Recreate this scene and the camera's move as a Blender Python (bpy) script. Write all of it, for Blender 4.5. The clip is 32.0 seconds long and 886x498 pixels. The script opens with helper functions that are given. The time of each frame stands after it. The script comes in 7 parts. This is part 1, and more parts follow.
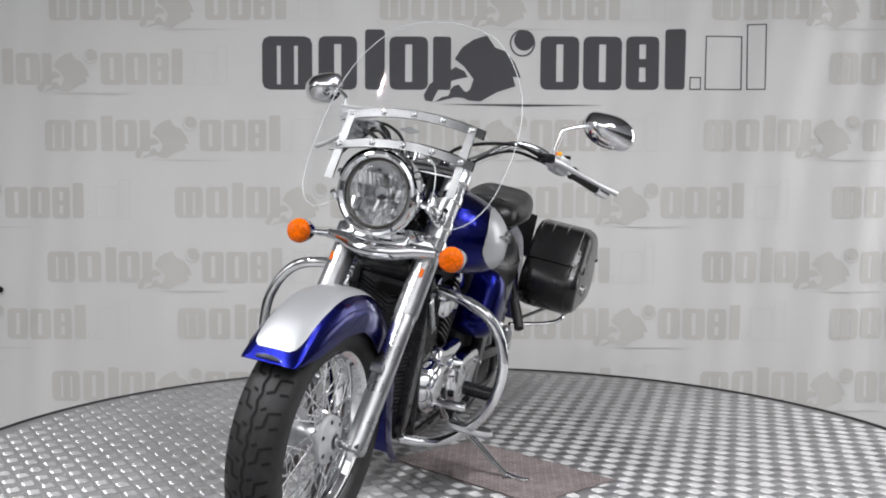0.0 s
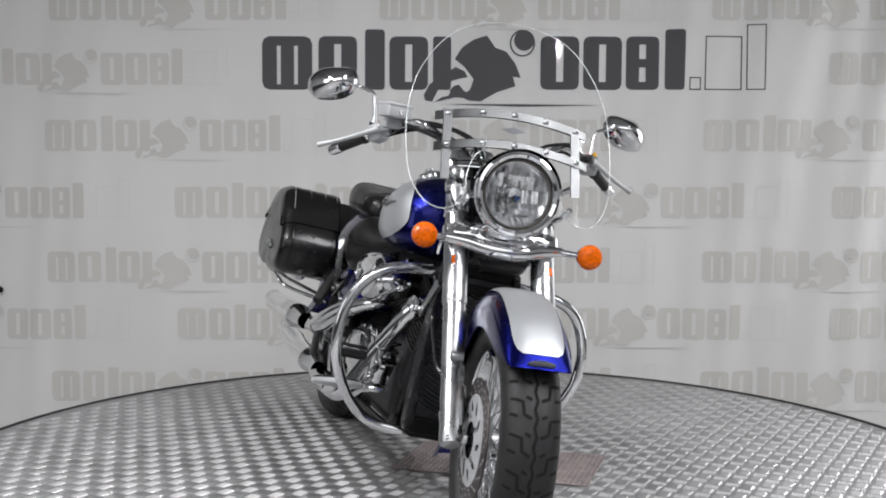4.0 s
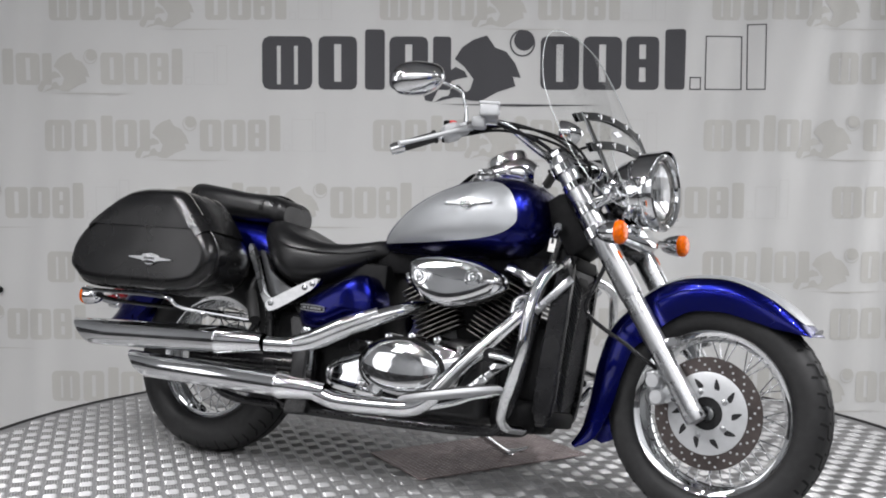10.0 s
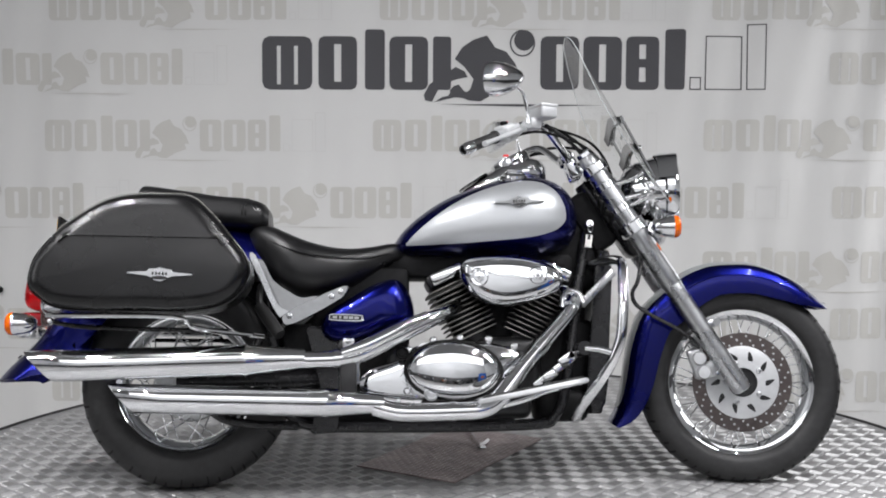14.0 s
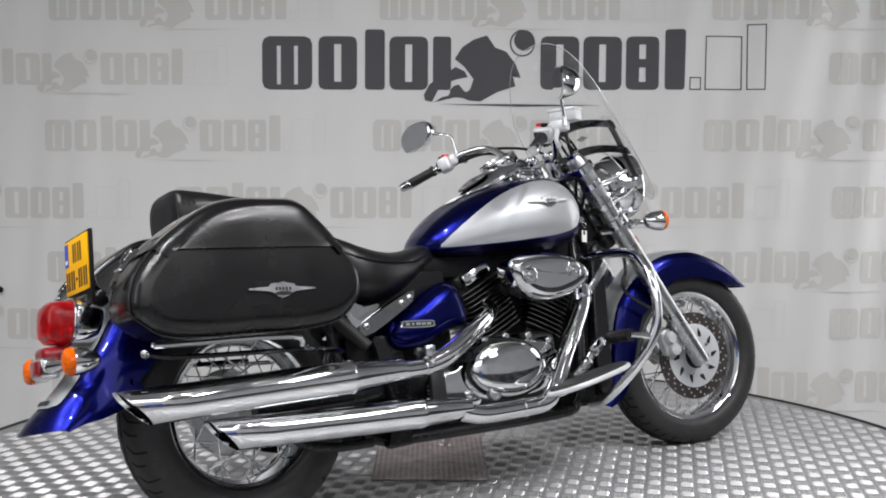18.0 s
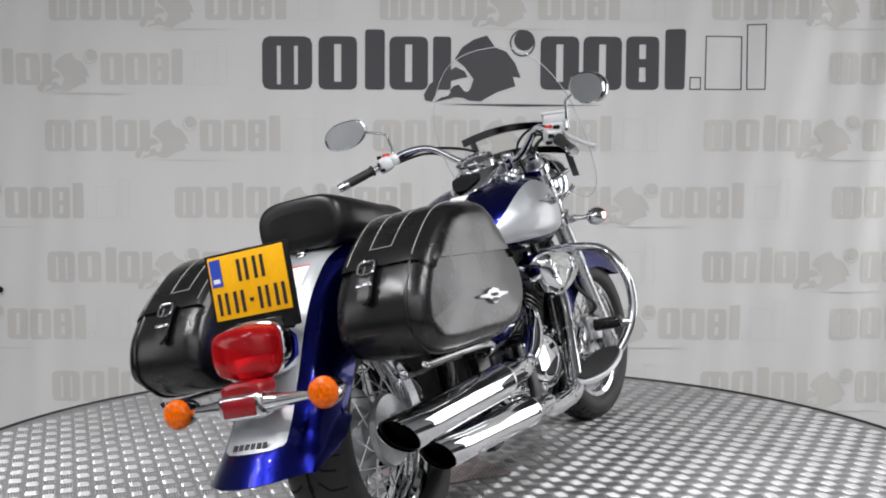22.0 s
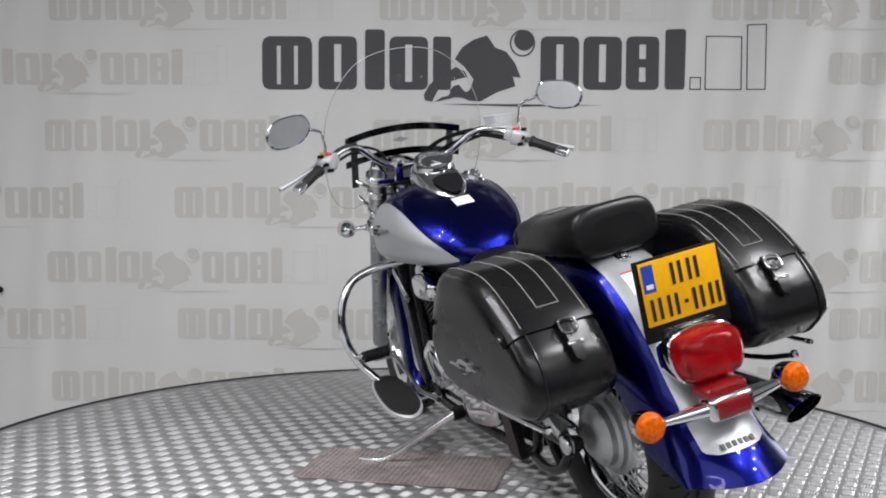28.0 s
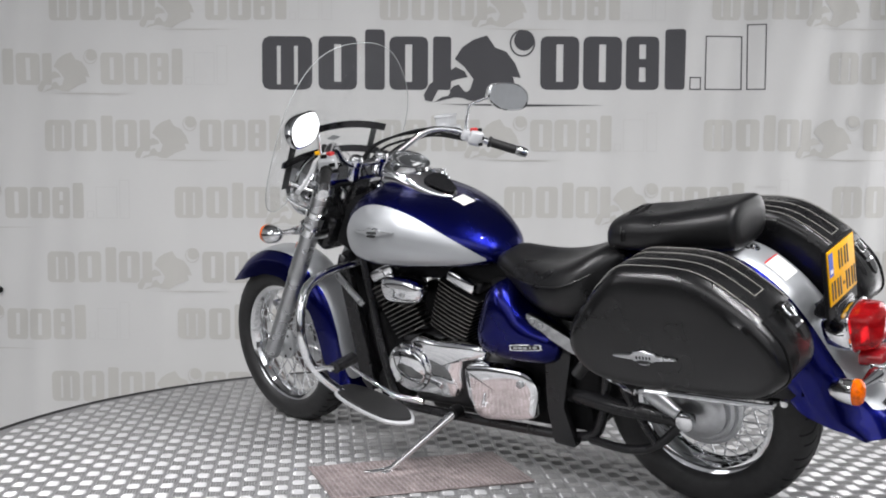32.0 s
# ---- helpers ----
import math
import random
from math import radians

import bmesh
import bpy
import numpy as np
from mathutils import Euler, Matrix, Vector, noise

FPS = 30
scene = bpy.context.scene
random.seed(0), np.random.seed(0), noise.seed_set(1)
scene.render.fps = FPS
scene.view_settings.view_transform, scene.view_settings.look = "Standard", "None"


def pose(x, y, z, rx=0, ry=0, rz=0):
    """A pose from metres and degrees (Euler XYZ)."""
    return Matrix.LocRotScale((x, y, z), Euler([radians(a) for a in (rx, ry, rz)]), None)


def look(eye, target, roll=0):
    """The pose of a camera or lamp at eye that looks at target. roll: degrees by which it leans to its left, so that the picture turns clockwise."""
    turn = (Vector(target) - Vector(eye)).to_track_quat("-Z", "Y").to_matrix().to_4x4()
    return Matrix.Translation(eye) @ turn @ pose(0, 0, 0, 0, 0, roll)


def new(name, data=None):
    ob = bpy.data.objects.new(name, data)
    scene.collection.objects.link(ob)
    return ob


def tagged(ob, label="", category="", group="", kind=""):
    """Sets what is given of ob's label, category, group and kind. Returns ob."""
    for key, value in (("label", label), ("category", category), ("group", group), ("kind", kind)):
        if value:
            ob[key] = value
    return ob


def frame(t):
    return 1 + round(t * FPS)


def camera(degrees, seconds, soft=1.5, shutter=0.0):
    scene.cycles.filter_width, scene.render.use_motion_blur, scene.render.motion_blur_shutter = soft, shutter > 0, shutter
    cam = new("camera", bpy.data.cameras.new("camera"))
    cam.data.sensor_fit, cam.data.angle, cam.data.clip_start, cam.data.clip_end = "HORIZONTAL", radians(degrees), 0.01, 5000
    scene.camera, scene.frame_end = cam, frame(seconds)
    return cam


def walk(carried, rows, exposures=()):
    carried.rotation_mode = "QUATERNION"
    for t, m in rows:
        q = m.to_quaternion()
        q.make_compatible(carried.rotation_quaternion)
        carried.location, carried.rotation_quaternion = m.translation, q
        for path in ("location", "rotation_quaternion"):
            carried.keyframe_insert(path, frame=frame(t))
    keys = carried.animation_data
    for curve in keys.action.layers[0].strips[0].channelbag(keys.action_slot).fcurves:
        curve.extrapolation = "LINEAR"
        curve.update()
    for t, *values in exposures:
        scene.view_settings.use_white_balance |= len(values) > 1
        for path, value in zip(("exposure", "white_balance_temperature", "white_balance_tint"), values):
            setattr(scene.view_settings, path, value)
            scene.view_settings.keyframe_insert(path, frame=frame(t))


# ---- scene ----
# ---------- camera ----------
cam = camera(44.04, 32.0, soft=1.9)
EYE = Vector((0.0, -3.6, 1.0023))
_pan, _tilt = radians(-0.614), radians(4.37)
AIM = EYE + Vector((math.sin(_pan) * math.cos(_tilt), math.cos(_pan) * math.cos(_tilt), -math.sin(_tilt)))
VIEW = look(EYE, AIM, 0.352)
walk(cam, [(0.0, VIEW), (32.0, VIEW)], [(0.0, -0.06), (1.0, -0.10), (2.0, -0.22), (3.0, -0.27), (4.0, -0.20), (6.0, -0.07), (9.0, -0.13), (14.0, -0.05), (17.0, -0.08), (18.0, -0.11), (20.0, 0.05), (21.0, 0.04), (22.0, -0.09), (23.0, -0.26), (25.0, -0.22), (28.0, -0.20), (30.0, -0.14), (32.0, 0.0)])

# turntable: start angle and speed in degrees
TURN_START, TURN_SPEED = -104.577, 7.6959
TABLE_R, FLOOR_Z = 1.766, -0.50
SIGN_AT = (2.9, -5.6, 20)
# the motorcycle on the table: wheels' midpoint, heading, lean on its stand
BIKE_ON_TABLE = pose(0.0294, -0.2224, 0.0, 0, 0, 1.018) @ pose(0, 0, 0, -12.927, 0, 0)
# the steering: 33 degrees of rake, turned 8.6 degrees to the right
STEER_P = Vector((1.03, 0, 0))
STEER_AX = Vector((-math.sin(radians(33)), 0, math.cos(radians(33))))
STEER = Matrix.Translation(STEER_P) @ Matrix.Rotation(radians(-8.6), 4, STEER_AX) @ Matrix.Translation(-STEER_P)

# ---------- light ----------
world = bpy.data.worlds.new("hall_air")
scene.world = world
world.use_nodes = True
world.node_tree.nodes["Background"].inputs[0].default_value = (0.9, 0.95, 1.0, 1)
world.node_tree.nodes["Background"].inputs[1].default_value = 0.09


def area(name, eye, target, sx, sy, power, colour=(1, 1, 1)):
    d = bpy.data.lights.new(name, "AREA")
    d.shape, d.size, d.size_y, d.energy, d.color = "RECTANGLE", sx, sy, power, colour
    ob = new(name, d)
    ob.matrix_world = look(eye, target)
    return ob


LAMP_WHITE = (0.984, 0.975, 0.998)
area("ceiling_lamp_front", (0.0, -4.5, 3.3), (0.0, 0.0, 0.0), 6.0, 1.5, 52, LAMP_WHITE)
for _x in (-3.3, -2.0, 2.0, 3.3):
    for _y in (-3.0, -2.1, -1.2):
        _spot = area("ceiling_spot", (_x, _y, 4.2), (_x * 0.35, -0.35, 0.0), 0.08, 0.08, 10.0, LAMP_WHITE).data
        _spot.shape, _spot.spread = "DISK", radians(90)
area("ceiling_lamp_side", (-3.4, -2.0, 4.2), (0.0, 0.2, 0.4), 0.7, 2.6, 38, LAMP_WHITE)
area("ceiling_lamp_side", (3.4, -2.0, 4.2), (0.0, 0.2, 0.4), 0.7, 2.6, 42, LAMP_WHITE)
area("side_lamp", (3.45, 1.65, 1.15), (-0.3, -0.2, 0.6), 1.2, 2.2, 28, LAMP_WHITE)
area("side_lamp", (-4.5, -2.0, 1.7), (-0.2, 0.0, 0.6), 1.4, 2.0, 18, LAMP_WHITE)
# added fill without a known fixture: brightens the far wall that chrome reflects
area("hall_fill", (0.0, -5.4, 4.2), (0.0, -7.8, 1.0), 6.0, 0.6, 250, LAMP_WHITE)


# ---------- materials ----------
def mat(name, colour, rough=0.5, metal=0.0, coat=0.0, grain=0.0, grain_scale=60.0, bump=0.0, bump_scale=200.0,
        stain=0.0, stain_scale=3.0, rough_var=0.0, trans=0.0, ior=1.45, flake=0.0, coat_rough=0.03, sheen=0.0, spec=0.5):
    """A principled material with grain and stains in object space."""
    m = bpy.data.materials.new(name)
    m.use_nodes = True
    t = m.node_tree
    b = t.nodes["Principled BSDF"]
    b.inputs["Base Color"].default_value = (*colour, 1)
    b.inputs["Roughness"].default_value = rough
    b.inputs["Metallic"].default_value = metal
    b.inputs["Coat Weight"].default_value = coat
    b.inputs["Coat Roughness"].default_value = coat_rough
    b.inputs["Transmission Weight"].default_value = trans
    b.inputs["IOR"].default_value = ior
    b.inputs["Sheen Weight"].default_value = sheen
    b.inputs["Specular IOR Level"].default_value = spec
    tc = t.nodes.new("ShaderNodeTexCoord")

    def noise_tex(scale, detail=4.0):
        n = t.nodes.new("ShaderNodeTexNoise")
        n.inputs["Scale"].default_value, n.inputs["Detail"].default_value = scale, detail
        t.links.new(tc.outputs["Object"], n.inputs["Vector"])
        return n

    socket = None
    for amount, scale in ((grain, grain_scale), (stain, stain_scale)):
        if amount > 0:
            n = noise_tex(scale)
            r = t.nodes.new("ShaderNodeMapRange")
            r.inputs["From Min"].default_value, r.inputs["From Max"].default_value = 0.3, 0.7
            r.inputs["To Min"].default_value, r.inputs["To Max"].default_value = 1 - amount, 1 + amount * 0.6
            t.links.new(n.outputs["Fac"], r.inputs["Value"])
            mx = t.nodes.new("ShaderNodeVectorMath")
            mx.operation = "SCALE"
            if socket is None:
                mx.inputs[0].default_value = colour
            else:
                t.links.new(socket, mx.inputs[0])
            t.links.new(r.outputs["Result"], mx.inputs["Scale"])
            socket = mx.outputs["Vector"]
    if socket is not None:
        t.links.new(socket, b.inputs["Base Color"])
    if rough_var > 0:
        n = noise_tex(stain_scale * 2.7, 6.0)
        r = t.nodes.new("ShaderNodeMapRange")
        r.inputs["From Min"].default_value, r.inputs["From Max"].default_value = 0.3, 0.7
        r.inputs["To Min"].default_value, r.inputs["To Max"].default_value = max(0.0, rough - rough_var), rough + rough_var
        t.links.new(n.outputs["Fac"], r.inputs["Value"])
        t.links.new(r.outputs["Result"], b.inputs["Roughness"])
    if bump > 0 or flake > 0:
        n = noise_tex(bump_scale if bump > 0 else 1500.0, 3.0)
        bp = t.nodes.new("ShaderNodeBump")
        bp.inputs["Strength"].default_value = bump if bump > 0 else flake
        bp.inputs["Distance"].default_value = 0.002
        t.links.new(n.outputs["Fac"], bp.inputs["Height"])
        t.links.new(bp.outputs["Normal"], b.inputs["Normal"])
    return m


CHROME = mat("chrome", (0.82, 0.83, 0.84), 0.05, 1.0, rough_var=0.03, stain_scale=4)
SATIN = mat("satin_alloy", (0.50, 0.51, 0.52), 0.30, 1.0, rough_var=0.08, stain_scale=6, grain=0.05)
STRAP = mat("polished_strap_steel", (0.105, 0.108, 0.11), 0.36, 1.0, grain=0.05, rough_var=0.06, stain_scale=6)
DARKSTEEL = mat("dark_polished_steel", (0.085, 0.085, 0.09), 0.14, 1.0, grain=0.1, rough_var=0.05)
ALLOY = mat("cast_alloy", (0.58, 0.59, 0.60), 0.38, 0.9, grain=0.08, grain_scale=90, bump=0.15, bump_scale=350, rough_var=0.08)
BRACKET = mat("brushed_bracket_steel", (0.30, 0.305, 0.31), 0.34, 1.0, grain=0.05, rough_var=0.06, stain_scale=6)
SMOKED = mat("dull_chrome", (0.36, 0.365, 0.37), 0.08, 1.0, grain=0.08, rough_var=0.05)
DISC = mat("brake_disc_steel", (0.135, 0.115, 0.11), 0.42, 1.0, grain=0.10, grain_scale=70, rough_var=0.1)
CARRIER = mat("disc_carrier_paint", (0.54, 0.55, 0.56), 0.45, 0.35, grain=0.05, rough_var=0.08)
BLUE = mat("candy_blue_paint", (0.0016, 0.0034, 0.098), 0.25, 0.93, coat=0.3, grain=0.10, grain_scale=600, rough_var=0.04)
SILVER = mat("silver_metallic_paint", (0.45, 0.465, 0.48), 0.42, 0.60, coat=0.5, grain=0.05, grain_scale=700, rough_var=0.04)
LEATHER = mat("black_leather", (0.006, 0.006, 0.0064), 0.25, 0.0, spec=0.55, grain=0.2, grain_scale=40, bump=0.34, bump_scale=15, rough_var=0.06, stain_scale=3)
SEATVINYL = mat("black_seat_vinyl", (0.007, 0.007, 0.0075), 0.33, 0.0, spec=0.5, bump=0.07, bump_scale=420, grain=0.2, rough_var=0.08, stain_scale=4)
STITCH = mat("grey_stitching", (0.30, 0.29, 0.27), 0.8, grain=0.2)
RUBBER = mat("tyre_rubber", (0.019, 0.019, 0.0195), 0.55, 0.0, grain=0.25, grain_scale=50, bump=0.15, bump_scale=300, stain=0.25, stain_scale=9)
GRIP = mat("grip_rubber", (0.012, 0.012, 0.012), 0.55, bump=0.3, bump_scale=500, grain=0.1)
BLACK = mat("black_enamel", (0.011, 0.011, 0.012), 0.22, 0.0, spec=0.45, grain=0.15, rough_var=0.10)
MATT = mat("matt_black", (0.008, 0.008, 0.0085), 0.55, 0.0, spec=0.12, grain=0.3, bump=0.1, bump_scale=300)
FIN = mat("fin_edge_black", (0.016, 0.016, 0.017), 0.38, 0.3, grain=0.2)
ENGINE = mat("black_engine_finish", (0.017, 0.017, 0.018), 0.40, 0.1, grain=0.25, bump=0.12, bump_scale=350)
FINEDGE = mat("machined_fin_edge", (0.34, 0.33, 0.31), 0.3, 1.0, grain=0.1)
AMBER = mat("amber_lens", (0.74, 0.125, 0.0005), 0.10, 0.0, coat=0.15, spec=0.35, grain=0.35, grain_scale=110, bump=0.35, bump_scale=240)
RED = mat("red_lens", (0.72, 0.010, 0.016), 0.08, 0.0, trans=0.75, ior=1.3, coat=0.3, grain=0.2, grain_scale=22, spec=0.35)
DARKRED = mat("dark_red_reflector", (0.24, 0.010, 0.014), 0.15, 0.0, coat=0.6, grain=0.25, grain_scale=220, bump=0.2, bump_scale=500)
YELLOW = mat("plate_yellow", (0.80, 0.40, 0.004), 0.5, spec=0.2, coat=0.0, grain=0.05)
PLATEBLUE = mat("plate_blue", (0.02, 0.06, 0.42), 0.4, coat=0.3, grain=0.04)
# near-black: shade of the tread grooves as colour, and the gasket ring
GROOVE = mat("groove_shade_gasket_black", (0.006, 0.006, 0.006), 0.95, grain=0.1)
INK = mat("black_ink", (0.014, 0.014, 0.016), 0.5, grain=0.05)
PALEINK = mat("white_ink", (0.72, 0.72, 0.72), 0.5, grain=0.05)
REDPLASTIC = mat("red_plastic", (0.62, 0.03, 0.03), 0.4, grain=0.06)


def clear(name, tint, gloss):
    """Thin clear sheet: what lies behind shows straight through, with more gloss at a slant."""
    m = bpy.data.materials.new(name)
    m.use_nodes = True
    t = m.node_tree
    t.nodes.remove(t.nodes["Principled BSDF"])
    tr, gl, lw, mx = (t.nodes.new("ShaderNode" + k) for k in ("BsdfTransparent", "BsdfGlossy", "LayerWeight", "MixShader"))
    tr.inputs["Color"].default_value = (*tint, 1)
    gl.inputs["Roughness"].default_value = 0.02
    lw.inputs["Blend"].default_value = 0.5
    pw, ml = t.nodes.new("ShaderNodeMath"), t.nodes.new("ShaderNodeMath")
    pw.operation, ml.operation = "POWER", "MULTIPLY_ADD"
    pw.inputs[1].default_value = 4.0
    ml.inputs[1].default_value, ml.inputs[2].default_value = gloss, gloss * 0.04
    t.links.new(lw.outputs["Facing"], pw.inputs[0])
    t.links.new(pw.outputs[0], ml.inputs[0])
    t.links.new(ml.outputs[0], mx.inputs["Fac"])
    t.links.new(tr.outputs["BSDF"], mx.inputs[1])
    t.links.new(gl.outputs["BSDF"], mx.inputs[2])
    t.links.new(mx.outputs["Shader"], t.nodes["Material Output"].inputs["Surface"])
    return m


GLASS = clear("lens_glass", (0.97, 0.98, 0.98), 0.6)
SCREEN = clear("clear_windshield", (0.975, 0.980, 0.980), 0.55)
SCREENEDGE = mat("windshield_edge", (0.55, 0.57, 0.57), 0.2, trans=0.5, ior=1.45, grain=0.05)
REFLECTOR = mat("headlamp_reflector", (0.76, 0.76, 0.77), 0.20, 1.0, bump=0.2, bump_scale=90, rough_var=0.05)
INDIGO = mat("dial_face", (0.035, 0.036, 0.038), 0.4, grain=0.1)
MIRROR = mat("mirror_glass", (0.88, 0.90, 0.91), 0.012, 1.0)
CREAM = mat("warning_sticker", (0.78, 0.77, 0.74), 0.5, grain=0.06, grain_scale=200)
TREAD = mat("aluminium_tread_plate", (0.31, 0.31, 0.313), 0.50, 0.50, grain=0.09, grain_scale=45, stain=0.10, stain_scale=2.2, rough_var=0.09, bump=0.08, bump_scale=260)
# paler than the plate: worn polish, and the light the bar tops catch
TREADBAR = mat("worn_lit_tread_bar", (0.50, 0.50, 0.50), 0.48, 0.85, grain=0.08, grain_scale=30, stain=0.08, stain_scale=2.5, rough_var=0.08)
RUSTBAR = mat("worn_plate_bar", (0.60, 0.55, 0.545), 0.4, 0.7, grain=0.35, grain_scale=20, rough_var=0.1)
RUSTPLATE = mat("worn_reddish_tread_plate", (0.31, 0.255, 0.25), 0.55, 0.35, grain=0.30, grain_scale=24, stain=0.25, stain_scale=6, bump=0.2, bump_scale=150, rough_var=0.12)
RIMTRIM = mat("dark_rubber_edge", (0.030, 0.029, 0.030), 0.6, grain=0.2, grain_scale=30)
CLOTH = mat("grey_white_banner_cloth", (0.63, 0.63, 0.62), 0.85, grain=0.02, grain_scale=350, stain=0.03, stain_scale=1.1, bump=0.12, bump_scale=700, sheen=0.1)
PRINT_DARK = mat("charcoal_print", (0.066, 0.066, 0.072), 0.75, grain=0.06, grain_scale=300, stain=0.04)
PRINT_PALE = mat("pale_grey_print", (0.535, 0.528, 0.500), 0.85, grain=0.04, grain_scale=300, stain=0.04)
PRINT_FAINT = mat("faint_grey_print", (0.585, 0.583, 0.57), 0.85, grain=0.03, grain_scale=300)
WALLPAINT = mat("hall_wall_paint", (0.56, 0.57, 0.58), 0.8, grain=0.04, grain_scale=12, stain=0.20, stain_scale=0.6, bump=0.1)
# mottled dark stand-in for hall clutter and dark space, only for reflections
DARKHALL = mat("dark_hall_standin", (0.10, 0.10, 0.105), 0.6, grain=0.85, grain_scale=2.6, stain=0.6, stain_scale=0.9)
CEILPAINT = mat("hall_ceiling_paint", (0.28, 0.28, 0.285), 0.85, grain=0.03, grain_scale=8, stain=0.04, stain_scale=0.6)
HALLFLOOR = mat("hall_concrete_floor", (0.36, 0.36, 0.355), 0.5, grain=0.10, grain_scale=9, stain=0.15, stain_scale=1.3, bump=0.08)
RADFIN = mat("radiator_louvre", (0.10, 0.10, 0.105), 0.30, 0.9, grain=0.2)
RADIATOR = mat("radiator_core", (0.030, 0.030, 0.032), 0.5, 0.3, grain=0.3)


# ---------- mesh helpers ----------
def owner(ob):
    """The parent to hang a piece on: thing, part, sub-part, and no deeper."""
    while ob.parent is not None and ob.parent.parent is not None:
        ob = ob.parent
    return ob


def part(name, bm, material, parent=None, label="", sharp=38.0, flat=False):
    """One mesh object from a bmesh, under a thing or a part."""
    bmesh.ops.recalc_face_normals(bm, faces=bm.faces)
    lim = radians(sharp)
    for fc in bm.faces:
        fc.smooth = not flat
    for e in bm.edges:
        if len(e.link_faces) == 2 and e.calc_face_angle(0) > lim:
            e.smooth = False
    me = bpy.data.meshes.new(name)
    bm.to_mesh(me)
    bm.free()
    me.materials.append(material)
    ob = new(name, me)
    if parent is not None:
        ob.parent = owner(parent)
    if label:
        tagged(ob, label)
    return ob


def share(name, me, parent, m):
    """One more object on a mesh that exists."""
    ob = new(name, me)
    ob.parent = owner(parent)
    ob.matrix_basis = m
    return ob


def spline(pts, n=6, closed=False):
    """Catmull-Rom points through pts (tuples of any length)."""
    p = [np.array(a, float) for a in pts]
    out, k = [], len(p)
    last = k if closed else k - 1
    for i in range(last):
        if closed:
            a, b, c, d = p[(i - 1) % k], p[i], p[(i + 1) % k], p[(i + 2) % k]
        else:
            b, c = p[i], p[i + 1]
            a = p[i - 1] if i else 2 * b - c
            d = p[i + 2] if i + 2 < k else 2 * c - b
        for j in range(n):
            t = j / n
            out.append(0.5 * (2 * b + (c - a) * t + (2 * a - 5 * b + 4 * c - d) * t * t + (3 * b - a - 3 * c + d) * t ** 3))
    if not closed:
        out.append(p[-1])
    return out


def skin(bm, rings, closed=True, cap=True):
    """Faces between rings of equal length."""
    vs = [[bm.verts.new(tuple(c)) for c in r] for r in rings]
    n = len(vs[0])
    for a, b in zip(vs, vs[1:]):
        for j in range(n if closed else n - 1):
            k = (j + 1) % n
            bm.faces.new((a[j], a[k], b[k], b[j]))
    if cap and closed:
        ends = [bm.faces.new(vs[0]), bm.faces.new(list(reversed(vs[-1])))]
        if cap == "fan":
            bmesh.ops.poke(bm, faces=ends)
        else:
            for fc in ends:
                for e in fc.edges:
                    e.smooth = False
    return vs


def tube(bm, pts, r, n=12, steps=6, cap=True, smooth=True):
    """A round tube along pts; r is one radius or one for each point."""
    rs = list(r) if isinstance(r, (list, tuple)) else [r] * len(pts)
    q = [(*p, a) for p, a in zip(pts, rs)]
    q = spline(q, steps) if smooth and len(q) > 2 else [np.array(a, float) for a in q]
    c = [Vector(a[:3]) for a in q]
    tans = []
    for i in range(len(c)):
        tans.append((c[min(i + 1, len(c) - 1)] - c[max(i - 1, 0)]).normalized())
    up = Vector((0, 0, 1)) if abs(tans[0].z) < 0.9 else Vector((1, 0, 0))
    nrm = tans[0].cross(up).normalized()
    rings = []
    for i, t in enumerate(tans):
        nrm = (nrm - t * nrm.dot(t)).normalized()
        bi = t.cross(nrm)
        rings.append([c[i] + (nrm * math.cos(a) + bi * math.sin(a)) * q[i][3] for a in (2 * math.pi * k / n for k in range(n))])
    skin(bm, rings, True, cap)
    return bm


def lathe(bm, prof, n=32, m=Matrix(), cap=False):
    """A body of revolution about z: prof is (radius, height); m places it."""
    rings = [[m @ Vector((r * math.cos(2 * math.pi * k / n), r * math.sin(2 * math.pi * k / n), h)) for k in range(n)] for r, h in prof]
    skin(bm, rings, True, cap)
    return bm


def ybase(x, y, z, side=1):
    """A frame whose z axis points to +y (side 1) or -y (side -1)."""
    return Matrix.Translation((x, y, z)) @ Matrix.Rotation(radians(-90 * side), 4, "X")


def xbase(x, y, z, side=1):
    """A frame whose z axis points to +x or -x."""
    return Matrix.Translation((x, y, z)) @ Matrix.Rotation(radians(90 * side), 4, "Y")


def box(bm, size, m=Matrix(), bev=0.0, seg=2):
    """A box with rounded edges."""
    t = bmesh.new()
    bmesh.ops.create_cube(t, size=1.0, matrix=Matrix.Diagonal((*size, 1)))
    if bev > 0:
        bmesh.ops.bevel(t, geom=t.edges[:] + t.verts[:], offset=bev, segments=seg, affect="EDGES", profile=0.5)
    t.transform(m)
    tmp = bpy.data.meshes.new("tmp")
    t.to_mesh(tmp)
    t.free()
    bm.from_mesh(tmp)
    bpy.data.meshes.remove(tmp)
    return bm


def slab(bm, outline, layers, m=Matrix(), cap=True):
    """Rings of one outline (x, z), each at its y, scaled about its middle: layers are (y, scale) or (y, scale, dx, dz)."""
    cx = sum(p[0] for p in outline) / len(outline)
    cz = sum(p[1] for p in outline) / len(outline)
    rings = []
    for la in layers:
        y, s = la[:2]
        dx, dz = la[2:] if len(la) > 2 else (0, 0)
        rings.append([m @ Vector((cx + dx + (p[0] - cx) * s, y, cz + dz + (p[1] - cz) * s)) for p in outline])
    skin(bm, rings, True, cap)
    return bm


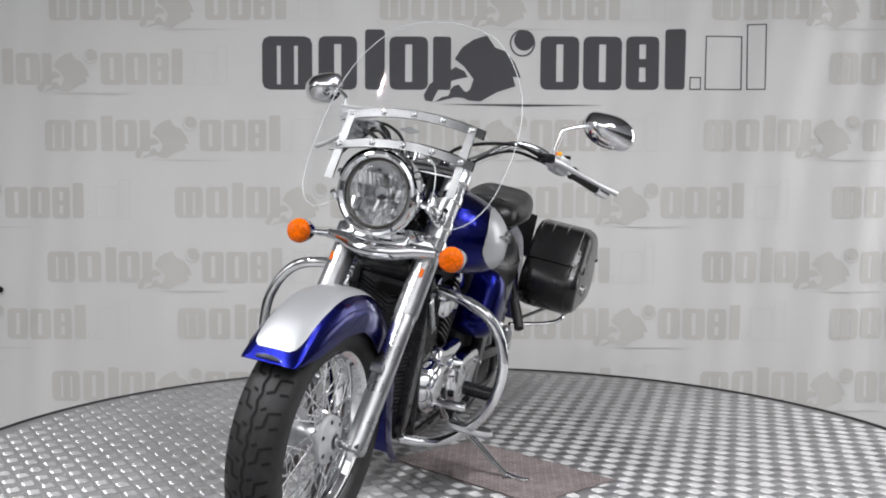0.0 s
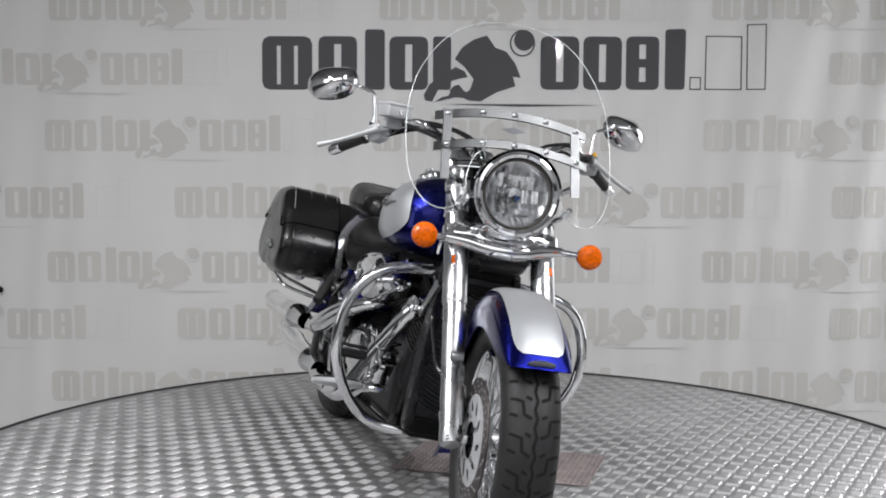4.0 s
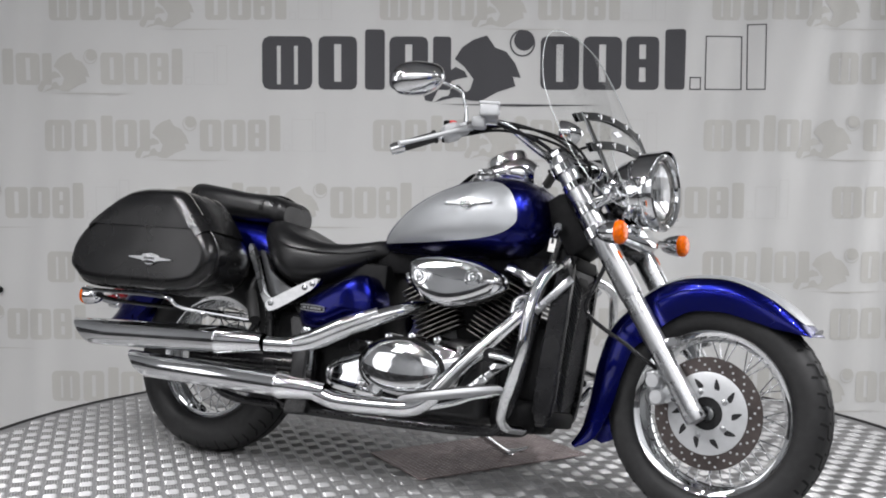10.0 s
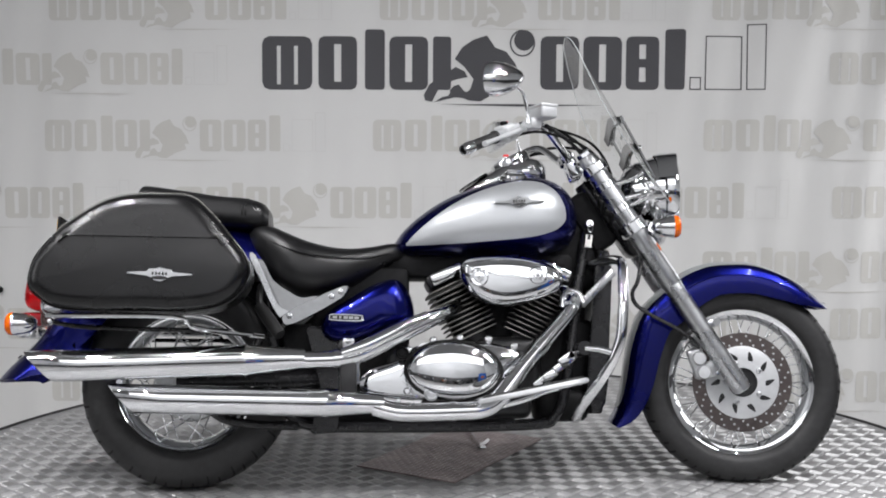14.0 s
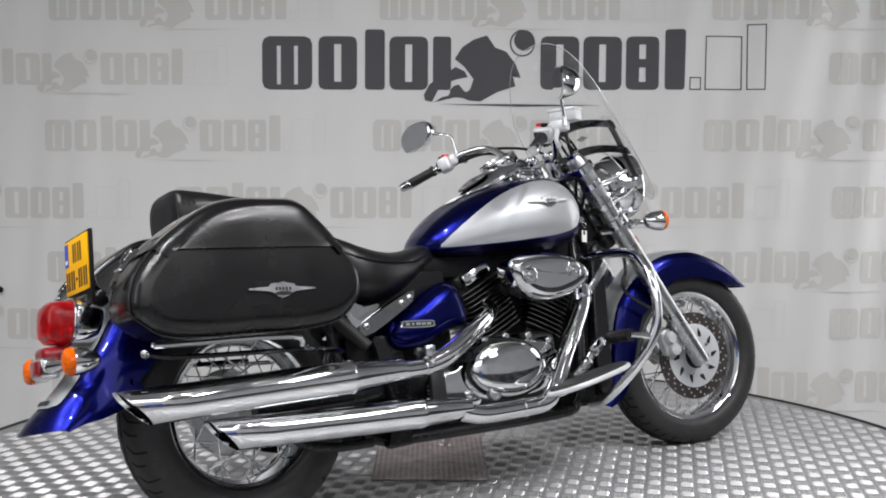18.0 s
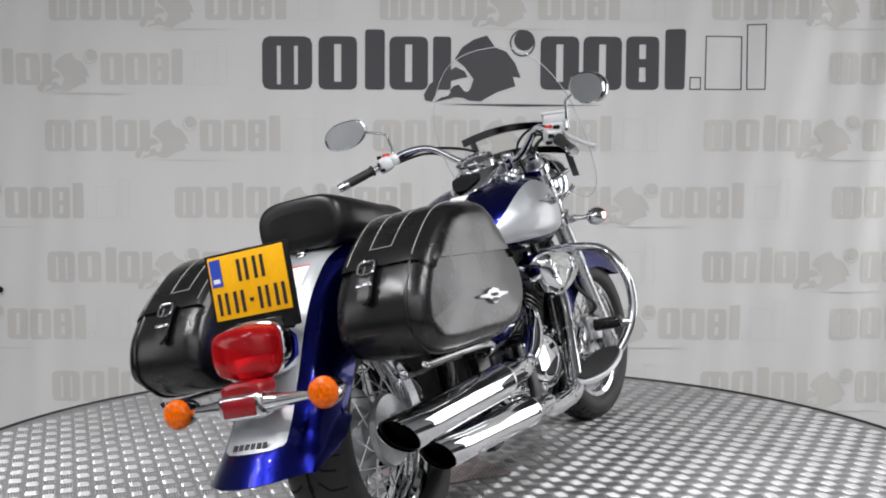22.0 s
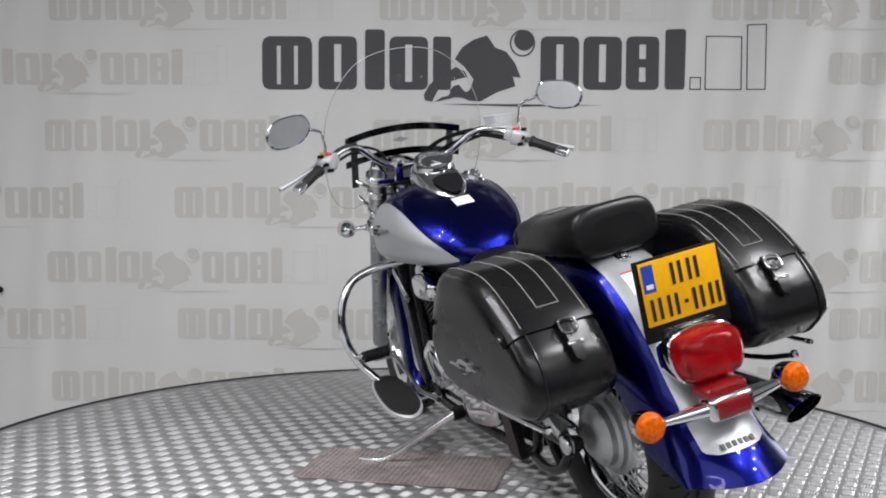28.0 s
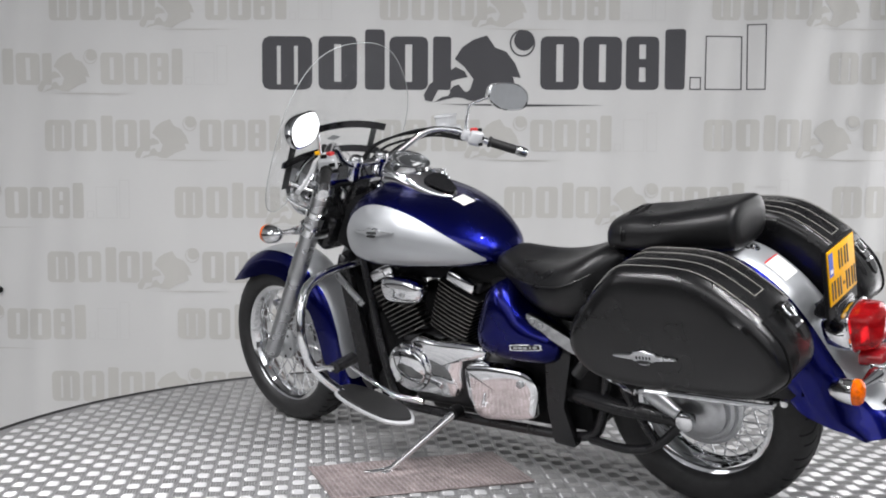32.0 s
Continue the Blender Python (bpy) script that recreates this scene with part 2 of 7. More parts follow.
def inset_slab(bm, outline, layers, m=Matrix()):
    """As slab, with a true inset in metres in place of a scale."""
    k = len(outline)
    pts = [Vector((p[0], p[1])) for p in outline]
    ar = sum(pts[i].x * pts[(i + 1) % k].y - pts[(i + 1) % k].x * pts[i].y for i in range(k))
    sg = 1 if ar > 0 else -1
    nr = []
    for i in range(k):
        t = pts[(i + 1) % k] - pts[i - 1]
        nr.append(Vector((-t.y, t.x)).normalized() * sg)
    rings = []
    for y, d in layers:
        rings.append([m @ Vector((p.x + q.x * d, y, p.y + q.y * d)) for p, q in zip(pts, nr)])
    skin(bm, rings, True, "fan")
    return bm


def rounded(outline, n=5):
    return [tuple(a) for a in spline(outline, n, True)]


def bolt_at(parent, x, y, z, side, r=0.008, h=0.006, n=10, material=None, base=None):
    """A bolt head that stands off a side face; each is a part of its own."""
    bm = bmesh.new()
    lathe(bm, [(r, -0.004), (r, h * 0.8), (r * 0.8, h), (0.0, h * 1.05)], n, base or ybase(x, y, z, side))
    return part("bolt", bm, material or SATIN, parent)


def bar(bm, a, b, r, n=10):
    return tube(bm, [a, b], r, n, 1, True, False)


# ---------- hall: floor, walls, ceiling ----------
def wall_box(name, size, centre, material, label):
    bm = bmesh.new()
    box(bm, size, Matrix.Translation(centre))
    return tagged(part(name, bm, material, None, label, flat=True), kind="structure", category=name.split("_")[0])


wall_box("floor", (10, 12, 0.1), (0, -2.3, FLOOR_Z - 0.05), HALLFLOOR, "plain grey concrete floor round the turntable")
wall_box("ceiling", (10, 12, 0.1), (0, -2.3, 4.45), CEILPAINT, "plain dark grey ceiling of the hall")
# added out of view, dark so that glossy tops reflect dark space
wall_box("wall_north", (10, 0.15, 4.9), (0, 3.4, 1.95), DARKHALL, "unseen dark wall added behind the banner for dark reflections")
wall_box("wall_west", (0.15, 11.2, 4.9), (-4.9, -2.3, 1.95), WALLPAINT, "plain light grey side wall of the hall")
wall_box("wall_east", (0.15, 11.2, 4.9), (4.9, -2.3, 1.95), WALLPAINT, "plain light grey side wall of the hall")
wall_box("wall_south", (9.6, 0.15, 3.4), (0, -7.9, 2.7), WALLPAINT, "plain light grey wall at the hall's far end")
# unseen panels added in place of the hall's clutter, to break up reflections
wall_box("wall_south_base", (9.6, 0.15, 1.5), (0, -7.9, 0.25), DARKHALL, "mottled dark panel standing in for clutter along the far wall")
wall_box("wall_west_base", (0.06, 9.8, 1.3), (-4.79, -2.9, 0.15), DARKHALL, "mottled dark panel standing in for clutter along the side wall")
wall_box("wall_east_base", (0.06, 9.8, 1.3), (4.79, -2.9, 0.15), DARKHALL, "mottled dark panel standing in for clutter along the side wall")


# ---------- banner ----------
BANNER_Y = 2.2


def fold(x, z):
    """How far the hanging cloth stands off its plane."""
    a = 0.010 * math.sin(x * 2.3 + 0.4) + 0.006 * math.sin(x * 5.1 + z * 0.7 + 1.3)
    w = min(1.0, max(0.0, (x - 0.55) / 0.9)) if x > 0 else 0.75 * min(1.0, max(0.0, (-x - 1.2) / 0.7))
    a += w * (0.0165 * math.sin(x * 12.5 - z * 2.6 + math.sin(x * 2.0)) + 0.0062 * math.sin(x * 29 - z * 3.6 + 2 * math.sin(z * 1.3)))
    a += 0.0034 * math.sin(x * 17 + z * 1.1) + 0.0012 * math.sin(x * 41 - z * 2.2 + 3 * math.sin(x * 1.7))
    return a


def build_banner():
    bm = bmesh.new()
    nx, nz = 520, 40
    x0, x1, z0, z1 = -4.6, 4.6, FLOOR_Z + 0.01, 2.2
    for thick in (0.0, 0.004):
        g = [[bm.verts.new((x0 + (x1 - x0) * i / nx, BANNER_Y + thick + fold(x0 + (x1 - x0) * i / nx, z0 + (z1 - z0) * j / nz), z0 + (z1 - z0) * j / nz)) for i in range(nx + 1)] for j in range(nz + 1)]
        for j in range(nz):
            for i in range(nx):
                bm.faces.new((g[j][i], g[j][i + 1], g[j + 1][i + 1], g[j + 1][i]))
    return tagged(part("backdrop", bm, CLOTH, None, "grey-white printed cloth banner hanging in soft folds behind the turntable"), category="banner", kind="structure")


BANNER = build_banner()


def on_cloth(name, polys, material, lift=0.0022):
    """One patch of print: flat pieces laid on the cloth, following its folds."""
    bm = bmesh.new()
    for pts in polys:
        bm.faces.new([bm.verts.new((x, 0.0, z)) for x, z in pts])
    bmesh.ops.triangulate(bm, faces=bm.faces[:])
    for _ in range(4):
        long = [e for e in bm.edges if e.calc_length() > 0.07]
        if not long:
            break
        bmesh.ops.subdivide_edges(bm, edges=long, cuts=1)
        bmesh.ops.triangulate(bm, faces=[f for f in bm.faces if len(f.verts) > 3])
    for v in bm.verts:
        v.co.y = BANNER_Y - lift + fold(v.co.x, v.co.z)
    return part(name, bm, material, BANNER)


def block(x, z, w, h, slots):
    """A slab of print w x h with softened corners and upright slots left open: (start, end, bottom, top) as fractions."""
    cols = sorted({0.0, 1.0, *[s[0] for s in slots], *[s[1] for s in slots]})
    c = min(0.15 * w, 0.14 * h)
    out = []
    for a, b in zip(cols, cols[1:]):
        mid = (a + b) / 2
        xa, xb = x + a * w, x + b * w
        cut = sorted([s for s in slots if s[0] < mid < s[1]], key=lambda s: s[2])
        if cut:
            edges = [0.0] + [q for s in cut for q in (s[2], s[3])] + [1.0]
            for lo, hi in zip(edges[::2], edges[1::2]):
                if hi > lo:
                    out.append([(xa, z + lo * h), (xb, z + lo * h), (xb, z + hi * h), (xa, z + hi * h)])
        else:
            ca, cb = (c if a == 0.0 else 0.0), (c if b == 1.0 else 0.0)
            out.append([(xa + ca, z), (xb - cb, z), (xb - 0.3 * cb, z + 0.3 * cb), (xb, z + cb), (xb, z + h - cb), (xb - 0.3 * cb, z + h - 0.3 * cb), (xb - cb, z + h), (xa + ca, z + h), (xa + 0.3 * ca, z + h - 0.3 * ca), (xa, z + h - ca), (xa, z + ca), (xa + 0.3 * ca, z + 0.3 * ca)] if ca or cb else [(xa, z), (xb, z), (xb, z + h), (xa, z + h)])
    dedup = []
    for p in out:
        q = [p[i] for i in range(len(p)) if abs(p[i][0] - p[i - 1][0]) + abs(p[i][1] - p[i - 1][1]) > 1e-7]
        dedup.append(q)
    return dedup


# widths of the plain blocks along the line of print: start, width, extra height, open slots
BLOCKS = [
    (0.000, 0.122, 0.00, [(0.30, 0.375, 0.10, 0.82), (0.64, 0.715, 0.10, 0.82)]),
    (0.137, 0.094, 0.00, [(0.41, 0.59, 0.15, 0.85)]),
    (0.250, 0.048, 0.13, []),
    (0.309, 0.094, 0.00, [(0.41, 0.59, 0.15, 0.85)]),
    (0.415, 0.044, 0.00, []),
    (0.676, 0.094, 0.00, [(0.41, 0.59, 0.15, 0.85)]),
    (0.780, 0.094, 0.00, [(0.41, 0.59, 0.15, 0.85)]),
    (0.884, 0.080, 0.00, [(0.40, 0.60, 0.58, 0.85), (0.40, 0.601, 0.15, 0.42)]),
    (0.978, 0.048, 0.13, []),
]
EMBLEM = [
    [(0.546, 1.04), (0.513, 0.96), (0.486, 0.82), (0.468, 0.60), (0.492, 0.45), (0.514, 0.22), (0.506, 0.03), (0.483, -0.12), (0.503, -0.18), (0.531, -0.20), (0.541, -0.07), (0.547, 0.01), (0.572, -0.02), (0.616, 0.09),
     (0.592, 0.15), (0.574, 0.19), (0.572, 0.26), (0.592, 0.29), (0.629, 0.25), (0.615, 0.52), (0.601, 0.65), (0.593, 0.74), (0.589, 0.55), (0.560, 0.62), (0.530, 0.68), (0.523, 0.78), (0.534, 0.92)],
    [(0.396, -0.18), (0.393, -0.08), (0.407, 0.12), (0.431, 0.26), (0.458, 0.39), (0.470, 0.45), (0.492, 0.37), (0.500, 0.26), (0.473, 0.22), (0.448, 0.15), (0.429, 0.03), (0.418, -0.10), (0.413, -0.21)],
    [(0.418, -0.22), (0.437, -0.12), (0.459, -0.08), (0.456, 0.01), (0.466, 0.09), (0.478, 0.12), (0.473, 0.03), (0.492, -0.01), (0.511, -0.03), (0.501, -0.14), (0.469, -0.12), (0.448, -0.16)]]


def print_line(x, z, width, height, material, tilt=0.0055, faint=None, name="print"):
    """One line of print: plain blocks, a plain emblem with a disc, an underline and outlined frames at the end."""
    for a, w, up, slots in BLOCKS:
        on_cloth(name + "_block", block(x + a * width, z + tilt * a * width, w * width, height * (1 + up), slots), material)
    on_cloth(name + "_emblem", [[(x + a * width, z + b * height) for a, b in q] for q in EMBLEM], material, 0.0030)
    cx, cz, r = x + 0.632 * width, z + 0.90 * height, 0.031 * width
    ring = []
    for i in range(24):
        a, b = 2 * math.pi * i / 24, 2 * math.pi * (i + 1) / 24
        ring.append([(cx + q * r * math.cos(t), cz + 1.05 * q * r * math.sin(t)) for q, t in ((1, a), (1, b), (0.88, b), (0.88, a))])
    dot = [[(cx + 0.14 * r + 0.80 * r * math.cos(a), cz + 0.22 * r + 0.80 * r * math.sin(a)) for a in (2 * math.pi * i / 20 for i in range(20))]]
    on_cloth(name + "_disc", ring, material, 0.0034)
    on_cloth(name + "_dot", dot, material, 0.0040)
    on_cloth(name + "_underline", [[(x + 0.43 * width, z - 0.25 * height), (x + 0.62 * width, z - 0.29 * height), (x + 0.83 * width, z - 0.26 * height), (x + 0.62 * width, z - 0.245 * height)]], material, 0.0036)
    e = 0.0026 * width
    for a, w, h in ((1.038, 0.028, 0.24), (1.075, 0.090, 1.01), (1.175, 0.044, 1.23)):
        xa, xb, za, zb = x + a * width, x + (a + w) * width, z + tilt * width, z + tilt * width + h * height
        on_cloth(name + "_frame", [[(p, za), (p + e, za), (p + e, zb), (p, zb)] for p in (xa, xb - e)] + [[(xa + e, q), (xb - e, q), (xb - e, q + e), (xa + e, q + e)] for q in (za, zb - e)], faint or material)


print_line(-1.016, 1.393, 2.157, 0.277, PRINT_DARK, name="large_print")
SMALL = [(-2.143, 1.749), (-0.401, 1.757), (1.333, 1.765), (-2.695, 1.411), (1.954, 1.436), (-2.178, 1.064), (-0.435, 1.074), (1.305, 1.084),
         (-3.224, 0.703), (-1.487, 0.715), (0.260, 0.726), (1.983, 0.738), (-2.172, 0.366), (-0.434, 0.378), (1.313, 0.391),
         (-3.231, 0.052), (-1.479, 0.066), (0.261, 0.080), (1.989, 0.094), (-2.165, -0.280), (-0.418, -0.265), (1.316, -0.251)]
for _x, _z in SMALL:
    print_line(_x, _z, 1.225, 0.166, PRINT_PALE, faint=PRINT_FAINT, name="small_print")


bm = bmesh.new()
lathe(bm, [(0.0, -0.012), (0.012, -0.010), (0.018, 0.0), (0.012, 0.014), (0.0, 0.018)], 16, ybase(-2.436, BANNER_Y + fold(-2.436, 0.324) - 0.012, 0.324, -1))
part("cloth_clip", bm, MATT, BANNER, "small black cloth clip")

# ---------- hall behind the camera ----------
def parked_motorcycle(x, y, heading, paint, label):
    """A parked machine that shows only as a reflection: wheels, forks, tank, seat, engine, lamp."""
    root = tagged(new("parked_motorcycle"), label, "motorcycle", "motorcycles parked in the hall")
    for cx in (-0.70, 0.72):
        bm = bmesh.new()
        lathe(bm, [(0.22, -0.045), (0.29, -0.055), (0.315, -0.02), (0.315, 0.02), (0.29, 0.055), (0.22, 0.045), (0.22, -0.045)], 28, ybase(cx, 0, 0.315))
        part("tyre", bm, RUBBER, root)
        bm = bmesh.new()
        lathe(bm, [(0.03, -0.05), (0.05, -0.03), (0.21, -0.012), (0.222, -0.03), (0.222, 0.03), (0.21, 0.012), (0.05, 0.03), (0.03, 0.05)], 28, ybase(cx, 0, 0.315), True)
        part("rim", bm, ALLOY, root)
    bm = bmesh.new()
    ks = [(-0.15, 0.05, 0.72, 0.78), (-0.05, 0.12, 0.70, 0.86), (0.12, 0.16, 0.68, 0.93), (0.28, 0.15, 0.70, 0.94), (0.38, 0.08, 0.74, 0.88)]
    skin(bm, [[(k[0], k[1] * math.cos(a), (k[2] + k[3]) / 2 + (k[3] - k[2]) / 2 * math.sin(a)) for a in (2 * math.pi * j / 20 for j in range(20))] for k in spline(ks, 3)], True, True)
    part("tank", bm, paint, root)
    bm = bmesh.new()
    ks = [(-0.85, 0.05, 0.80, 0.90), (-0.78, 0.11, 0.72, 0.88), (-0.50, 0.14, 0.66, 0.80), (-0.25, 0.13, 0.64, 0.76), (-0.10, 0.08, 0.68, 0.76)]
    skin(bm, [[(k[0], k[1] * math.cos(a), (k[2] + k[3]) / 2 + (k[3] - k[2]) / 2 * math.sin(a)) for a in (2 * math.pi * j / 16 for j in range(16))] for k in spline(ks, 3)], True, True)
    part("seat", bm, SEATVINYL, root)
    bm = bmesh.new()
    box(bm, (0.46, 0.30, 0.40), Matrix.Translation((0.02, 0, 0.42)), 0.06, 3)
    part("engine", bm, ENGINE, root)
    for sy in (-1, 1):
        bm = bmesh.new()
        bar(bm, (0.72, sy * 0.09, 0.315), (0.40, sy * 0.09, 1.00), 0.024, 12)
        part("fork_leg", bm, SATIN, root)
    bm = bmesh.new()
    tube(bm, [(0.22, -0.38, 1.04), (0.36, -0.16, 1.06), (0.40, 0.0, 1.02), (0.36, 0.16, 1.06), (0.22, 0.38, 1.04)], 0.013, 10, 5)
    part("handlebar", bm, CHROME, root)
    bm = bmesh.new()
    lathe(bm, [(0.0, -0.12), (0.06, -0.10), (0.095, -0.03), (0.10, 0.0), (0.09, 0.012), (0.0, 0.02)], 24, xbase(0.56, 0, 0.90))
    part("headlamp", bm, CHROME, root)
    bm = bmesh.new()
    box(bm, (0.62, 0.20, 0.03), Matrix.Translation((-0.70, 0, 0.665)), 0.012, 2)
    part("rear_mudguard", bm, paint, root)
    root.matrix_basis = pose(x, y, FLOOR_Z, 8, 0, heading)
    return root


PAINTS = [("red", mat("parked_red_paint", (0.42, 0.015, 0.012), 0.2, coat=0.6, grain=0.05)), ("black", BLACK), ("white", mat("parked_white_paint", (0.70, 0.70, 0.68), 0.25, coat=0.6, grain=0.04)),
          ("orange", mat("parked_orange_paint", (0.55, 0.16, 0.01), 0.25, coat=0.6, grain=0.05)), ("blue", BLUE), ("silver", SILVER)]
for _i in range(9):
    _n, _p = PAINTS[(_i * 5 + 1) % 6]
    parked_motorcycle(-4.0 + _i, -6.9 + 0.12 * math.sin(_i * 2.3), 74 + 7 * math.sin(_i * 1.7), _p, "parked motorcycle with %s bodywork on the concrete hall floor" % _n)

# a blue display panel on its feet beside the parked machines
SIGNBLUE = mat("sign_blue", (0.02, 0.13, 0.50), 0.45, grain=0.04)
sign = tagged(new("display_sign"), "upright blue display sign with an orange patch in the hall", "sign")
bm = bmesh.new()
box(bm, (0.95, 0.04, 1.70), Matrix.Translation((0, 0, 1.0)), 0.008)
part("panel", bm, SIGNBLUE, sign)
bm = bmesh.new()
slab(bm, rounded([(-0.24, 1.10), (-0.10, 1.34), (0.16, 1.30), (0.26, 1.06), (0.05, 0.92)], 4), [(0.021, 1.0), (0.024, 0.98)])
part("patch", bm, PAINTS[3][1], sign, "plain orange patch")
for _x in (-0.38, 0.38):
    bm = bmesh.new()
    box(bm, (0.06, 0.50, 0.03), Matrix.Translation((_x, 0, 0.015)), 0.006)
    box(bm, (0.05, 0.03, 0.22), Matrix.Translation((_x, 0, 0.11)), 0.004)
    part("foot", bm, MATT, sign)
sign.matrix_basis = pose(SIGN_AT[0], SIGN_AT[1], FLOOR_Z, 0, 0, SIGN_AT[2])


# ---------- turntable ----------
def build_turntable():
    table = tagged(new("turntable"), "round raised turntable covered with aluminium tread plate", "turntable")
    bm = bmesh.new()
    lathe(bm, [(TABLE_R - 0.012, FLOOR_Z), (TABLE_R - 0.012, -0.02), (TABLE_R - 0.012, 0.0), (TABLE_R - 0.4, 0.0), (0.02, 0.0)], 128, cap=True)
    part("plate", bm, TREAD, table, "grey aluminium tread plate", sharp=30)
    bm = bmesh.new()
    lathe(bm, [(TABLE_R - 0.010, -0.045), (TABLE_R, -0.045), (TABLE_R + 0.002, -0.010), (TABLE_R, 0.006), (TABLE_R - 0.014, 0.008), (TABLE_R - 0.016, 0.001)], 128)
    part("edge_trim", bm, RIMTRIM, table, "dark rubber edge strip")
    # the raised bars of the plate, five by five, each group turned against its neighbours
    verts, faces = [], []
    pitch, wd, ht = 0.072, 0.0078, 0.0030
    n = int(TABLE_R / pitch) + 2
    lengths = (0.042, 0.0435, 0.044, 0.0435, 0.042)
    for i in range(-2 * n, 2 * n + 1):
        for j in range(-2 * n, 2 * n + 1):
            if (i + j) % 2:
                continue
            gx, gy = i * pitch / 2, j * pitch / 2
            if math.hypot(gx, gy) > TABLE_R - 0.045:
                continue
            along = (0.7071, 0.7071) if i % 2 else (0.7071, -0.7071)
            across = (-along[1], along[0])
            for k, l in enumerate(lengths):
                o = (k - 2) * 0.0086
                cx, cy = gx + across[0] * o, gy + across[1] * o
                b = len(verts)
                for u, v, h in ((-0.5, 0, 0), (-0.3, -0.5, 0), (0.3, -0.5, 0), (0.5, 0, 0), (0.3, 0.5, 0), (-0.3, 0.5, 0), (-0.30, 0, 1), (0.30, 0, 1)):
                    verts.append((cx + along[0] * u * l + across[0] * v * wd, cy + along[1] * u * l + across[1] * v * wd, h * ht))
                faces += [(b, b + 1, b + 6), (b + 1, b + 2, b + 7, b + 6), (b + 2, b + 3, b + 7), (b + 3, b + 4, b + 7), (b + 4, b + 5, b + 6, b + 7), (b + 5, b, b + 6)]
    me = bpy.data.meshes.new("tread_bar")
    me.from_pydata(verts, [], faces)
    me.materials.append(TREADBAR)
    ob = new("tread_bar", me)
    ob.parent = table
    tagged(ob, "raised bars of the tread plate", kind="stuff")
    return table


TABLE = build_turntable()


def build_stand_plate():
    """The loose sheet under the side stand."""
    bm = bmesh.new()
    box(bm, (0.655, 0.375, 0.004), Matrix.Translation((0, 0, 0.005)), 0.0012, 1)
    ob = part("floor_plate", bm, RUSTPLATE, None, "thin worn reddish-grey tread plate lying under the side stand")
    verts, faces = [], []
    for i in range(-18, 19):
        for j in range(-10, 11):
            x, y = i * 0.0175, j * 0.0175
            if abs(x) > 0.318 or abs(y) > 0.178:
                continue
            a = (1, 0) if (i + j) % 2 else (0, 1)
            c = (-a[1], a[0])
            b = len(verts)
            for u, v, h in ((-0.5, 0, 0), (0, -0.5, 0), (0.5, 0, 0), (0, 0.5, 0), (0, 0, 1)):
                verts.append((x + a[0] * u * 0.017 + c[0] * v * 0.006, y + a[1] * u * 0.017 + c[1] * v * 0.006, 0.007 + h * 0.0014))
            faces += [(b, b + 1, b + 4), (b + 1, b + 2, b + 4), (b + 2, b + 3, b + 4), (b + 3, b, b + 4)]
    me = bpy.data.meshes.new("raised_bar")
    me.from_pydata(verts, [], faces)
    me.materials.append(RUSTBAR)
    t = new("raised_bar", me)
    t.parent = ob
    tagged(t, kind="stuff")
    return tagged(ob, category="metal plate")


STAND_PLATE = build_stand_plate()
PLATE_ON_TABLE = pose(0.012, 0.162, 0.0, 0, 0, 57.5)


# ---------- motorcycle ----------
# its own space: x forward, y to its left, z up, origin under the middle of the wheelbase
BIKE = tagged(new("motorcycle"), "blue and silver cruiser motorcycle with windshield and black saddlebags", "motorcycle")


def fpart(name, bm, material, parent=None, label="", **kw):
    """A part of the steered front end."""
    bm.transform(STEER)
    return part(name, bm, material, parent or BIKE, label, **kw)


def tyre_mesh(c, radius, width, rim, n=120, k=36):
    bm = bmesh.new()
    h = (radius - rim) / 2
    mid = radius - h
    rings = []
    for i in range(n):
        a = 2 * math.pi * i / n
        ring = []
        for j in range(k):
            b = 2 * math.pi * j / k
            cs, sn = math.cos(b), math.sin(b)
            y = width / 2 * math.copysign(abs(sn) ** 0.75, sn)
            r = mid + h * math.copysign(abs(cs) ** (0.9 if cs > 0 else 0.7), cs)
            ring.append((c[0] + r * math.cos(a), c[1] + y, c[2] + r * math.sin(a)))
        rings.append(ring)
    rings.append(rings[0])
    vs = [[bm.verts.new(p) for p in r] for r in rings[:-1]]
    vs.append(vs[0])
    for a, b in zip(vs, vs[1:]):
        for j in range(k):
            bm.faces.new((a[j], a[(j + 1) % k], b[(j + 1) % k], b[j]))
    return bm


def tyre_surface(radius, width, rim, y):
    """Radius of the tyre's outside at the side distance y."""
    h = (radius - rim) / 2
    sn = min(1.0, abs(2 * y / width)) ** (1 / 0.75)
    return radius - h + h * math.sqrt(max(0.0, 1 - sn * sn)) ** 0.9


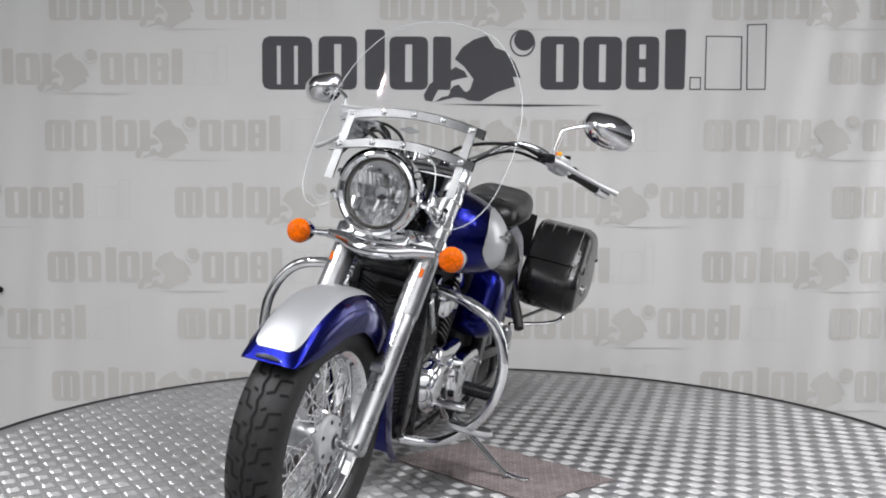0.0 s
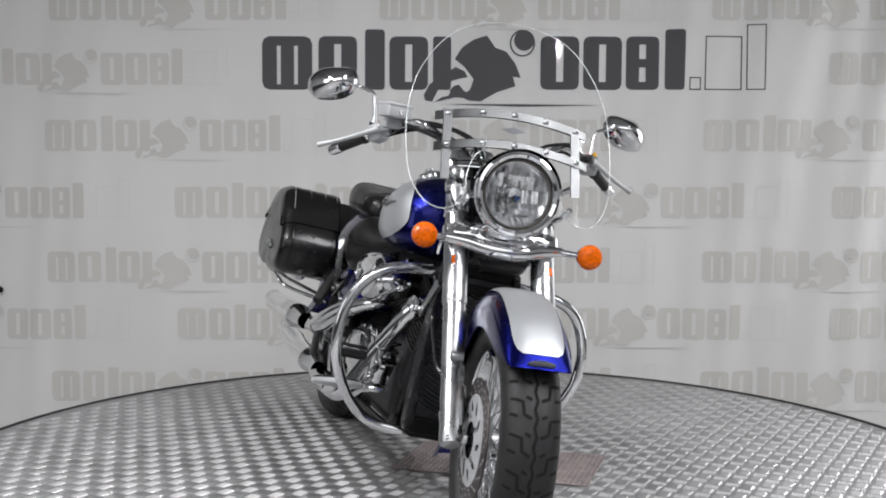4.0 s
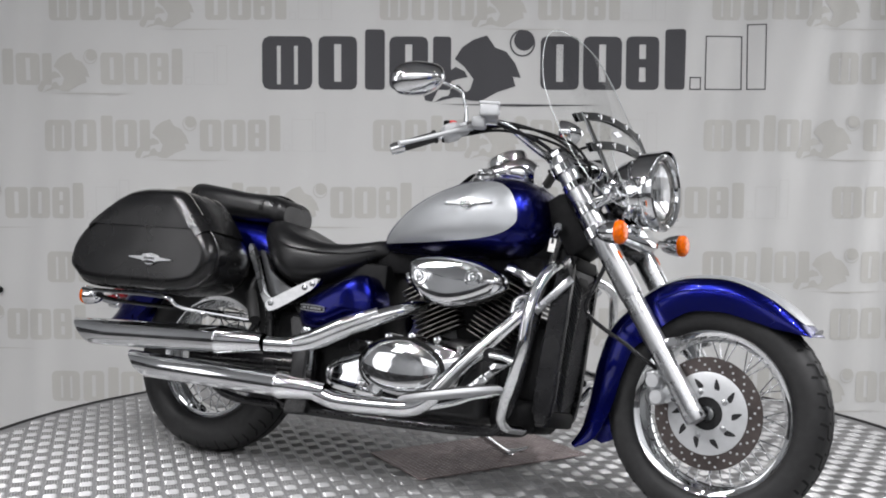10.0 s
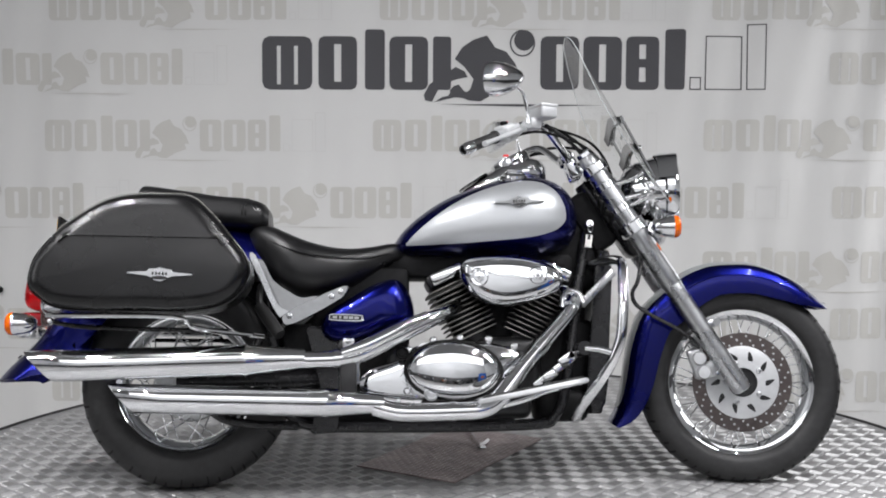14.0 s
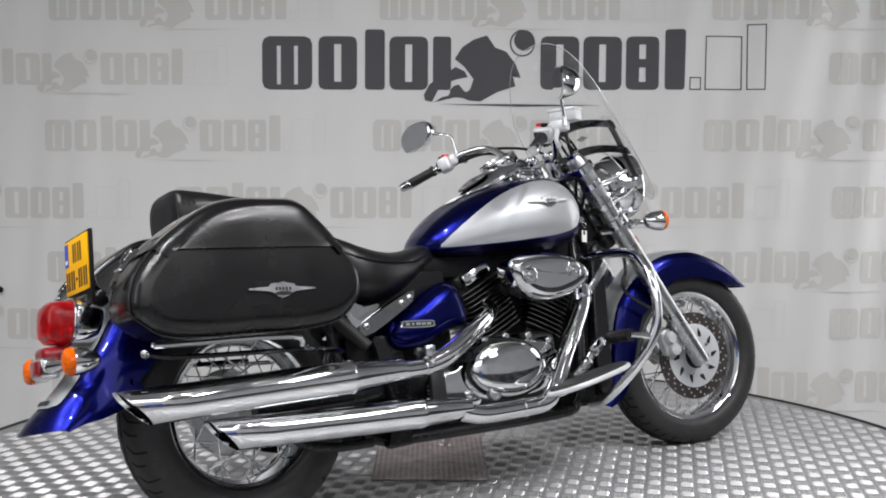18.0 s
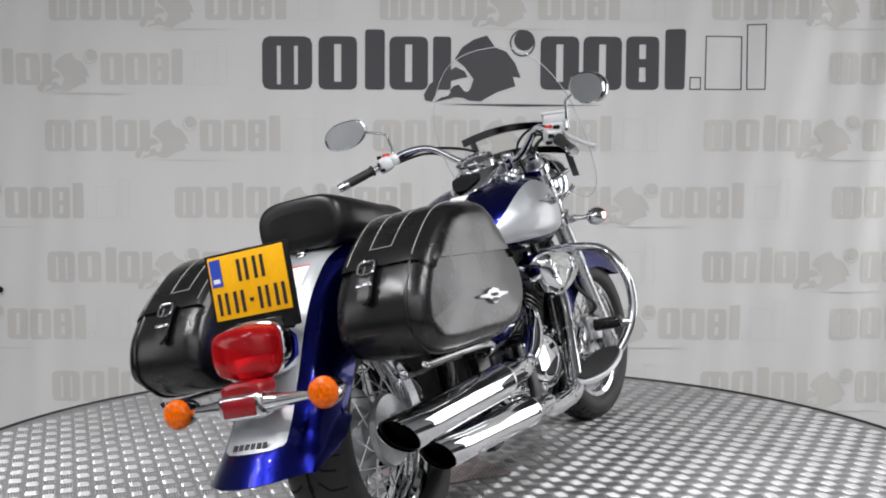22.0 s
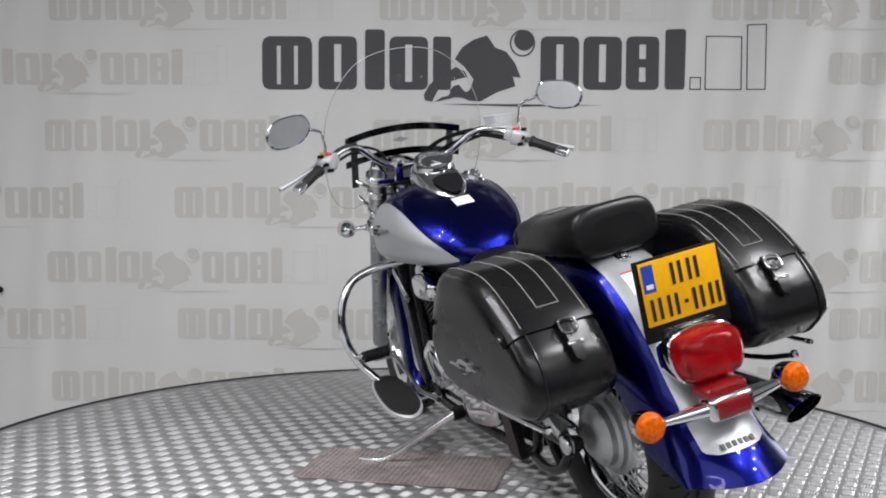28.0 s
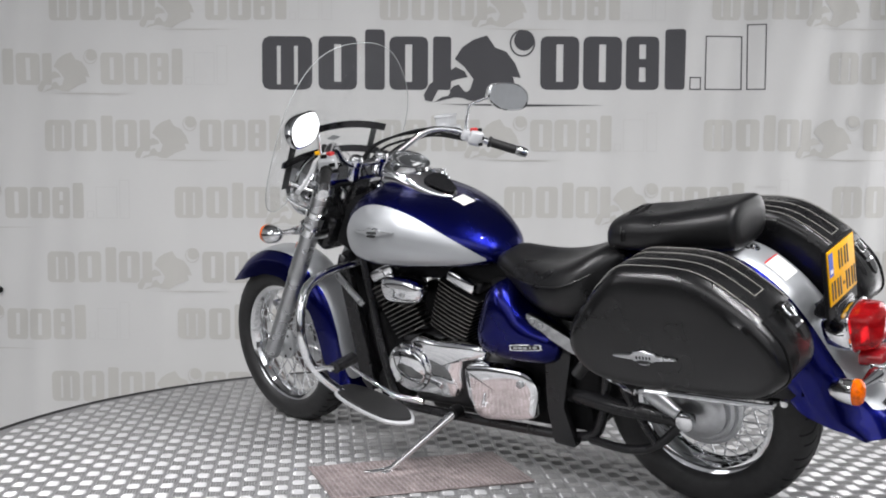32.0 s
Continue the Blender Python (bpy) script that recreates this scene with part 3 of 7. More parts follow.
def tread_mesh(c, radius, width, rim, paths, count, gw=0.0032):
    """Dark strips laid on the tread for the shade in its grooves: each path is a list of (turn, y) in tread pitches and
    half widths.
    """
    bm = bmesh.new()
    for i in range(count):
        for path in paths:
            pts = []
            for (u0, v0), (u1, v1) in zip(path, path[1:]):
                for s in range(4):
                    pts.append((u0 + (u1 - u0) * s / 4, v0 + (v1 - v0) * s / 4))
            pts.append(path[-1])
            row = []
            for q, (u, v) in enumerate(pts):
                a = 2 * math.pi * (i + u) / count
                y = v * width / 2
                r = tyre_surface(radius, width, rim, y) + 0.0012
                u2, v2 = pts[min(q + 1, len(pts) - 1)]
                u1, v1 = pts[max(q - 1, 0)]
                du, dv = (u2 - u1) * 2 * math.pi * radius / count, (v2 - v1) * width / 2
                l = math.hypot(du, dv) or 1
                ou, ov = -dv / l * gw / 2, du / l * gw / 2
                pair = []
                for sg in (-1, 1):
                    aa = a + sg * ou / radius
                    yy = y + sg * ov
                    rr = tyre_surface(radius, width, rim, yy) + 0.0012
                    pair.append(bm.verts.new((c[0] + rr * math.cos(aa), c[1] + yy, c[2] + rr * math.sin(aa))))
                row.append(pair)
            for p, q in zip(row, row[1:]):
                bm.faces.new((p[0], p[1], q[1], q[0]))
    return bm


def rim_mesh(c, r, width, n=72):
    bm = bmesh.new()
    w = width / 2
    prof = [(r - 0.024, -w * 0.35), (r - 0.014, -w * 0.70), (r - 0.008, -w * 0.92), (r + 0.004, -w), (r + 0.008, -w - 0.003), (r + 0.008, -w + 0.004), (r - 0.008, -w * 0.82),
            (r - 0.018, -w * 0.4), (r - 0.018, w * 0.4), (r - 0.008, w * 0.82), (r + 0.008, w - 0.004), (r + 0.008, w + 0.003), (r + 0.004, w), (r - 0.008, w * 0.92), (r - 0.014, w * 0.70), (r - 0.024, w * 0.35), (r - 0.024, -w * 0.35)]
    lathe(bm, prof, n, ybase(*c))
    bmesh.ops.remove_doubles(bm, verts=bm.verts, dist=1e-6)
    return bm


_sp = bmesh.new()
tube(_sp, [(0, 0, 0), (0, 0, 1)], 1.0, 6, 1, True, False)
SPOKE_MESH = bpy.data.meshes.new("spoke")
_sp.to_mesh(SPOKE_MESH)
_sp.free()
SPOKE_MESH.materials.append(CHROME)
for _f in SPOKE_MESH.polygons:
    _f.use_smooth = True


def spokes(c, hub_r, hub_y, rim_r, count, parent, m, sign=1):
    for i in range(count):
        side = 1 if i % 2 else -1
        a = 2 * math.pi * i / count
        lead = radians(38) * (1 if (i // 2) % 2 else -1)
        p0 = m @ Vector((c[0] + hub_r * math.cos(a + lead), c[1] + side * hub_y, c[2] + hub_r * math.sin(a + lead)))
        p1 = m @ Vector((c[0] + rim_r * math.cos(a), c[1] + side * 0.006, c[2] + rim_r * math.sin(a)))
        d = p1 - p0
        share("spoke", SPOKE_MESH, parent, Matrix.Translation(p0) @ d.to_track_quat("Z", "Y").to_matrix().to_4x4() @ Matrix.Diagonal((0.0025, 0.0025, d.length, 1)))


# front wheel
FW, FR = (0.883, 0.0, 0.3195), 0.3185
front_wheel = fpart("front_wheel", rim_mesh(FW, 0.222, 0.092), CHROME, label="chrome spoked rim of the front wheel")
fpart("tyre", tyre_mesh(FW, FR, 0.138, 0.222), RUBBER, front_wheel, "black grooved front tyre")
_zig = [(0.0, 0.03), (0.25, -0.06), (0.5, 0.03), (0.75, -0.06), (1.0, 0.03)]
_front_paths = [_zig]
for _s, _o in ((1, 0.0), (-1, 0.5)):
    _front_paths += [[(u + _o, _s * v) for u, v in q] for q in (
        [(0.0, 0.16), (0.10, 0.42), (0.46, 0.47), (0.56, 0.84)], [(0.52, 0.17), (0.60, 0.36)], [(0.05, 0.62), (0.12, 0.86)])]
fpart("tread_shade_strip", tread_mesh(FW, FR, 0.138, 0.222, _front_paths, 24, 0.0074), GROOVE, front_wheel, "dark strips for the shade in the tread grooves")
bm = bmesh.new()
lathe(bm, [(0.0, -0.062), (0.030, -0.062), (0.034, -0.05), (0.060, -0.046), (0.060, -0.036), (0.030, -0.030), (0.026, 0.0), (0.030, 0.030), (0.055, 0.036), (0.055, 0.044), (0.034, 0.05), (0.028, 0.066), (0.0, 0.066)], 32, ybase(*FW))
fpart("hub", bm, ALLOY, front_wheel, "cast alloy hub")
bm = bmesh.new()
lathe(bm, [(0.0465, -0.078), (0.0465, -0.072), (0.020, -0.070), (0.020, -0.078)], 32, ybase(*FW))
fpart("hub_ring", bm, ENGINE, front_wheel, "dark ring in the disc carrier")
spokes(FW, 0.056, 0.040, 0.208, 48, front_wheel, STEER)


def disc_parts(c, r_out, y, parent, side=-1, xf=STEER):
    m = xf @ ybase(c[0], y, c[2], side)
    bm = bmesh.new()
    lathe(bm, [(r_out * 0.70, -0.0025), (r_out - 0.001, -0.0025), (r_out, 0.0), (r_out - 0.001, 0.0025), (r_out * 0.70, 0.0025), (r_out * 0.70, -0.0025)], 64, m)
    disc = part("brake_disc", bm, DISC, parent, "drilled steel brake disc")
    bm = bmesh.new()
    lathe(bm, [(0.046, -0.002), (r_out * 0.72, -0.002), (r_out * 0.735, 0.004), (r_out * 0.70, 0.0065), (0.075, 0.008), (0.050, 0.010), (0.046, 0.010)], 64, m)
    part("carrier", bm, CARRIER, disc, "light grey painted disc carrier")
    bm = bmesh.new()
    # pale dots on the solid disc, for the light that shows through its holes
    for i in range(60):
        a, rr = 2 * math.pi * i / 60, r_out * (0.78, 0.86, 0.94)[i % 3]
        lathe(bm, [(0.0034, 0.0), (0.0034, 0.0031), (0.0, 0.0031)], 8, m @ Matrix.Translation((rr * math.cos(a), rr * math.sin(a), 0)))
    tagged(part("drill_hole_glint", bm, CARRIER, disc, "bright dots for the light seen through the drilled holes", sharp=30), kind="stuff")
    # thin dark patches on the closed carrier, for the shade in its openings
    for i in range(10):
        bm = bmesh.new()
        a = 2 * math.pi * i / 10
        t = m @ Matrix.Rotation(a, 4, "Z") @ Matrix.Translation((0.082, 0, 0.0)) @ Matrix.Rotation(radians(25), 4, "Z")
        out = [(0.016 * math.cos(b) * (1 if math.cos(b) < 0 else 1.25), 0.0075 * math.sin(b) * (1.0 - 0.45 * math.cos(b))) for b in (2 * math.pi * k / 14 for k in range(14))]
        lo = [bm.verts.new(t @ Vector((x, y2, 0.0079))) for x, y2 in out]
        hi = [bm.verts.new(t @ Vector((x * 0.95, y2 * 0.95, 0.0083))) for x, y2 in out]
        for k in range(14):
            bm.faces.new((lo[k], lo[(k + 1) % 14], hi[(k + 1) % 14], hi[k]))
        bm.faces.new(hi)
        part("carrier_slot", bm, ENGINE, disc, "dark teardrop patch for the shade in an opening")
    for i in range(5):
        a = 2 * math.pi * (i + 0.5) / 5
        bolt_at(disc, 0, 0, 0, 1, 0.008, 0.0055, 10, SATIN, m @ Matrix.Rotation(a, 4, "Z") @ Matrix.Translation((0.062, 0, 0.008)))
    return disc


disc_parts(FW, 0.156, -0.070, front_wheel)

# forks
FORK_T, FORK_B = (0.412, 1.020), (0.873, 0.300)


def on_fork(s, y):
    return (FORK_T[0] + (FORK_B[0] - FORK_T[0]) * s, y, FORK_T[1] + (FORK_B[1] - FORK_T[1]) * s)


for sy in (-1, 1):
    y = sy * 0.123
    bm = bmesh.new()
    tube(bm, [on_fork(-0.03, y), on_fork(-0.01, y), on_fork(0.02, y), on_fork(0.535, y), on_fork(0.545, y)], [0.022, 0.0310, 0.0335, 0.0335, 0.0315], 28, 1, True, False)
    cover = fpart("fork_cover", bm, SATIN, label="brushed alloy upper fork cover")
    bm = bmesh.new()
    tube(bm, [on_fork(0.54, y), on_fork(0.555, y), on_fork(0.60, y), on_fork(0.96, y), on_fork(0.985, y), on_fork(1.0, y), on_fork(1.006, y)], [0.0300, 0.0312, 0.0300, 0.0298, 0.0300, 0.0280, 0.018], 28, 1, True, False)
    slider = fpart("fork_slider", bm, SATIN, label="brushed alloy fork slider")
    bm = bmesh.new()
    bar(bm, (FW[0] - 0.002, sy * 0.060, FW[2]), (FW[0] - 0.002, sy * 0.140, FW[2] - 0.002), 0.012, 16)
    fpart("axle", bm, CHROME, slider, "axle end")
    bm = bmesh.new()
    p = Vector(on_fork(0.735, y))
    box(bm, (0.070, 0.020, 0.026), Matrix.Translation(p + Vector((0.012, 0, 0.012))) @ Matrix.Rotation(radians(-12), 4, "Y"), 0.009)
    bar(bm, p + Vector((0.046, -0.016, 0.020)), p + Vector((0.046, 0.016, 0.020)), 0.012, 12)
    fpart("fender_lug", bm, SATIN, slider, "alloy fender mount")
    bm = bmesh.new()
    box(bm, (0.005, 0.010, 0.026), Matrix.Translation(Vector(on_fork(0.40, sy * 0.136)) + Vector((0.0258, 0, 0.0165))) @ Matrix.Rotation(radians(-32.6), 4, "Y"), 0.0015)
    fpart("side_reflector", bm, AMBER, cover, "small orange side reflector")

# brake caliper behind the right slider
bm = bmesh.new()
p = Vector(on_fork(0.87, -0.095)) + Vector((0.014, 0, -0.062))
box(bm, (0.050, 0.040, 0.100), Matrix.Translation(p + Vector((-0.084, 0, 0.050))) @ Matrix.Rotation(radians(-20), 4, "Y"), 0.012, 3)
box(bm, (0.050, 0.022, 0.05), Matrix.Translation(p + Vector((-0.040, -0.01, 0.035))) @ Matrix.Rotation(radians(-25), 4, "Y"), 0.008)
caliper = fpart("brake_caliper", bm, ALLOY, label="grey cast brake caliper")
for dz in (0.022, 0.066):
    bm = bmesh.new()
    lathe(bm, [(0.0215, -0.01), (0.0215, 0.020), (0.018, 0.027), (0.0, 0.028)], 24, ybase(p.x - 0.085 + (0.066 - dz) * 0.3, -0.110, p.z + dz, -1))
    fpart("piston_housing", bm, CARRIER, caliper, "round caliper housing")
for dx, dz in ((-0.045, 0.075), (-0.028, 0.02)):
    bolt_at(caliper, 0, 0, 0, -1, 0.008, 0.012, 6, CHROME, STEER @ ybase(p.x + dx, -0.106, p.z + dz, -1))
bm = bmesh.new()
tube(bm, [p + Vector((-0.085, -0.015, 0.10)), (0.716, -0.150, 0.458), (0.663, -0.155, 0.495), (0.594, -0.155, 0.533), (0.545, -0.155, 0.568), (0.535, -0.155, 0.605), (0.555, -0.150, 0.65), (0.57, -0.10, 0.76), (0.52, -0.08, 0.88), (0.45, -0.09, 0.97), (0.36, -0.16, 1.07), (0.27, -0.28, 1.115)], 0.0065, 8, 8)
fpart("brake_hose", bm, BLACK, label="black brake hose")

# triple clamps
for s, h in ((0.03, 0.034), (0.29, 0.040)):
    bm = bmesh.new()
    q = on_fork(s, 0)
    out = rounded([(-0.165, 0.0), (-0.15, -0.035), (-0.07, -0.045), (0.07, -0.045), (0.15, -0.035), (0.165, 0.0), (0.15, 0.035), (0.06, 0.05), (-0.06, 0.05), (-0.15, 0.035)], 4)
    m = Matrix.Translation(q) @ Matrix.Rotation(radians(-32.6), 4, "Y") @ Matrix.Rotation(radians(90), 4, "Z") @ Matrix.Rotation(radians(90), 4, "X")
    slab(bm, [(a, b) for a, b in out], [(-h / 2, 0.96), (-h / 2 + 0.004, 1.0), (h / 2 - 0.004, 1.0), (h / 2, 0.96)], m)
    fpart("triple_clamp", bm, CHROME, label="chrome fork clamp")
for sy in (-1, 1):
    bm = bmesh.new()
    lathe(bm, [(0.026, 0.0), (0.026, 0.012), (0.020, 0.018), (0.0, 0.019)], 6, Matrix.Translation(on_fork(-0.028, sy * 0.123)) @ Matrix.Rotation(radians(-32.6), 4, "Y"))
    fpart("fork_cap", bm, CHROME, label="chrome fork cap")

# front fender
FF_PATH = [(1.157, 0.550), (1.145, 0.565), (1.103, 0.609), (1.036, 0.657), (0.935, 0.698), (0.832, 0.703), (0.762, 0.692), (0.692, 0.660), (0.639, 0.615), (0.568, 0.542), (0.529, 0.434), (0.511, 0.326), (0.492, 0.244), (0.466, 0.192)]


def fender_frames(path, n):
    sp = spline(path, n)
    fr = []
    for i, p in enumerate(sp):
        t = sp[min(i + 1, len(sp) - 1)][:2] - sp[max(i - 1, 0)][:2]
        t = t / np.linalg.norm(t)
        fr.append((p[:2], np.array((-t[1], t[0]))))
    return fr


def fender_point(p, nrm, hw, dep, th, off=0.0, ex=0.62):
    cs, sn = math.cos(th), math.sin(th)
    y = (hw + off) * math.copysign(abs(cs) ** ex, cs)
    d = dep * (1 - abs(sn) ** ex) - off * abs(sn)
    return (p[0] + nrm[0] * d, y, p[1] + nrm[1] * d)


def fender_mesh(path, hws, deps, n=5, k=22, thick=0.003, lip=True):
    fr = fender_frames(path, n)
    hw, dp = [float(a[0]) for a in spline([(h,) for h in hws], n)], [float(a[0]) for a in spline([(d,) for d in deps], n)]
    bm = bmesh.new()
    rings = []
    for (p, nrm), h, d in zip(fr, hw, dp):
        ths = [math.pi * j / k for j in range(k + 1)]
        ring = [fender_point(p, nrm, h, d, t) for t in ths]
        ring += [fender_point(p, nrm, h, d, t, -thick) for t in reversed(ths)]
        rings.append(ring)
    skin(bm, rings, True, True)
    return bm


def fender_panel(path, hws, deps, s0, s1, spread, n=5, k=12, off=0.0016, round_in=0.06, round_out=0.06):
    """A painted panel on a fender's crown, between two shares of its path."""
    fr = fender_frames(path, n)
    hw, dp = [float(a[0]) for a in spline([(h,) for h in hws], n)], [float(a[0]) for a in spline([(d,) for d in deps], n)]
    N = len(fr) - 1
    bm = bmesh.new()
    rings = []
    for q in range(61):
        s = s0 + (s1 - s0) * q / 60
        i = min(int(s * N), N - 1)
        f = s * N - i
        p = fr[i][0] * (1 - f) + fr[i + 1][0] * f
        nr = fr[i][1] * (1 - f) + fr[i + 1][1] * f
        nr = nr / np.linalg.norm(nr)
        h, d = hw[i] * (1 - f) + hw[i + 1] * f, dp[i] * (1 - f) + dp[i + 1] * f
        e = 1.0
        if s - s0 < round_in:
            e = math.sqrt(max(0.0, 1 - (1 - (s - s0) / round_in) ** 2)) * 0.45 + 0.55
        if s1 - s < round_out:
            e = min(e, math.sqrt(max(0.0, 1 - (1 - (s1 - s) / round_out) ** 2)) * 0.45 + 0.55)
        w = spread * e
        rings.append([fender_point(p, nr, h, d, math.pi / 2 + w * (2 * j / k - 1), off) for j in range(k + 1)])
    skin(bm, rings, False, False)
    return bm


FF_HW = [0.070, 0.078, 0.086, 0.088, 0.088, 0.088, 0.088, 0.088, 0.088, 0.088, 0.088, 0.088, 0.088, 0.090]
FF_DP = [0.004, 0.020, 0.060, 0.085, 0.100, 0.104, 0.112, 0.118, 0.118, 0.110, 0.104, 0.092, 0.070, 0.030]
front_fender = fpart("front_fender", fender_mesh(FF_PATH, FF_HW, FF_DP), BLUE, label="deep blue metallic front fender")
_fr, _n = fender_frames(FF_PATH, 5), 5
_h, _d = [float(a[0]) for a in spline([(h,) for h in FF_HW], _n)], [float(a[0]) for a in spline([(d,) for d in FF_DP], _n)]
for _th in (0.42, math.pi - 0.42):
    bm = bmesh.new()
    tube(bm, [fender_point(p, nr, h, d, _th, -0.0004) for (p, nr), h, d in list(zip(_fr, _h, _d))[8:44]], 0.0022, 6, 1, True, False)
    fpart("side_crease", bm, BLUE, front_fender, "raised line along the fender side")
fpart("silver_panel", fender_panel(FF_PATH, FF_HW, FF_DP, 0.105, 0.93, 0.60), SILVER, front_fender, "silver painted centre panel")
bm = bmesh.new()
_e = [(1.152, 0.563), (1.142, 0.574), (1.133, 0.583)]
slab(bm, [(0.033 * math.cos(a), 0.013 * math.sin(a)) for a in (2 * math.pi * i / 20 for i in range(20))], [(-0.001, 1.0), (0.0015, 0.97), (0.002, 0.8)],
     Matrix.Translation((1.1545, 0, 0.560)) @ Matrix.Rotation(radians(130), 4, "Y") @ Matrix.Rotation(radians(-90), 4, "Z") @ Matrix.Rotation(radians(90), 4, "X") @ Matrix.Rotation(radians(180), 4, "X"))
fpart("badge", bm, SATIN, front_fender, "small oval silver badge")
# speedometer drive on the hub's left side
bm = bmesh.new()
lathe(bm, [(0.020, 0.046), (0.062, 0.046), (0.064, 0.052), (0.062, 0.060), (0.040, 0.064), (0.030, 0.072), (0.020, 0.072)], 40, ybase(*FW))
_sd = fpart("speedometer_drive", bm, CARRIER, front_wheel, "light grey disc on the hub")
bm = bmesh.new()
# black dots set on the solid disc, for the shade inside its holes
for _i in range(6):
    _a = 2 * math.pi * _i / 6 + 0.3
    lathe(bm, [(0.006, 0.0), (0.006, 0.0022), (0.0, 0.0024)], 10, ybase(FW[0] + 0.050 * math.cos(_a), 0.0612, FW[2] + 0.050 * math.sin(_a)))
fpart("drive_hole", bm, ENGINE, _sd, "dark dots for the shade in the disc's holes")

# headlamp
HL = Vector((0.672, 0.0, 0.944))
HM = Matrix.Translation(HL) @ Matrix.Rotation(radians(88), 4, "Y")
bm = bmesh.new()
lathe(bm, [(0.0, -0.165), (0.035, -0.160), (0.070, -0.138), (0.094, -0.100), (0.106, -0.050), (0.108, -0.004), (0.103, 0.0)], 48, HM)
headlamp = fpart("headlamp", bm, CHROME, label="large round chrome headlamp")
bm = bmesh.new()
lathe(bm, [(0.108, -0.020), (0.1155, -0.014), (0.1175, 0.002), (0.1165, 0.014), (0.112, 0.023), (0.105, 0.026), (0.0970, 0.021), (0.0930, 0.010), (0.0925, -0.004), (0.106, -0.006)], 64, HM)
fpart("trim_ring", bm, CHROME, headlamp, "chrome lamp ring")
bm = bmesh.new()
rings = []
for rr, h in ((0.1185, 0.030), (0.1180, 0.0), (0.1160, -0.04), (0.1170, -0.04), (0.1195, 0.0), (0.1200, 0.030)):
    rings.append([HM @ Vector((rr * math.cos(a), rr * math.sin(a), h * (0.35 + 0.65 * abs(math.sin((a - math.pi / 2) / 1))) if h > 0 else h)) for a in (math.pi / 2 + math.pi * (0.08 + 0.84 * k / 28) for k in range(29))])
skin(bm, rings, False, False)
fpart("visor", bm, CHROME, headlamp, "chrome lamp visor")
bm = bmesh.new()
lathe(bm, [(0.0935, 0.006), (0.0900, 0.004), (0.0890, 0.010), (0.0870, 0.010), (0.0865, 0.0)], 56, HM)
fpart("lens_seal", bm, FINEDGE, headlamp, "dark lens seal")
bm = bmesh.new()
_rng = random.Random(11)
for i in range(23):
    for j in range(5):
        y0, y1 = -0.0885 + i * 0.0077, -0.0885 + (i + 1) * 0.0077
        x0, x1 = -0.0885 + j * 0.0354, -0.0885 + (j + 1) * 0.0354
        tl, tv = _rng.uniform(-0.0022, 0.0022), _rng.uniform(-0.003, 0.003)
        quad = []
        for x, y, sx, sz in ((x0, y0, -1, -1), (x0, y1, -1, 1), (x1, y1, 1, 1), (x1, y0, 1, -1)):
            r = math.hypot(x, y)
            if r > 0.0875:
                x, y, r = x * 0.0875 / r, y * 0.0875 / r, 0.0875
            quad.append(HM @ Vector((x, y, -0.066 + 0.066 * (r / 0.0875) ** 2 + (tl * sz + tv * sx) * (r < 0.0875))))
        if math.hypot((x0 + x1) / 2, (y0 + y1) / 2) < 0.094:
            bm.faces.new([bm.verts.new(c) for c in quad])
fpart("reflector", bm, REFLECTOR, headlamp, "faceted bright reflector", flat=True)
bm = bmesh.new()
lathe(bm, [(0.0, -0.02), (0.018, -0.022), (0.020, -0.034), (0.016, -0.060)], 20, HM)
fpart("bulb_cap", bm, CHROME, headlamp, "chrome bulb cap")
bm = bmesh.new()
lathe(bm, [(0.0885, 0.004), (0.080, 0.012), (0.060, 0.017), (0.030, 0.0205), (0.0, 0.021)], 40, HM)
_ob = fpart("lens", bm, GLASS, headlamp, "clear curved lens")
_ob.visible_shadow = False

# lamp bar and front indicators
bm = bmesh.new()
tube(bm, [(0.600, -0.165, 0.806), (0.615, -0.10, 0.800), (0.635, -0.05, 0.790), (0.640, 0.0, 0.786), (0.635, 0.05, 0.790), (0.615, 0.10, 0.800), (0.600, 0.165, 0.806)], [0.013, 0.020, 0.022, 0.024, 0.022, 0.020, 0.013], 16, 6)
box(bm, (0.03, 0.17, 0.055), Matrix.Translation((0.617, 0, 0.812)) @ Matrix.Rotation(radians(-15), 4, "Y"), 0.010)
lamp_bar = fpart("lamp_bar", bm, CHROME, label="chrome bar under the headlamp")


def indicator(x, y, z, sx, parent, fn, stalk_from):
    bm = bmesh.new()
    lathe(bm, [(0.0, -0.062), (0.012, -0.060), (0.022, -0.050), (0.030, -0.030), (0.034, -0.006), (0.0345, 0.004), (0.032, 0.004)], 28, xbase(x - sx * 0.012, y, z, sx))
    body = fn("indicator", bm, CHROME, parent, "chrome indicator body")
    bm = bmesh.new()
    lathe(bm, [(0.0335, 0.002), (0.0345, 0.010), (0.0325, 0.018), (0.026, 0.024), (0.014, 0.027), (0.0, 0.028)], 28, xbase(x - sx * 0.012, y, z, sx))
    fn("amber_lens", bm, AMBER, body, "orange indicator lens", flat=True)
    bm = bmesh.new()
    tube(bm, [stalk_from, (x - sx * 0.04, y - math.copysign(0.03, y), z), (x - sx * 0.045, y, z)], [0.010, 0.009, 0.010], 12, 4)
    fn("stalk", bm, CHROME, body)


for sy in (-1, 1):
    indicator(0.664, sy * 0.229, 0.804, 1, BIKE, lambda n, b, m, p, l="", **kw: fpart(n, b, m, p, l, **kw), (0.602, sy * 0.16, 0.806))

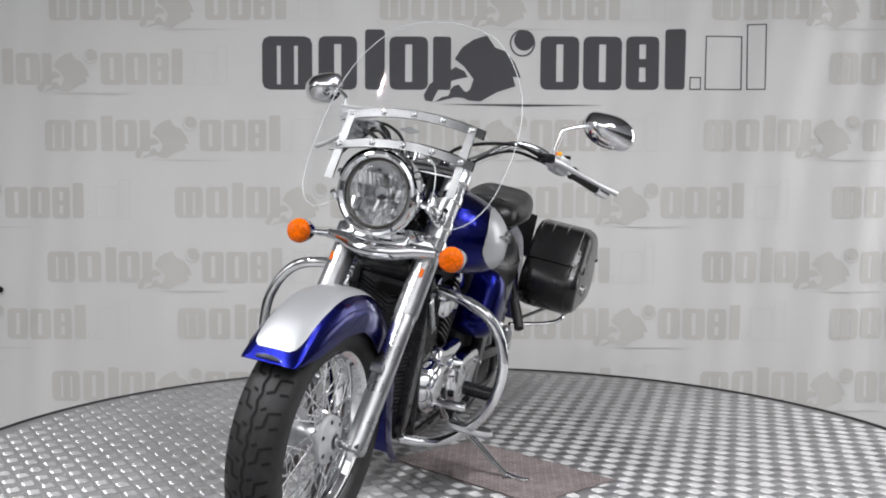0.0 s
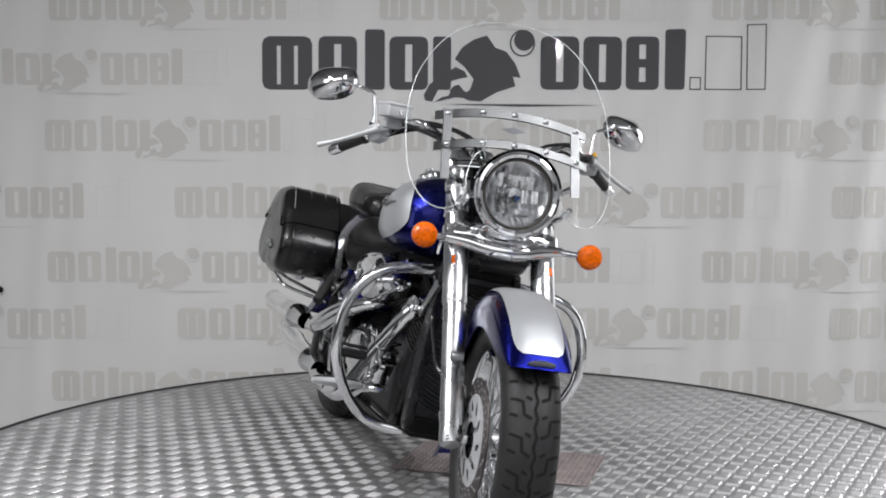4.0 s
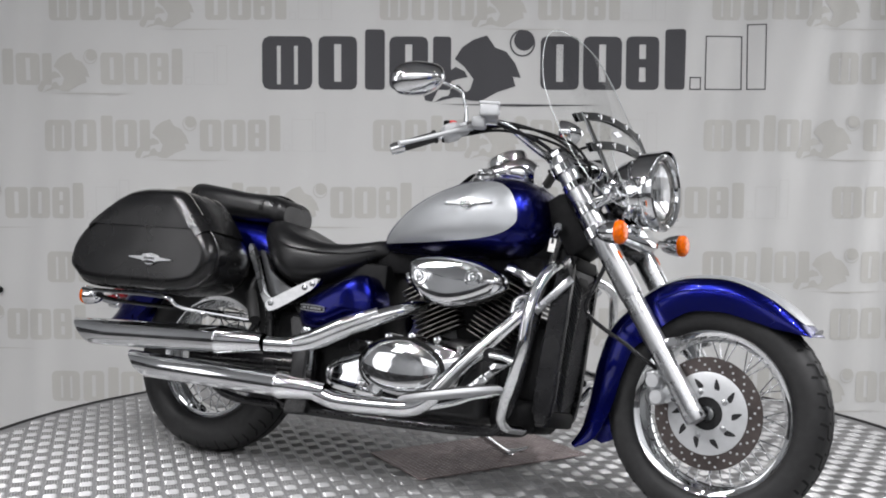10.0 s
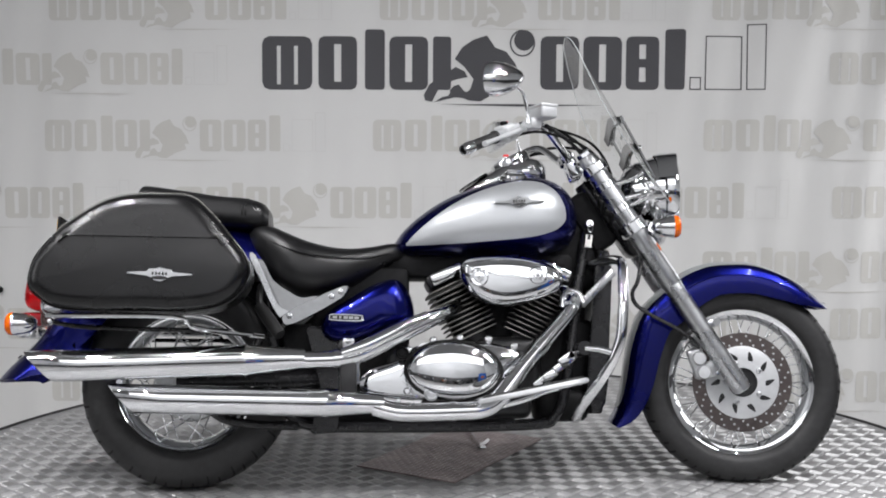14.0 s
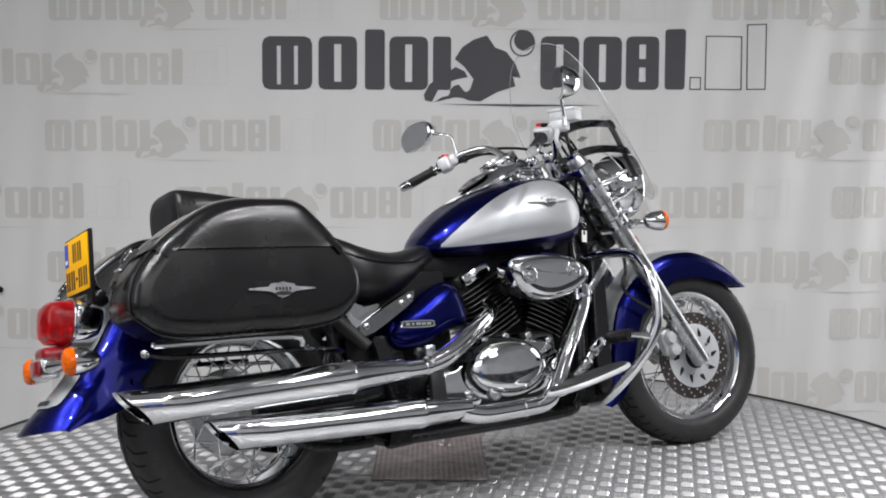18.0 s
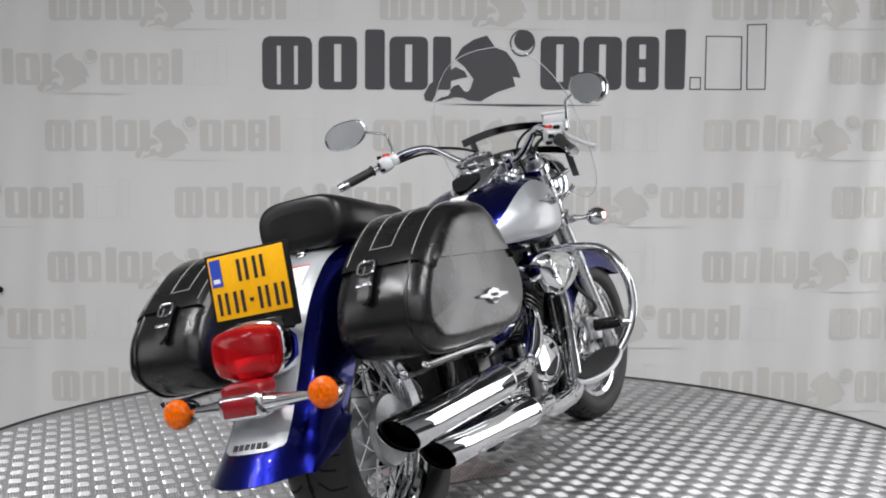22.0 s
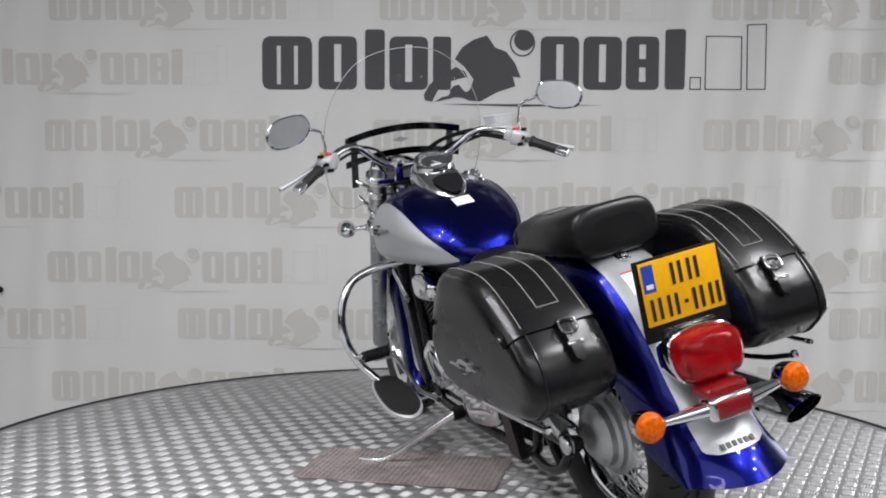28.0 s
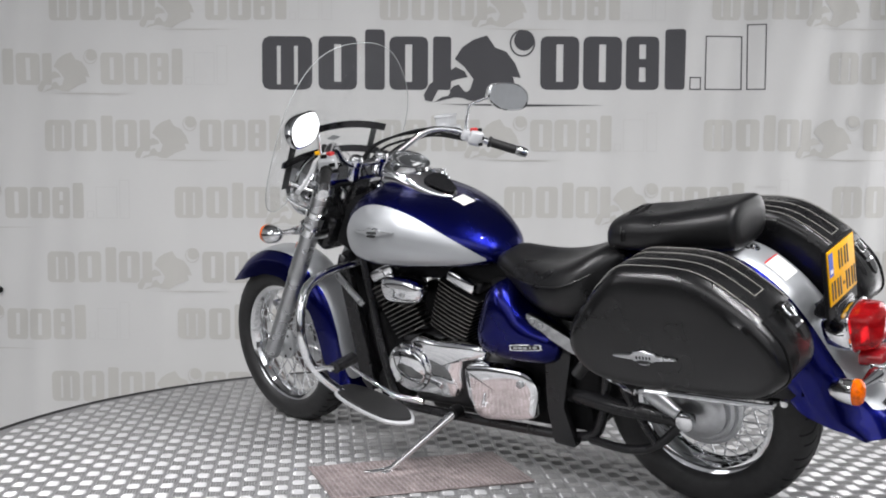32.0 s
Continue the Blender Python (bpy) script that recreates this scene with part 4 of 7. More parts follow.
# black block added for the dark space behind the lamp, and chrome lamp brackets
bm = bmesh.new()
box(bm, (0.10, 0.17, 0.15), Matrix.Translation((0.545, 0, 0.80)) @ Matrix.Rotation(radians(-33), 4, "Y"), 0.03, 3)
fpart("fork_gap_block", bm, BLACK, label="black block for the dark space between the forks")
for sy in (-1, 1):
    bm = bmesh.new()
    tube(bm, [(0.60, sy * 0.108, 0.93), (0.565, sy * 0.125, 0.915), (0.50, sy * 0.125, 0.90)], 0.012, 10, 4)
    box(bm, (0.05, 0.012, 0.06), Matrix.Translation((0.575, sy * 0.118, 0.93)) @ Matrix.Rotation(radians(-25), 4, "Y"), 0.005)
    fpart("lamp_bracket", bm, CHROME, label="chrome lamp bracket")


# windshield
def ws_x(z, y):
    return 0.342 + (1.442 - z) * 0.565 - 6.2 * y ** 4 - 0.05 * (1.442 - z) * (z - 0.92)


WS_OUT = rounded([(0.0, 1.446), (0.085, 1.438), (0.165, 1.405), (0.232, 1.335), (0.278, 1.245), (0.296, 1.150), (0.296, 1.05), (0.280, 0.955), (0.240, 0.895), (0.185, 0.880), (0.140, 0.915), (0.128, 0.985), (0.105, 1.040), (0.055, 1.068),
                  (0.0, 1.072), (-0.055, 1.068), (-0.105, 1.040), (-0.128, 0.985), (-0.140, 0.915), (-0.185, 0.880), (-0.240, 0.895), (-0.280, 0.955), (-0.296, 1.05), (-0.296, 1.150), (-0.278, 1.245), (-0.232, 1.335), (-0.165, 1.405), (-0.085, 1.438)], 3)


def ws_span(z):
    """The half widths (inner, outer) of the screen at the height z."""
    ys = []
    for (ya, za), (yb, zb) in zip(WS_OUT, WS_OUT[1:] + WS_OUT[:1]):
        if (za - z) * (zb - z) <= 0 and za != zb:
            y = ya + (yb - ya) * (z - za) / (zb - za)
            if y >= -1e-6:
                ys.append(y)
    ys = sorted(ys)
    if not ys:
        return 0.0, 0.0
    return (0.0, ys[-1]) if z > 1.072 or len(ys) < 2 else (ys[0], ys[-1])


bm = bmesh.new()
th = 0.0035
zs = [0.8802 + (1.4455 - 0.8802) * (0.5 - 0.5 * math.cos(math.pi * i / 64)) for i in range(65)]
prev = None
for z in zs:
    a, b = ws_span(z)
    row = []
    cols = 20
    if a <= 0.0:
        row = [[bm.verts.new((ws_x(z, y), y, z)) for y in (-b + 2 * b * i / (2 * cols) for i in range(2 * cols + 1))]]
    else:
        row = [[bm.verts.new((ws_x(z, s * y), s * y, z)) for y in (a + (b - a) * i / cols for i in range(cols + 1))] for s in (-1, 1)]
    if prev is not None and len(prev) == len(row):
        for pr, rw in zip(prev, row):
            for i in range(len(rw) - 1):
                bm.faces.new((pr[i], pr[i + 1], rw[i + 1], rw[i]))
    elif prev is not None:
        full = row[0]
        for s, pr in zip((-1, 1), prev):
            half = full[cols::-1] if s < 0 else full[cols:]
            for i in range(cols):
                bm.faces.new((pr[i], pr[i + 1], half[i + 1], half[i]))
    prev = row
bmesh.ops.solidify(bm, geom=bm.faces[:], thickness=th)
windshield = fpart("windshield", bm, SCREEN, label="clear curved windshield on chrome brackets")
windshield.visible_shadow = False
bm = bmesh.new()
_loop = [(ws_x(z, y) + th / 2, y, z) for y, z in WS_OUT]
tube(bm, _loop + [_loop[0]], 0.0014, 6, 1, False, False)
_ob = fpart("edge", bm, SCREENEDGE, windshield, "polished screen edge")
_ob.visible_shadow = False
for nm, z0, off in (("upper_strap", 1.166, 0.008), ("lower_strap", 1.078, 0.008)):
    bm = bmesh.new()
    rings = []
    for i in range(25):
        y = -0.222 + 0.434 * i / 24
        z = z0 - 0.65 * y * y
        for_ring = []
        for dx, dz in ((off, -0.012), (off + 0.004, -0.011), (off + 0.004, 0.011), (off, 0.012), (off - 0.001, 0.0)):
            for_ring.append((ws_x(z + dz, y) + dx, y, z + dz))
        rings.append(for_ring)
    skin(bm, rings, True, True)
    st = fpart(nm, bm, STRAP, windshield, "chrome windshield strap")
    bm = bmesh.new()
    rings = []
    for i in range(25):
        y = -0.222 + 0.434 * i / 24
        z = z0 - 0.65 * y * y
        rings.append([(ws_x(z + dz, y) + dx, y, z + dz) for dx, dz in ((-0.003, -0.013), (-0.007, -0.012), (-0.007, 0.012), (-0.003, 0.013))])
    skin(bm, rings, True, True)
    fpart("inner_" + nm, bm, DARKSTEEL, windshield, "dark inner strap")
    for y in (-0.189, -0.09, 0.0, 0.09, 0.179):
        z = z0 - 0.65 * y * y
        bolt_at(windshield, 0, 0, 0, 1, 0.009, 0.006, 14, CHROME, STEER @ xbase(ws_x(z, y) + off + 0.003, y, z))
for sy in (-1, 1):
    bm = bmesh.new()
    rings = []
    for i in range(13):
        z = 1.156 - 0.196 * i / 12
        y = -0.005 + sy * 0.184
        x = 0.510 + (1.141 - z) * 0.513
        rings.append([(x + a, y + b, z) for a, b in ((0, -0.013), (0.006, -0.012), (0.006, 0.012), (0, 0.013))])
    skin(bm, rings, True, True)
    up = fpart("upright", bm, STRAP, windshield, "chrome windshield upright")
    bm = bmesh.new()
    tube(bm, [(0.575, sy * 0.175, 0.985), (0.545, sy * 0.150, 0.965), (0.475, sy * 0.128, 0.945)], 0.008, 10, 4)
    tube(bm, [(0.605, sy * 0.172, 0.925), (0.580, sy * 0.155, 0.900), (0.520, sy * 0.128, 0.875)], 0.008, 10, 4)
    for s in (0.105, 0.205):
        lathe(bm, [(0.0345, -0.012), (0.0375, -0.010), (0.0375, 0.010), (0.0345, 0.012)], 24, Matrix.Translation(on_fork(s, sy * 0.123)) @ Matrix.Rotation(radians(-32.6), 4, "Y"))
    fpart("clamp", bm, CHROME, windshield, "chrome fork clamp")
bm = bmesh.new()
slab(bm, rounded([(-0.034, 0), (-0.012, 0.006), (0.0, 0.011), (0.012, 0.006), (0.034, 0), (0.012, -0.006), (0.0, -0.010), (-0.012, -0.006)], 3), [(-0.001, 1), (0.002, 0.95)],
     Matrix.Translation((ws_x(1.122, 0) + 0.006, 0, 1.122)) @ Matrix.Rotation(radians(-90), 4, "Z"))
fpart("badge", bm, SATIN, windshield, "small winged badge")

# handlebar
for_bar = [(0.345, 0.0, 1.035), (0.345, 0.075, 1.038), (0.318, 0.140, 1.068), (0.262, 0.215, 1.122), (0.205, 0.285, 1.118), (0.152, 0.336, 1.086), (0.080, 0.408, 1.047), (0.032, 0.456, 1.020)]
bm = bmesh.new()
_pts = [(x, -y, z) for x, y, z in reversed(for_bar[1:])] + for_bar
tube(bm, _pts, 0.0118, 14, 6)
handlebar = fpart("handlebar", bm, CHROME, label="wide chrome handlebar")
for sy in (-1, 1):
    bm = bmesh.new()
    box(bm, (0.040, 0.034, 0.085), Matrix.Translation((0.358, sy * 0.058, 1.020)) @ Matrix.Rotation(radians(-20), 4, "Y"), 0.010)
    fpart("riser", bm, CHROME, handlebar, "chrome bar riser")
    bm = bmesh.new()
    lathe(bm, [(0.020, -0.012), (0.023, -0.008), (0.023, 0.014), (0.018, 0.022), (0.0, 0.024)], 20, Matrix.Translation((0.342, sy * 0.058, 1.046)) @ Matrix.Rotation(radians(-20), 4, "Y"))
    fpart("riser_cap", bm, CHROME, handlebar, "round chrome riser cap")
    g = [(0.118, 0.370, 1.068), (0.075, 0.413, 1.044), (0.050, 0.438, 1.030)]
    bm = bmesh.new()
    a, b = Vector((g[0][0], sy * g[0][1], g[0][2])), Vector((g[2][0], sy * g[2][1], g[2][2]))
    tube(bm, [a + (b - a) * q for q in (0, 0.02, 0.10, 0.12, 0.95, 1.0)], [0.012, 0.020, 0.020, 0.0165, 0.0165, 0.0155], 18, 1, True, False)
    fpart("grip", bm, GRIP, handlebar, "black rubber grip")
    bm = bmesh.new()
    c = Vector((0.022, sy * 0.466, 1.014))
    tube(bm, [b, b + (c - b) * 0.05, b + (c - b) * 0.7, c, c + (c - b) * 0.02], [0.0158, 0.0178, 0.0182, 0.0150, 0.008], 18, 1, True, False)
    fpart("bar_end", bm, CHROME, handlebar, "chrome grip end")
    bm = bmesh.new()
    dirv = (b - a).normalized()
    q = dirv.to_track_quat("Z", "Y").to_matrix().to_4x4()
    mid = Vector((0.147, sy * 0.339, 1.083))
    box(bm, (0.058, 0.054, 0.050), Matrix.Translation(mid) @ q, 0.012, 3)
    box(bm, (0.040, 0.040, 0.034), Matrix.Translation(mid - dirv * 0.036) @ q, 0.009)
    sw = fpart("switch_box", bm, CARRIER, handlebar, "pale silver switch housing")
    bm = bmesh.new()
    box(bm, (0.022, 0.020, 0.014), Matrix.Translation(mid + Vector((-0.004, -sy * 0.010, 0.031))), 0.004)
    fpart("kill_switch" if sy < 0 else "turn_switch", bm, REDPLASTIC, sw, "small red switch")
    for a, b, h, name in ((0.018, 0.027, 0.012, "dip_switch"), (0.004, 0.000, 0.014, "push_button"), (-0.006, -0.021, 0.012, "horn_button")):
        bm = bmesh.new()
        box(bm, (0.016, 0.020, h), Matrix.Translation(mid + Vector((-0.026 if b < 0.02 else -0.006, sy * a, b))) @ Matrix.Rotation(radians(-sy * 45), 4, "Z"), 0.003)
        fpart(name, bm, MATT, sw, "black switch")
    # lever
    bm = bmesh.new()
    lv = [(0.205, sy * 0.315, 1.098), (0.190, sy * 0.350, 1.090), (0.150, sy * 0.405, 1.066), (0.112, sy * 0.462, 1.042), (0.086, sy * 0.512, 1.024)]
    tube(bm, lv, [0.008, 0.009, 0.0075, 0.0065, 0.0085], 10, 5)
    fpart("lever", bm, CARRIER, handlebar, "polished hand lever")
    bm = bmesh.new()
    if sy < 0:
        RSM = Matrix.Translation((0.256, -0.305, 1.148)) @ Matrix.Rotation(radians(30), 4, "Z")
        box(bm, (0.056, 0.092, 0.040), RSM, 0.006, 3)
        box(bm, (0.060, 0.096, 0.010), RSM @ Matrix.Translation((0, 0, 0.018)), 0.003)
        box(bm, (0.040, 0.060, 0.034), Matrix.Translation((0.226, -0.312, 1.114)) @ Matrix.Rotation(radians(28), 4, "Z"), 0.008)
        lathe(bm, [(0.008, 0.0), (0.008, 0.002), (0.005, 0.003), (0.0, 0.001)], 16, RSM @ xbase(0.028, 0.0, -0.004))
        fpart("brake_reservoir", bm, CARRIER, handlebar, "silver brake fluid reservoir")
    else:
        box(bm, (0.034, 0.05, 0.028), Matrix.Translation((0.208, 0.312, 1.100)) @ Matrix.Rotation(radians(-35), 4, "Z"), 0.007)
        fpart("clutch_perch", bm, BLACK, handlebar, "black clutch lever perch")
        bm = bmesh.new()
        box(bm, (0.016, 0.010, 0.012), Matrix.Translation((0.185, 0.345, 1.118)), 0.002)
        fpart("choke_tab", bm, YELLOW, handlebar, "small yellow tab")
    # mirror
    bm = bmesh.new()
    mc = Vector((0.0932, 0.452, 1.2046)) if sy > 0 else Vector((0.118, -0.486, 1.2145))
    sb = Vector((0.193, 0.329, 1.100)) if sy > 0 else Vector((0.213, -0.362, 1.108))
    tube(bm, [sb, sb + Vector((-0.001, sy * 0.001, 0.030)), sb + Vector((-0.008, sy * 0.007, 0.066)), sb + Vector((-0.016, sy * 0.014, 0.090)), sb + (mc - sb) * 0.42 + Vector((0, 0, 0.060)), mc + Vector((0.028, -sy * 0.050, 0.006))], [0.009, 0.0055, 0.0055, 0.0055, 0.0055, 0.007], 10, 5)
    fpart("mirror_stalk", bm, CHROME, handlebar, "thin chrome mirror stalk")
    yaw = Matrix.Rotation(radians(18 if sy > 0 else -22), 4, "Z")
    mm = Matrix.Translation(mc) @ yaw @ Matrix.Rotation(radians(-2 if sy > 0 else 3), 4, "Y") @ Matrix.Rotation(radians(-sy * 9), 4, "X")
    out = rounded([(-0.074, 0.020), (-0.056, 0.044), (0.0, 0.051), (0.046, 0.046), (0.080, 0.022), (0.086, -0.012), (0.064, -0.042), (0.0, -0.049), (-0.046, -0.036), (-0.074, -0.008)], 4)
    out = [(sy * a, b) for a, b in out]
    mm2 = mm @ Matrix.Rotation(radians(90), 4, "Z")
    bm = bmesh.new()
    slab(bm, out, [(0.002, 0.92), (0.0, 1.0), (-0.010, 1.0), (-0.030, 0.90, -sy * 0.004, 0), (-0.050, 0.70, -sy * 0.010, 0), (-0.066, 0.46, -sy * 0.016, 0), (-0.076, 0.24, -sy * 0.020, 0), (-0.079, 0.05, -sy * 0.021, 0)], mm2)
    mir = fpart("mirror", bm, CHROME, handlebar, "chrome oval rear-view mirror")
    bm = bmesh.new()
    slab(bm, out, [(0.0025, 0.915), (0.0035, 0.90)], mm2)
    fpart("mirror_glass", bm, MIRROR, BIKE, "clear mirror glass")

# cables
for pts, r in (
        ([(0.20, -0.30, 1.105), (0.27, -0.20, 1.13), (0.38, -0.08, 1.09), (0.45, -0.05, 1.0), (0.44, -0.05, 0.88)], 0.0048),
        ([(0.165, -0.315, 1.078), (0.26, -0.22, 1.105), (0.40, -0.12, 1.07), (0.47, -0.09, 0.98), (0.45, -0.07, 0.86)], 0.0045),
        ([(0.175, -0.31, 1.09), (0.28, -0.20, 1.12), (0.42, -0.10, 1.085), (0.485, -0.06, 0.98), (0.46, -0.05, 0.86)], 0.0045),
        ([(0.20, 0.30, 1.098), (0.30, 0.23, 1.125), (0.42, 0.10, 1.085), (0.47, 0.06, 0.96), (0.44, 0.06, 0.86)], 0.005),
        ([(0.165, 0.315, 1.080), (0.26, 0.22, 1.105), (0.35, 0.14, 1.06), (0.42, 0.08, 0.98)], 0.0048)):
    bm = bmesh.new()
    tube(bm, pts, r, 8, 7)
    fpart("control_cable", bm, MATT, label="black control cable")

# ---------- tank ----------
TANK_KEYS = [  # x, half width, bottom, top, widest share of height
    (-0.225, 0.040, 0.735, 0.765), (-0.200, 0.095, 0.722, 0.800), (-0.150, 0.140, 0.716, 0.846), (-0.080, 0.185, 0.714, 0.893), (0.000, 0.218, 0.713, 0.930), (0.080, 0.238, 0.712, 0.956),
    (0.160, 0.246, 0.712, 0.972), (0.240, 0.236, 0.716, 0.972), (0.300, 0.206, 0.730, 0.950), (0.335, 0.165, 0.755, 0.916), (0.352, 0.105, 0.790, 0.880), (0.357, 0.040, 0.815, 0.855)]


TANK_DENSE = [tuple(a) for a in spline(TANK_KEYS, 8)]


def tank_at(x):
    ks = TANK_DENSE
    x = min(max(x, ks[0][0]), ks[-1][0])
    for a, b in zip(ks, ks[1:]):
        if a[0] <= x <= b[0]:
            f = (x - a[0]) / (b[0] - a[0])
            return [a[i] + (b[i] - a[i]) * f for i in range(1, 4)]


def tank_section(w, zb, zt, n=40):
    zc = zb + 0.46 * (zt - zb)
    ring = []
    for j in range(n):
        a = 2 * math.pi * j / n
        cs, sn = math.cos(a), math.sin(a)
        y = w * math.copysign(abs(cs) ** 0.72, cs)
        z = zc + (zt - zc) * sn ** 1.0 if sn > 0 else zc - (zc - zb) * abs(sn) ** 0.55
        ring.append((y, z))
    return ring


def tank_side(x, z):
    """Half width of the tank at x and height z."""
    w, zb, zt = tank_at(x)
    zc = zb + 0.46 * (zt - zb)
    if z >= zc:
        sn = min(1.0, (z - zc) / (zt - zc))
    else:
        sn = min(1.0, max(0.0, (zc - z) / (zc - zb))) ** (1 / 0.55)
    return w * math.sqrt(max(0.0, 1 - sn * sn)) ** 0.72


bm = bmesh.new()
_k = TANK_DENSE
skin(bm, [[(k[0], y, z) for y, z in tank_section(k[1], k[2], k[3])] for k in _k], True, True)
tank = part("fuel_tank", bm, BLUE, BIKE, "deep blue fuel tank with silver side panels")
TOP = [(-0.190, 0.752), (-0.150, 0.790), (-0.080, 0.843), (0.000, 0.889), (0.080, 0.920), (0.160, 0.937), (0.225, 0.932), (0.270, 0.902), (0.295, 0.855), (0.300, 0.825)]
LOW = [(-0.190, 0.744), (-0.150, 0.741), (-0.080, 0.740), (0.000, 0.741), (0.080, 0.745), (0.160, 0.751), (0.225, 0.762), (0.270, 0.780), (0.295, 0.805), (0.300, 0.822)]
for sy in (-1, 1):
    bm = bmesh.new()
    up, lo = spline(TOP, 6), spline(LOW, 6)
    rings = []
    for a, b in zip(up, lo):
        row = []
        for j in range(15):
            f = j / 14
            x, z = b[0] + (a[0] - b[0]) * f, b[1] + (a[1] - b[1]) * f
            row.append((x + (0.001 if x > 0.25 else 0), sy * (tank_side(x, z) + 0.0032), z))
        rings.append(row)
    skin(bm, rings, False, False)
    part("silver_panel", bm, SILVER, tank, "silver metallic side panel")


def tail_sweep(bm):
    """The rear fender's lip: its middle stands further back than its corners."""
    for v in bm.verts:
        t = min(1.0, max(0.0, (0.50 - v.co.z) / 0.13)) if v.co.x < -1.2 else 0.0
        v.co.x += 0.075 * t * min(1.0, (abs(v.co.y) / 0.135) ** 2)
        v.co.z += 0.012 * t * min(1.0, (abs(v.co.y) / 0.135) ** 2)
    return bm


def winged_badge(name, x, y, z, w, sy, parent, roll=0.0, over=None):
    """A chrome badge: a shield between two thin wings, laid over the curved surface over(x, z) where one is given."""
    def laid(bm):
        if over:
            for v in bm.verts:
                v.co.y += sy * over(v.co.x, v.co.z)
        return bm

    out = [(-0.5, 0.015), (-0.35, 0.026), (-0.20, 0.035), (-0.17, 0.075), (-0.08, 0.088), (0.0, 0.105), (0.08, 0.088), (0.17, 0.075), (0.20, 0.035), (0.35, 0.026), (0.5, 0.015), (0.5, -0.008), (0.35, -0.022), (0.20, -0.035), (0.13, -0.062), (0.08, -0.10), (0.0, -0.118), (-0.08, -0.10), (-0.13, -0.062), (-0.20, -0.035), (-0.35, -0.022), (-0.5, -0.008)]
    m = Matrix.Translation((x, y, z)) @ Matrix.Rotation(radians(roll), 4, "Y")
    bm = bmesh.new()
    slab(bm, [(a * w, b * w) for a, b in out], [(-sy * 0.004, 1.0), (sy * 0.003, 1.0), (sy * 0.0045, 0.93)], m)
    ob = part(name, laid(bm), SATIN, parent, "chrome winged badge")
    for k in range(5):
        bm = bmesh.new()
        box(bm, (0.030 * w, 0.0016, 0.045 * w), m @ Matrix.Translation(((k - 2) * 0.052 * w, sy * 0.0046, 0.004 * w)), 0.0)
        part("badge_bar", laid(bm), ENGINE, ob, flat=True)
    bm = bmesh.new()
    slab(bm, [(0.13 * w * math.cos(a), -0.062 * w + 0.030 * w * math.sin(a)) for a in (2 * math.pi * i / 12 for i in range(12))], [(sy * 0.003, 1.0), (sy * 0.0052, 1.0)], m)
    part("badge_crest", laid(bm), ENGINE, ob)
    return ob


for sy in (-1, 1):
    winged_badge("badge", 0.150, sy * 0.008, 0.860, 0.158, sy, tank, -1.5, tank_side)

# instrument housing on the tank
bm = bmesh.new()
KEY = [(-0.012, 0.012, 0.918, 0.928), (0.004, 0.036, 0.915, 0.944), (0.040, 0.058, 0.915, 0.968), (0.080, 0.072, 0.920, 0.996), (0.120, 0.078, 0.930, 1.020), (0.170, 0.078, 0.945, 1.040), (0.215, 0.074, 0.945, 1.050), (0.245, 0.062, 0.945, 1.045), (0.268, 0.035, 0.955, 1.025)]
skin(bm, [[(k[0], k[1] * math.copysign(abs(math.cos(a)) ** 0.8, math.cos(a)), (k[2] + k[3]) / 2 + (k[3] - k[2]) / 2 * math.sin(a)) for a in (2 * math.pi * j / 28 for j in range(28))] for k in spline(KEY, 4)], True, True)
console = part("instrument_housing", bm, CHROME, BIKE, "chrome instrument housing on the tank")
SPM = Matrix.Translation((0.160, 0.0, 1.032)) @ Matrix.Rotation(radians(-26), 4, "Y")
bm = bmesh.new()
lathe(bm, [(0.066, -0.02), (0.068, 0.010), (0.065, 0.018), (0.058, 0.019), (0.056, 0.010)], 40, SPM)
speedo = part("speedometer", bm, CHROME, console, "round chrome-rimmed speedometer")
bm = bmesh.new()
lathe(bm, [(0.0575, 0.010), (0.0, 0.0102)], 40, SPM)
part("dial", bm, INDIGO, speedo, "grey dial face")
bm = bmesh.new()
for i in range(21):
    a = radians(-40 + 260 * i / 20)
    box(bm, (0.010 if i % 2 == 0 else 0.006, 0.002, 0.0008), SPM @ Matrix.Rotation(a, 4, "Z") @ Matrix.Translation((0.046, 0, 0.0112)))
box(bm, (0.042, 0.003, 0.001), SPM @ Matrix.Rotation(radians(215), 4, "Z") @ Matrix.Translation((0.018, 0, 0.0125)))
box(bm, (0.010, 0.034, 0.0008), SPM @ Matrix.Translation((-0.024, 0, 0.0112)))
tagged(part("dial_mark", bm, PALEINK, speedo, "white dial marks", flat=True), kind="stuff")
bm = bmesh.new()
lathe(bm, [(0.057, 0.0155), (0.03, 0.0175), (0.0, 0.018)], 32, SPM)
_ob = part("dial_glass", bm, GLASS, speedo)
_ob.visible_shadow = False
bm = bmesh.new()
slab(bm, rounded([(-0.050, 0.0), (-0.034, 0.028), (0.040, 0.052), (0.062, 0.0), (0.040, -0.052), (-0.034, -0.028)], 4), [(0.0, 1.0), (0.004, 0.97)], Matrix.Translation((0.030, 0, 0.9645)) @ Matrix.Rotation(radians(-31), 4, "Y") @ Matrix.Rotation(radians(90), 4, "X"))
part("switch_panel", bm, BLACK, console, "glossy black panel of the housing")
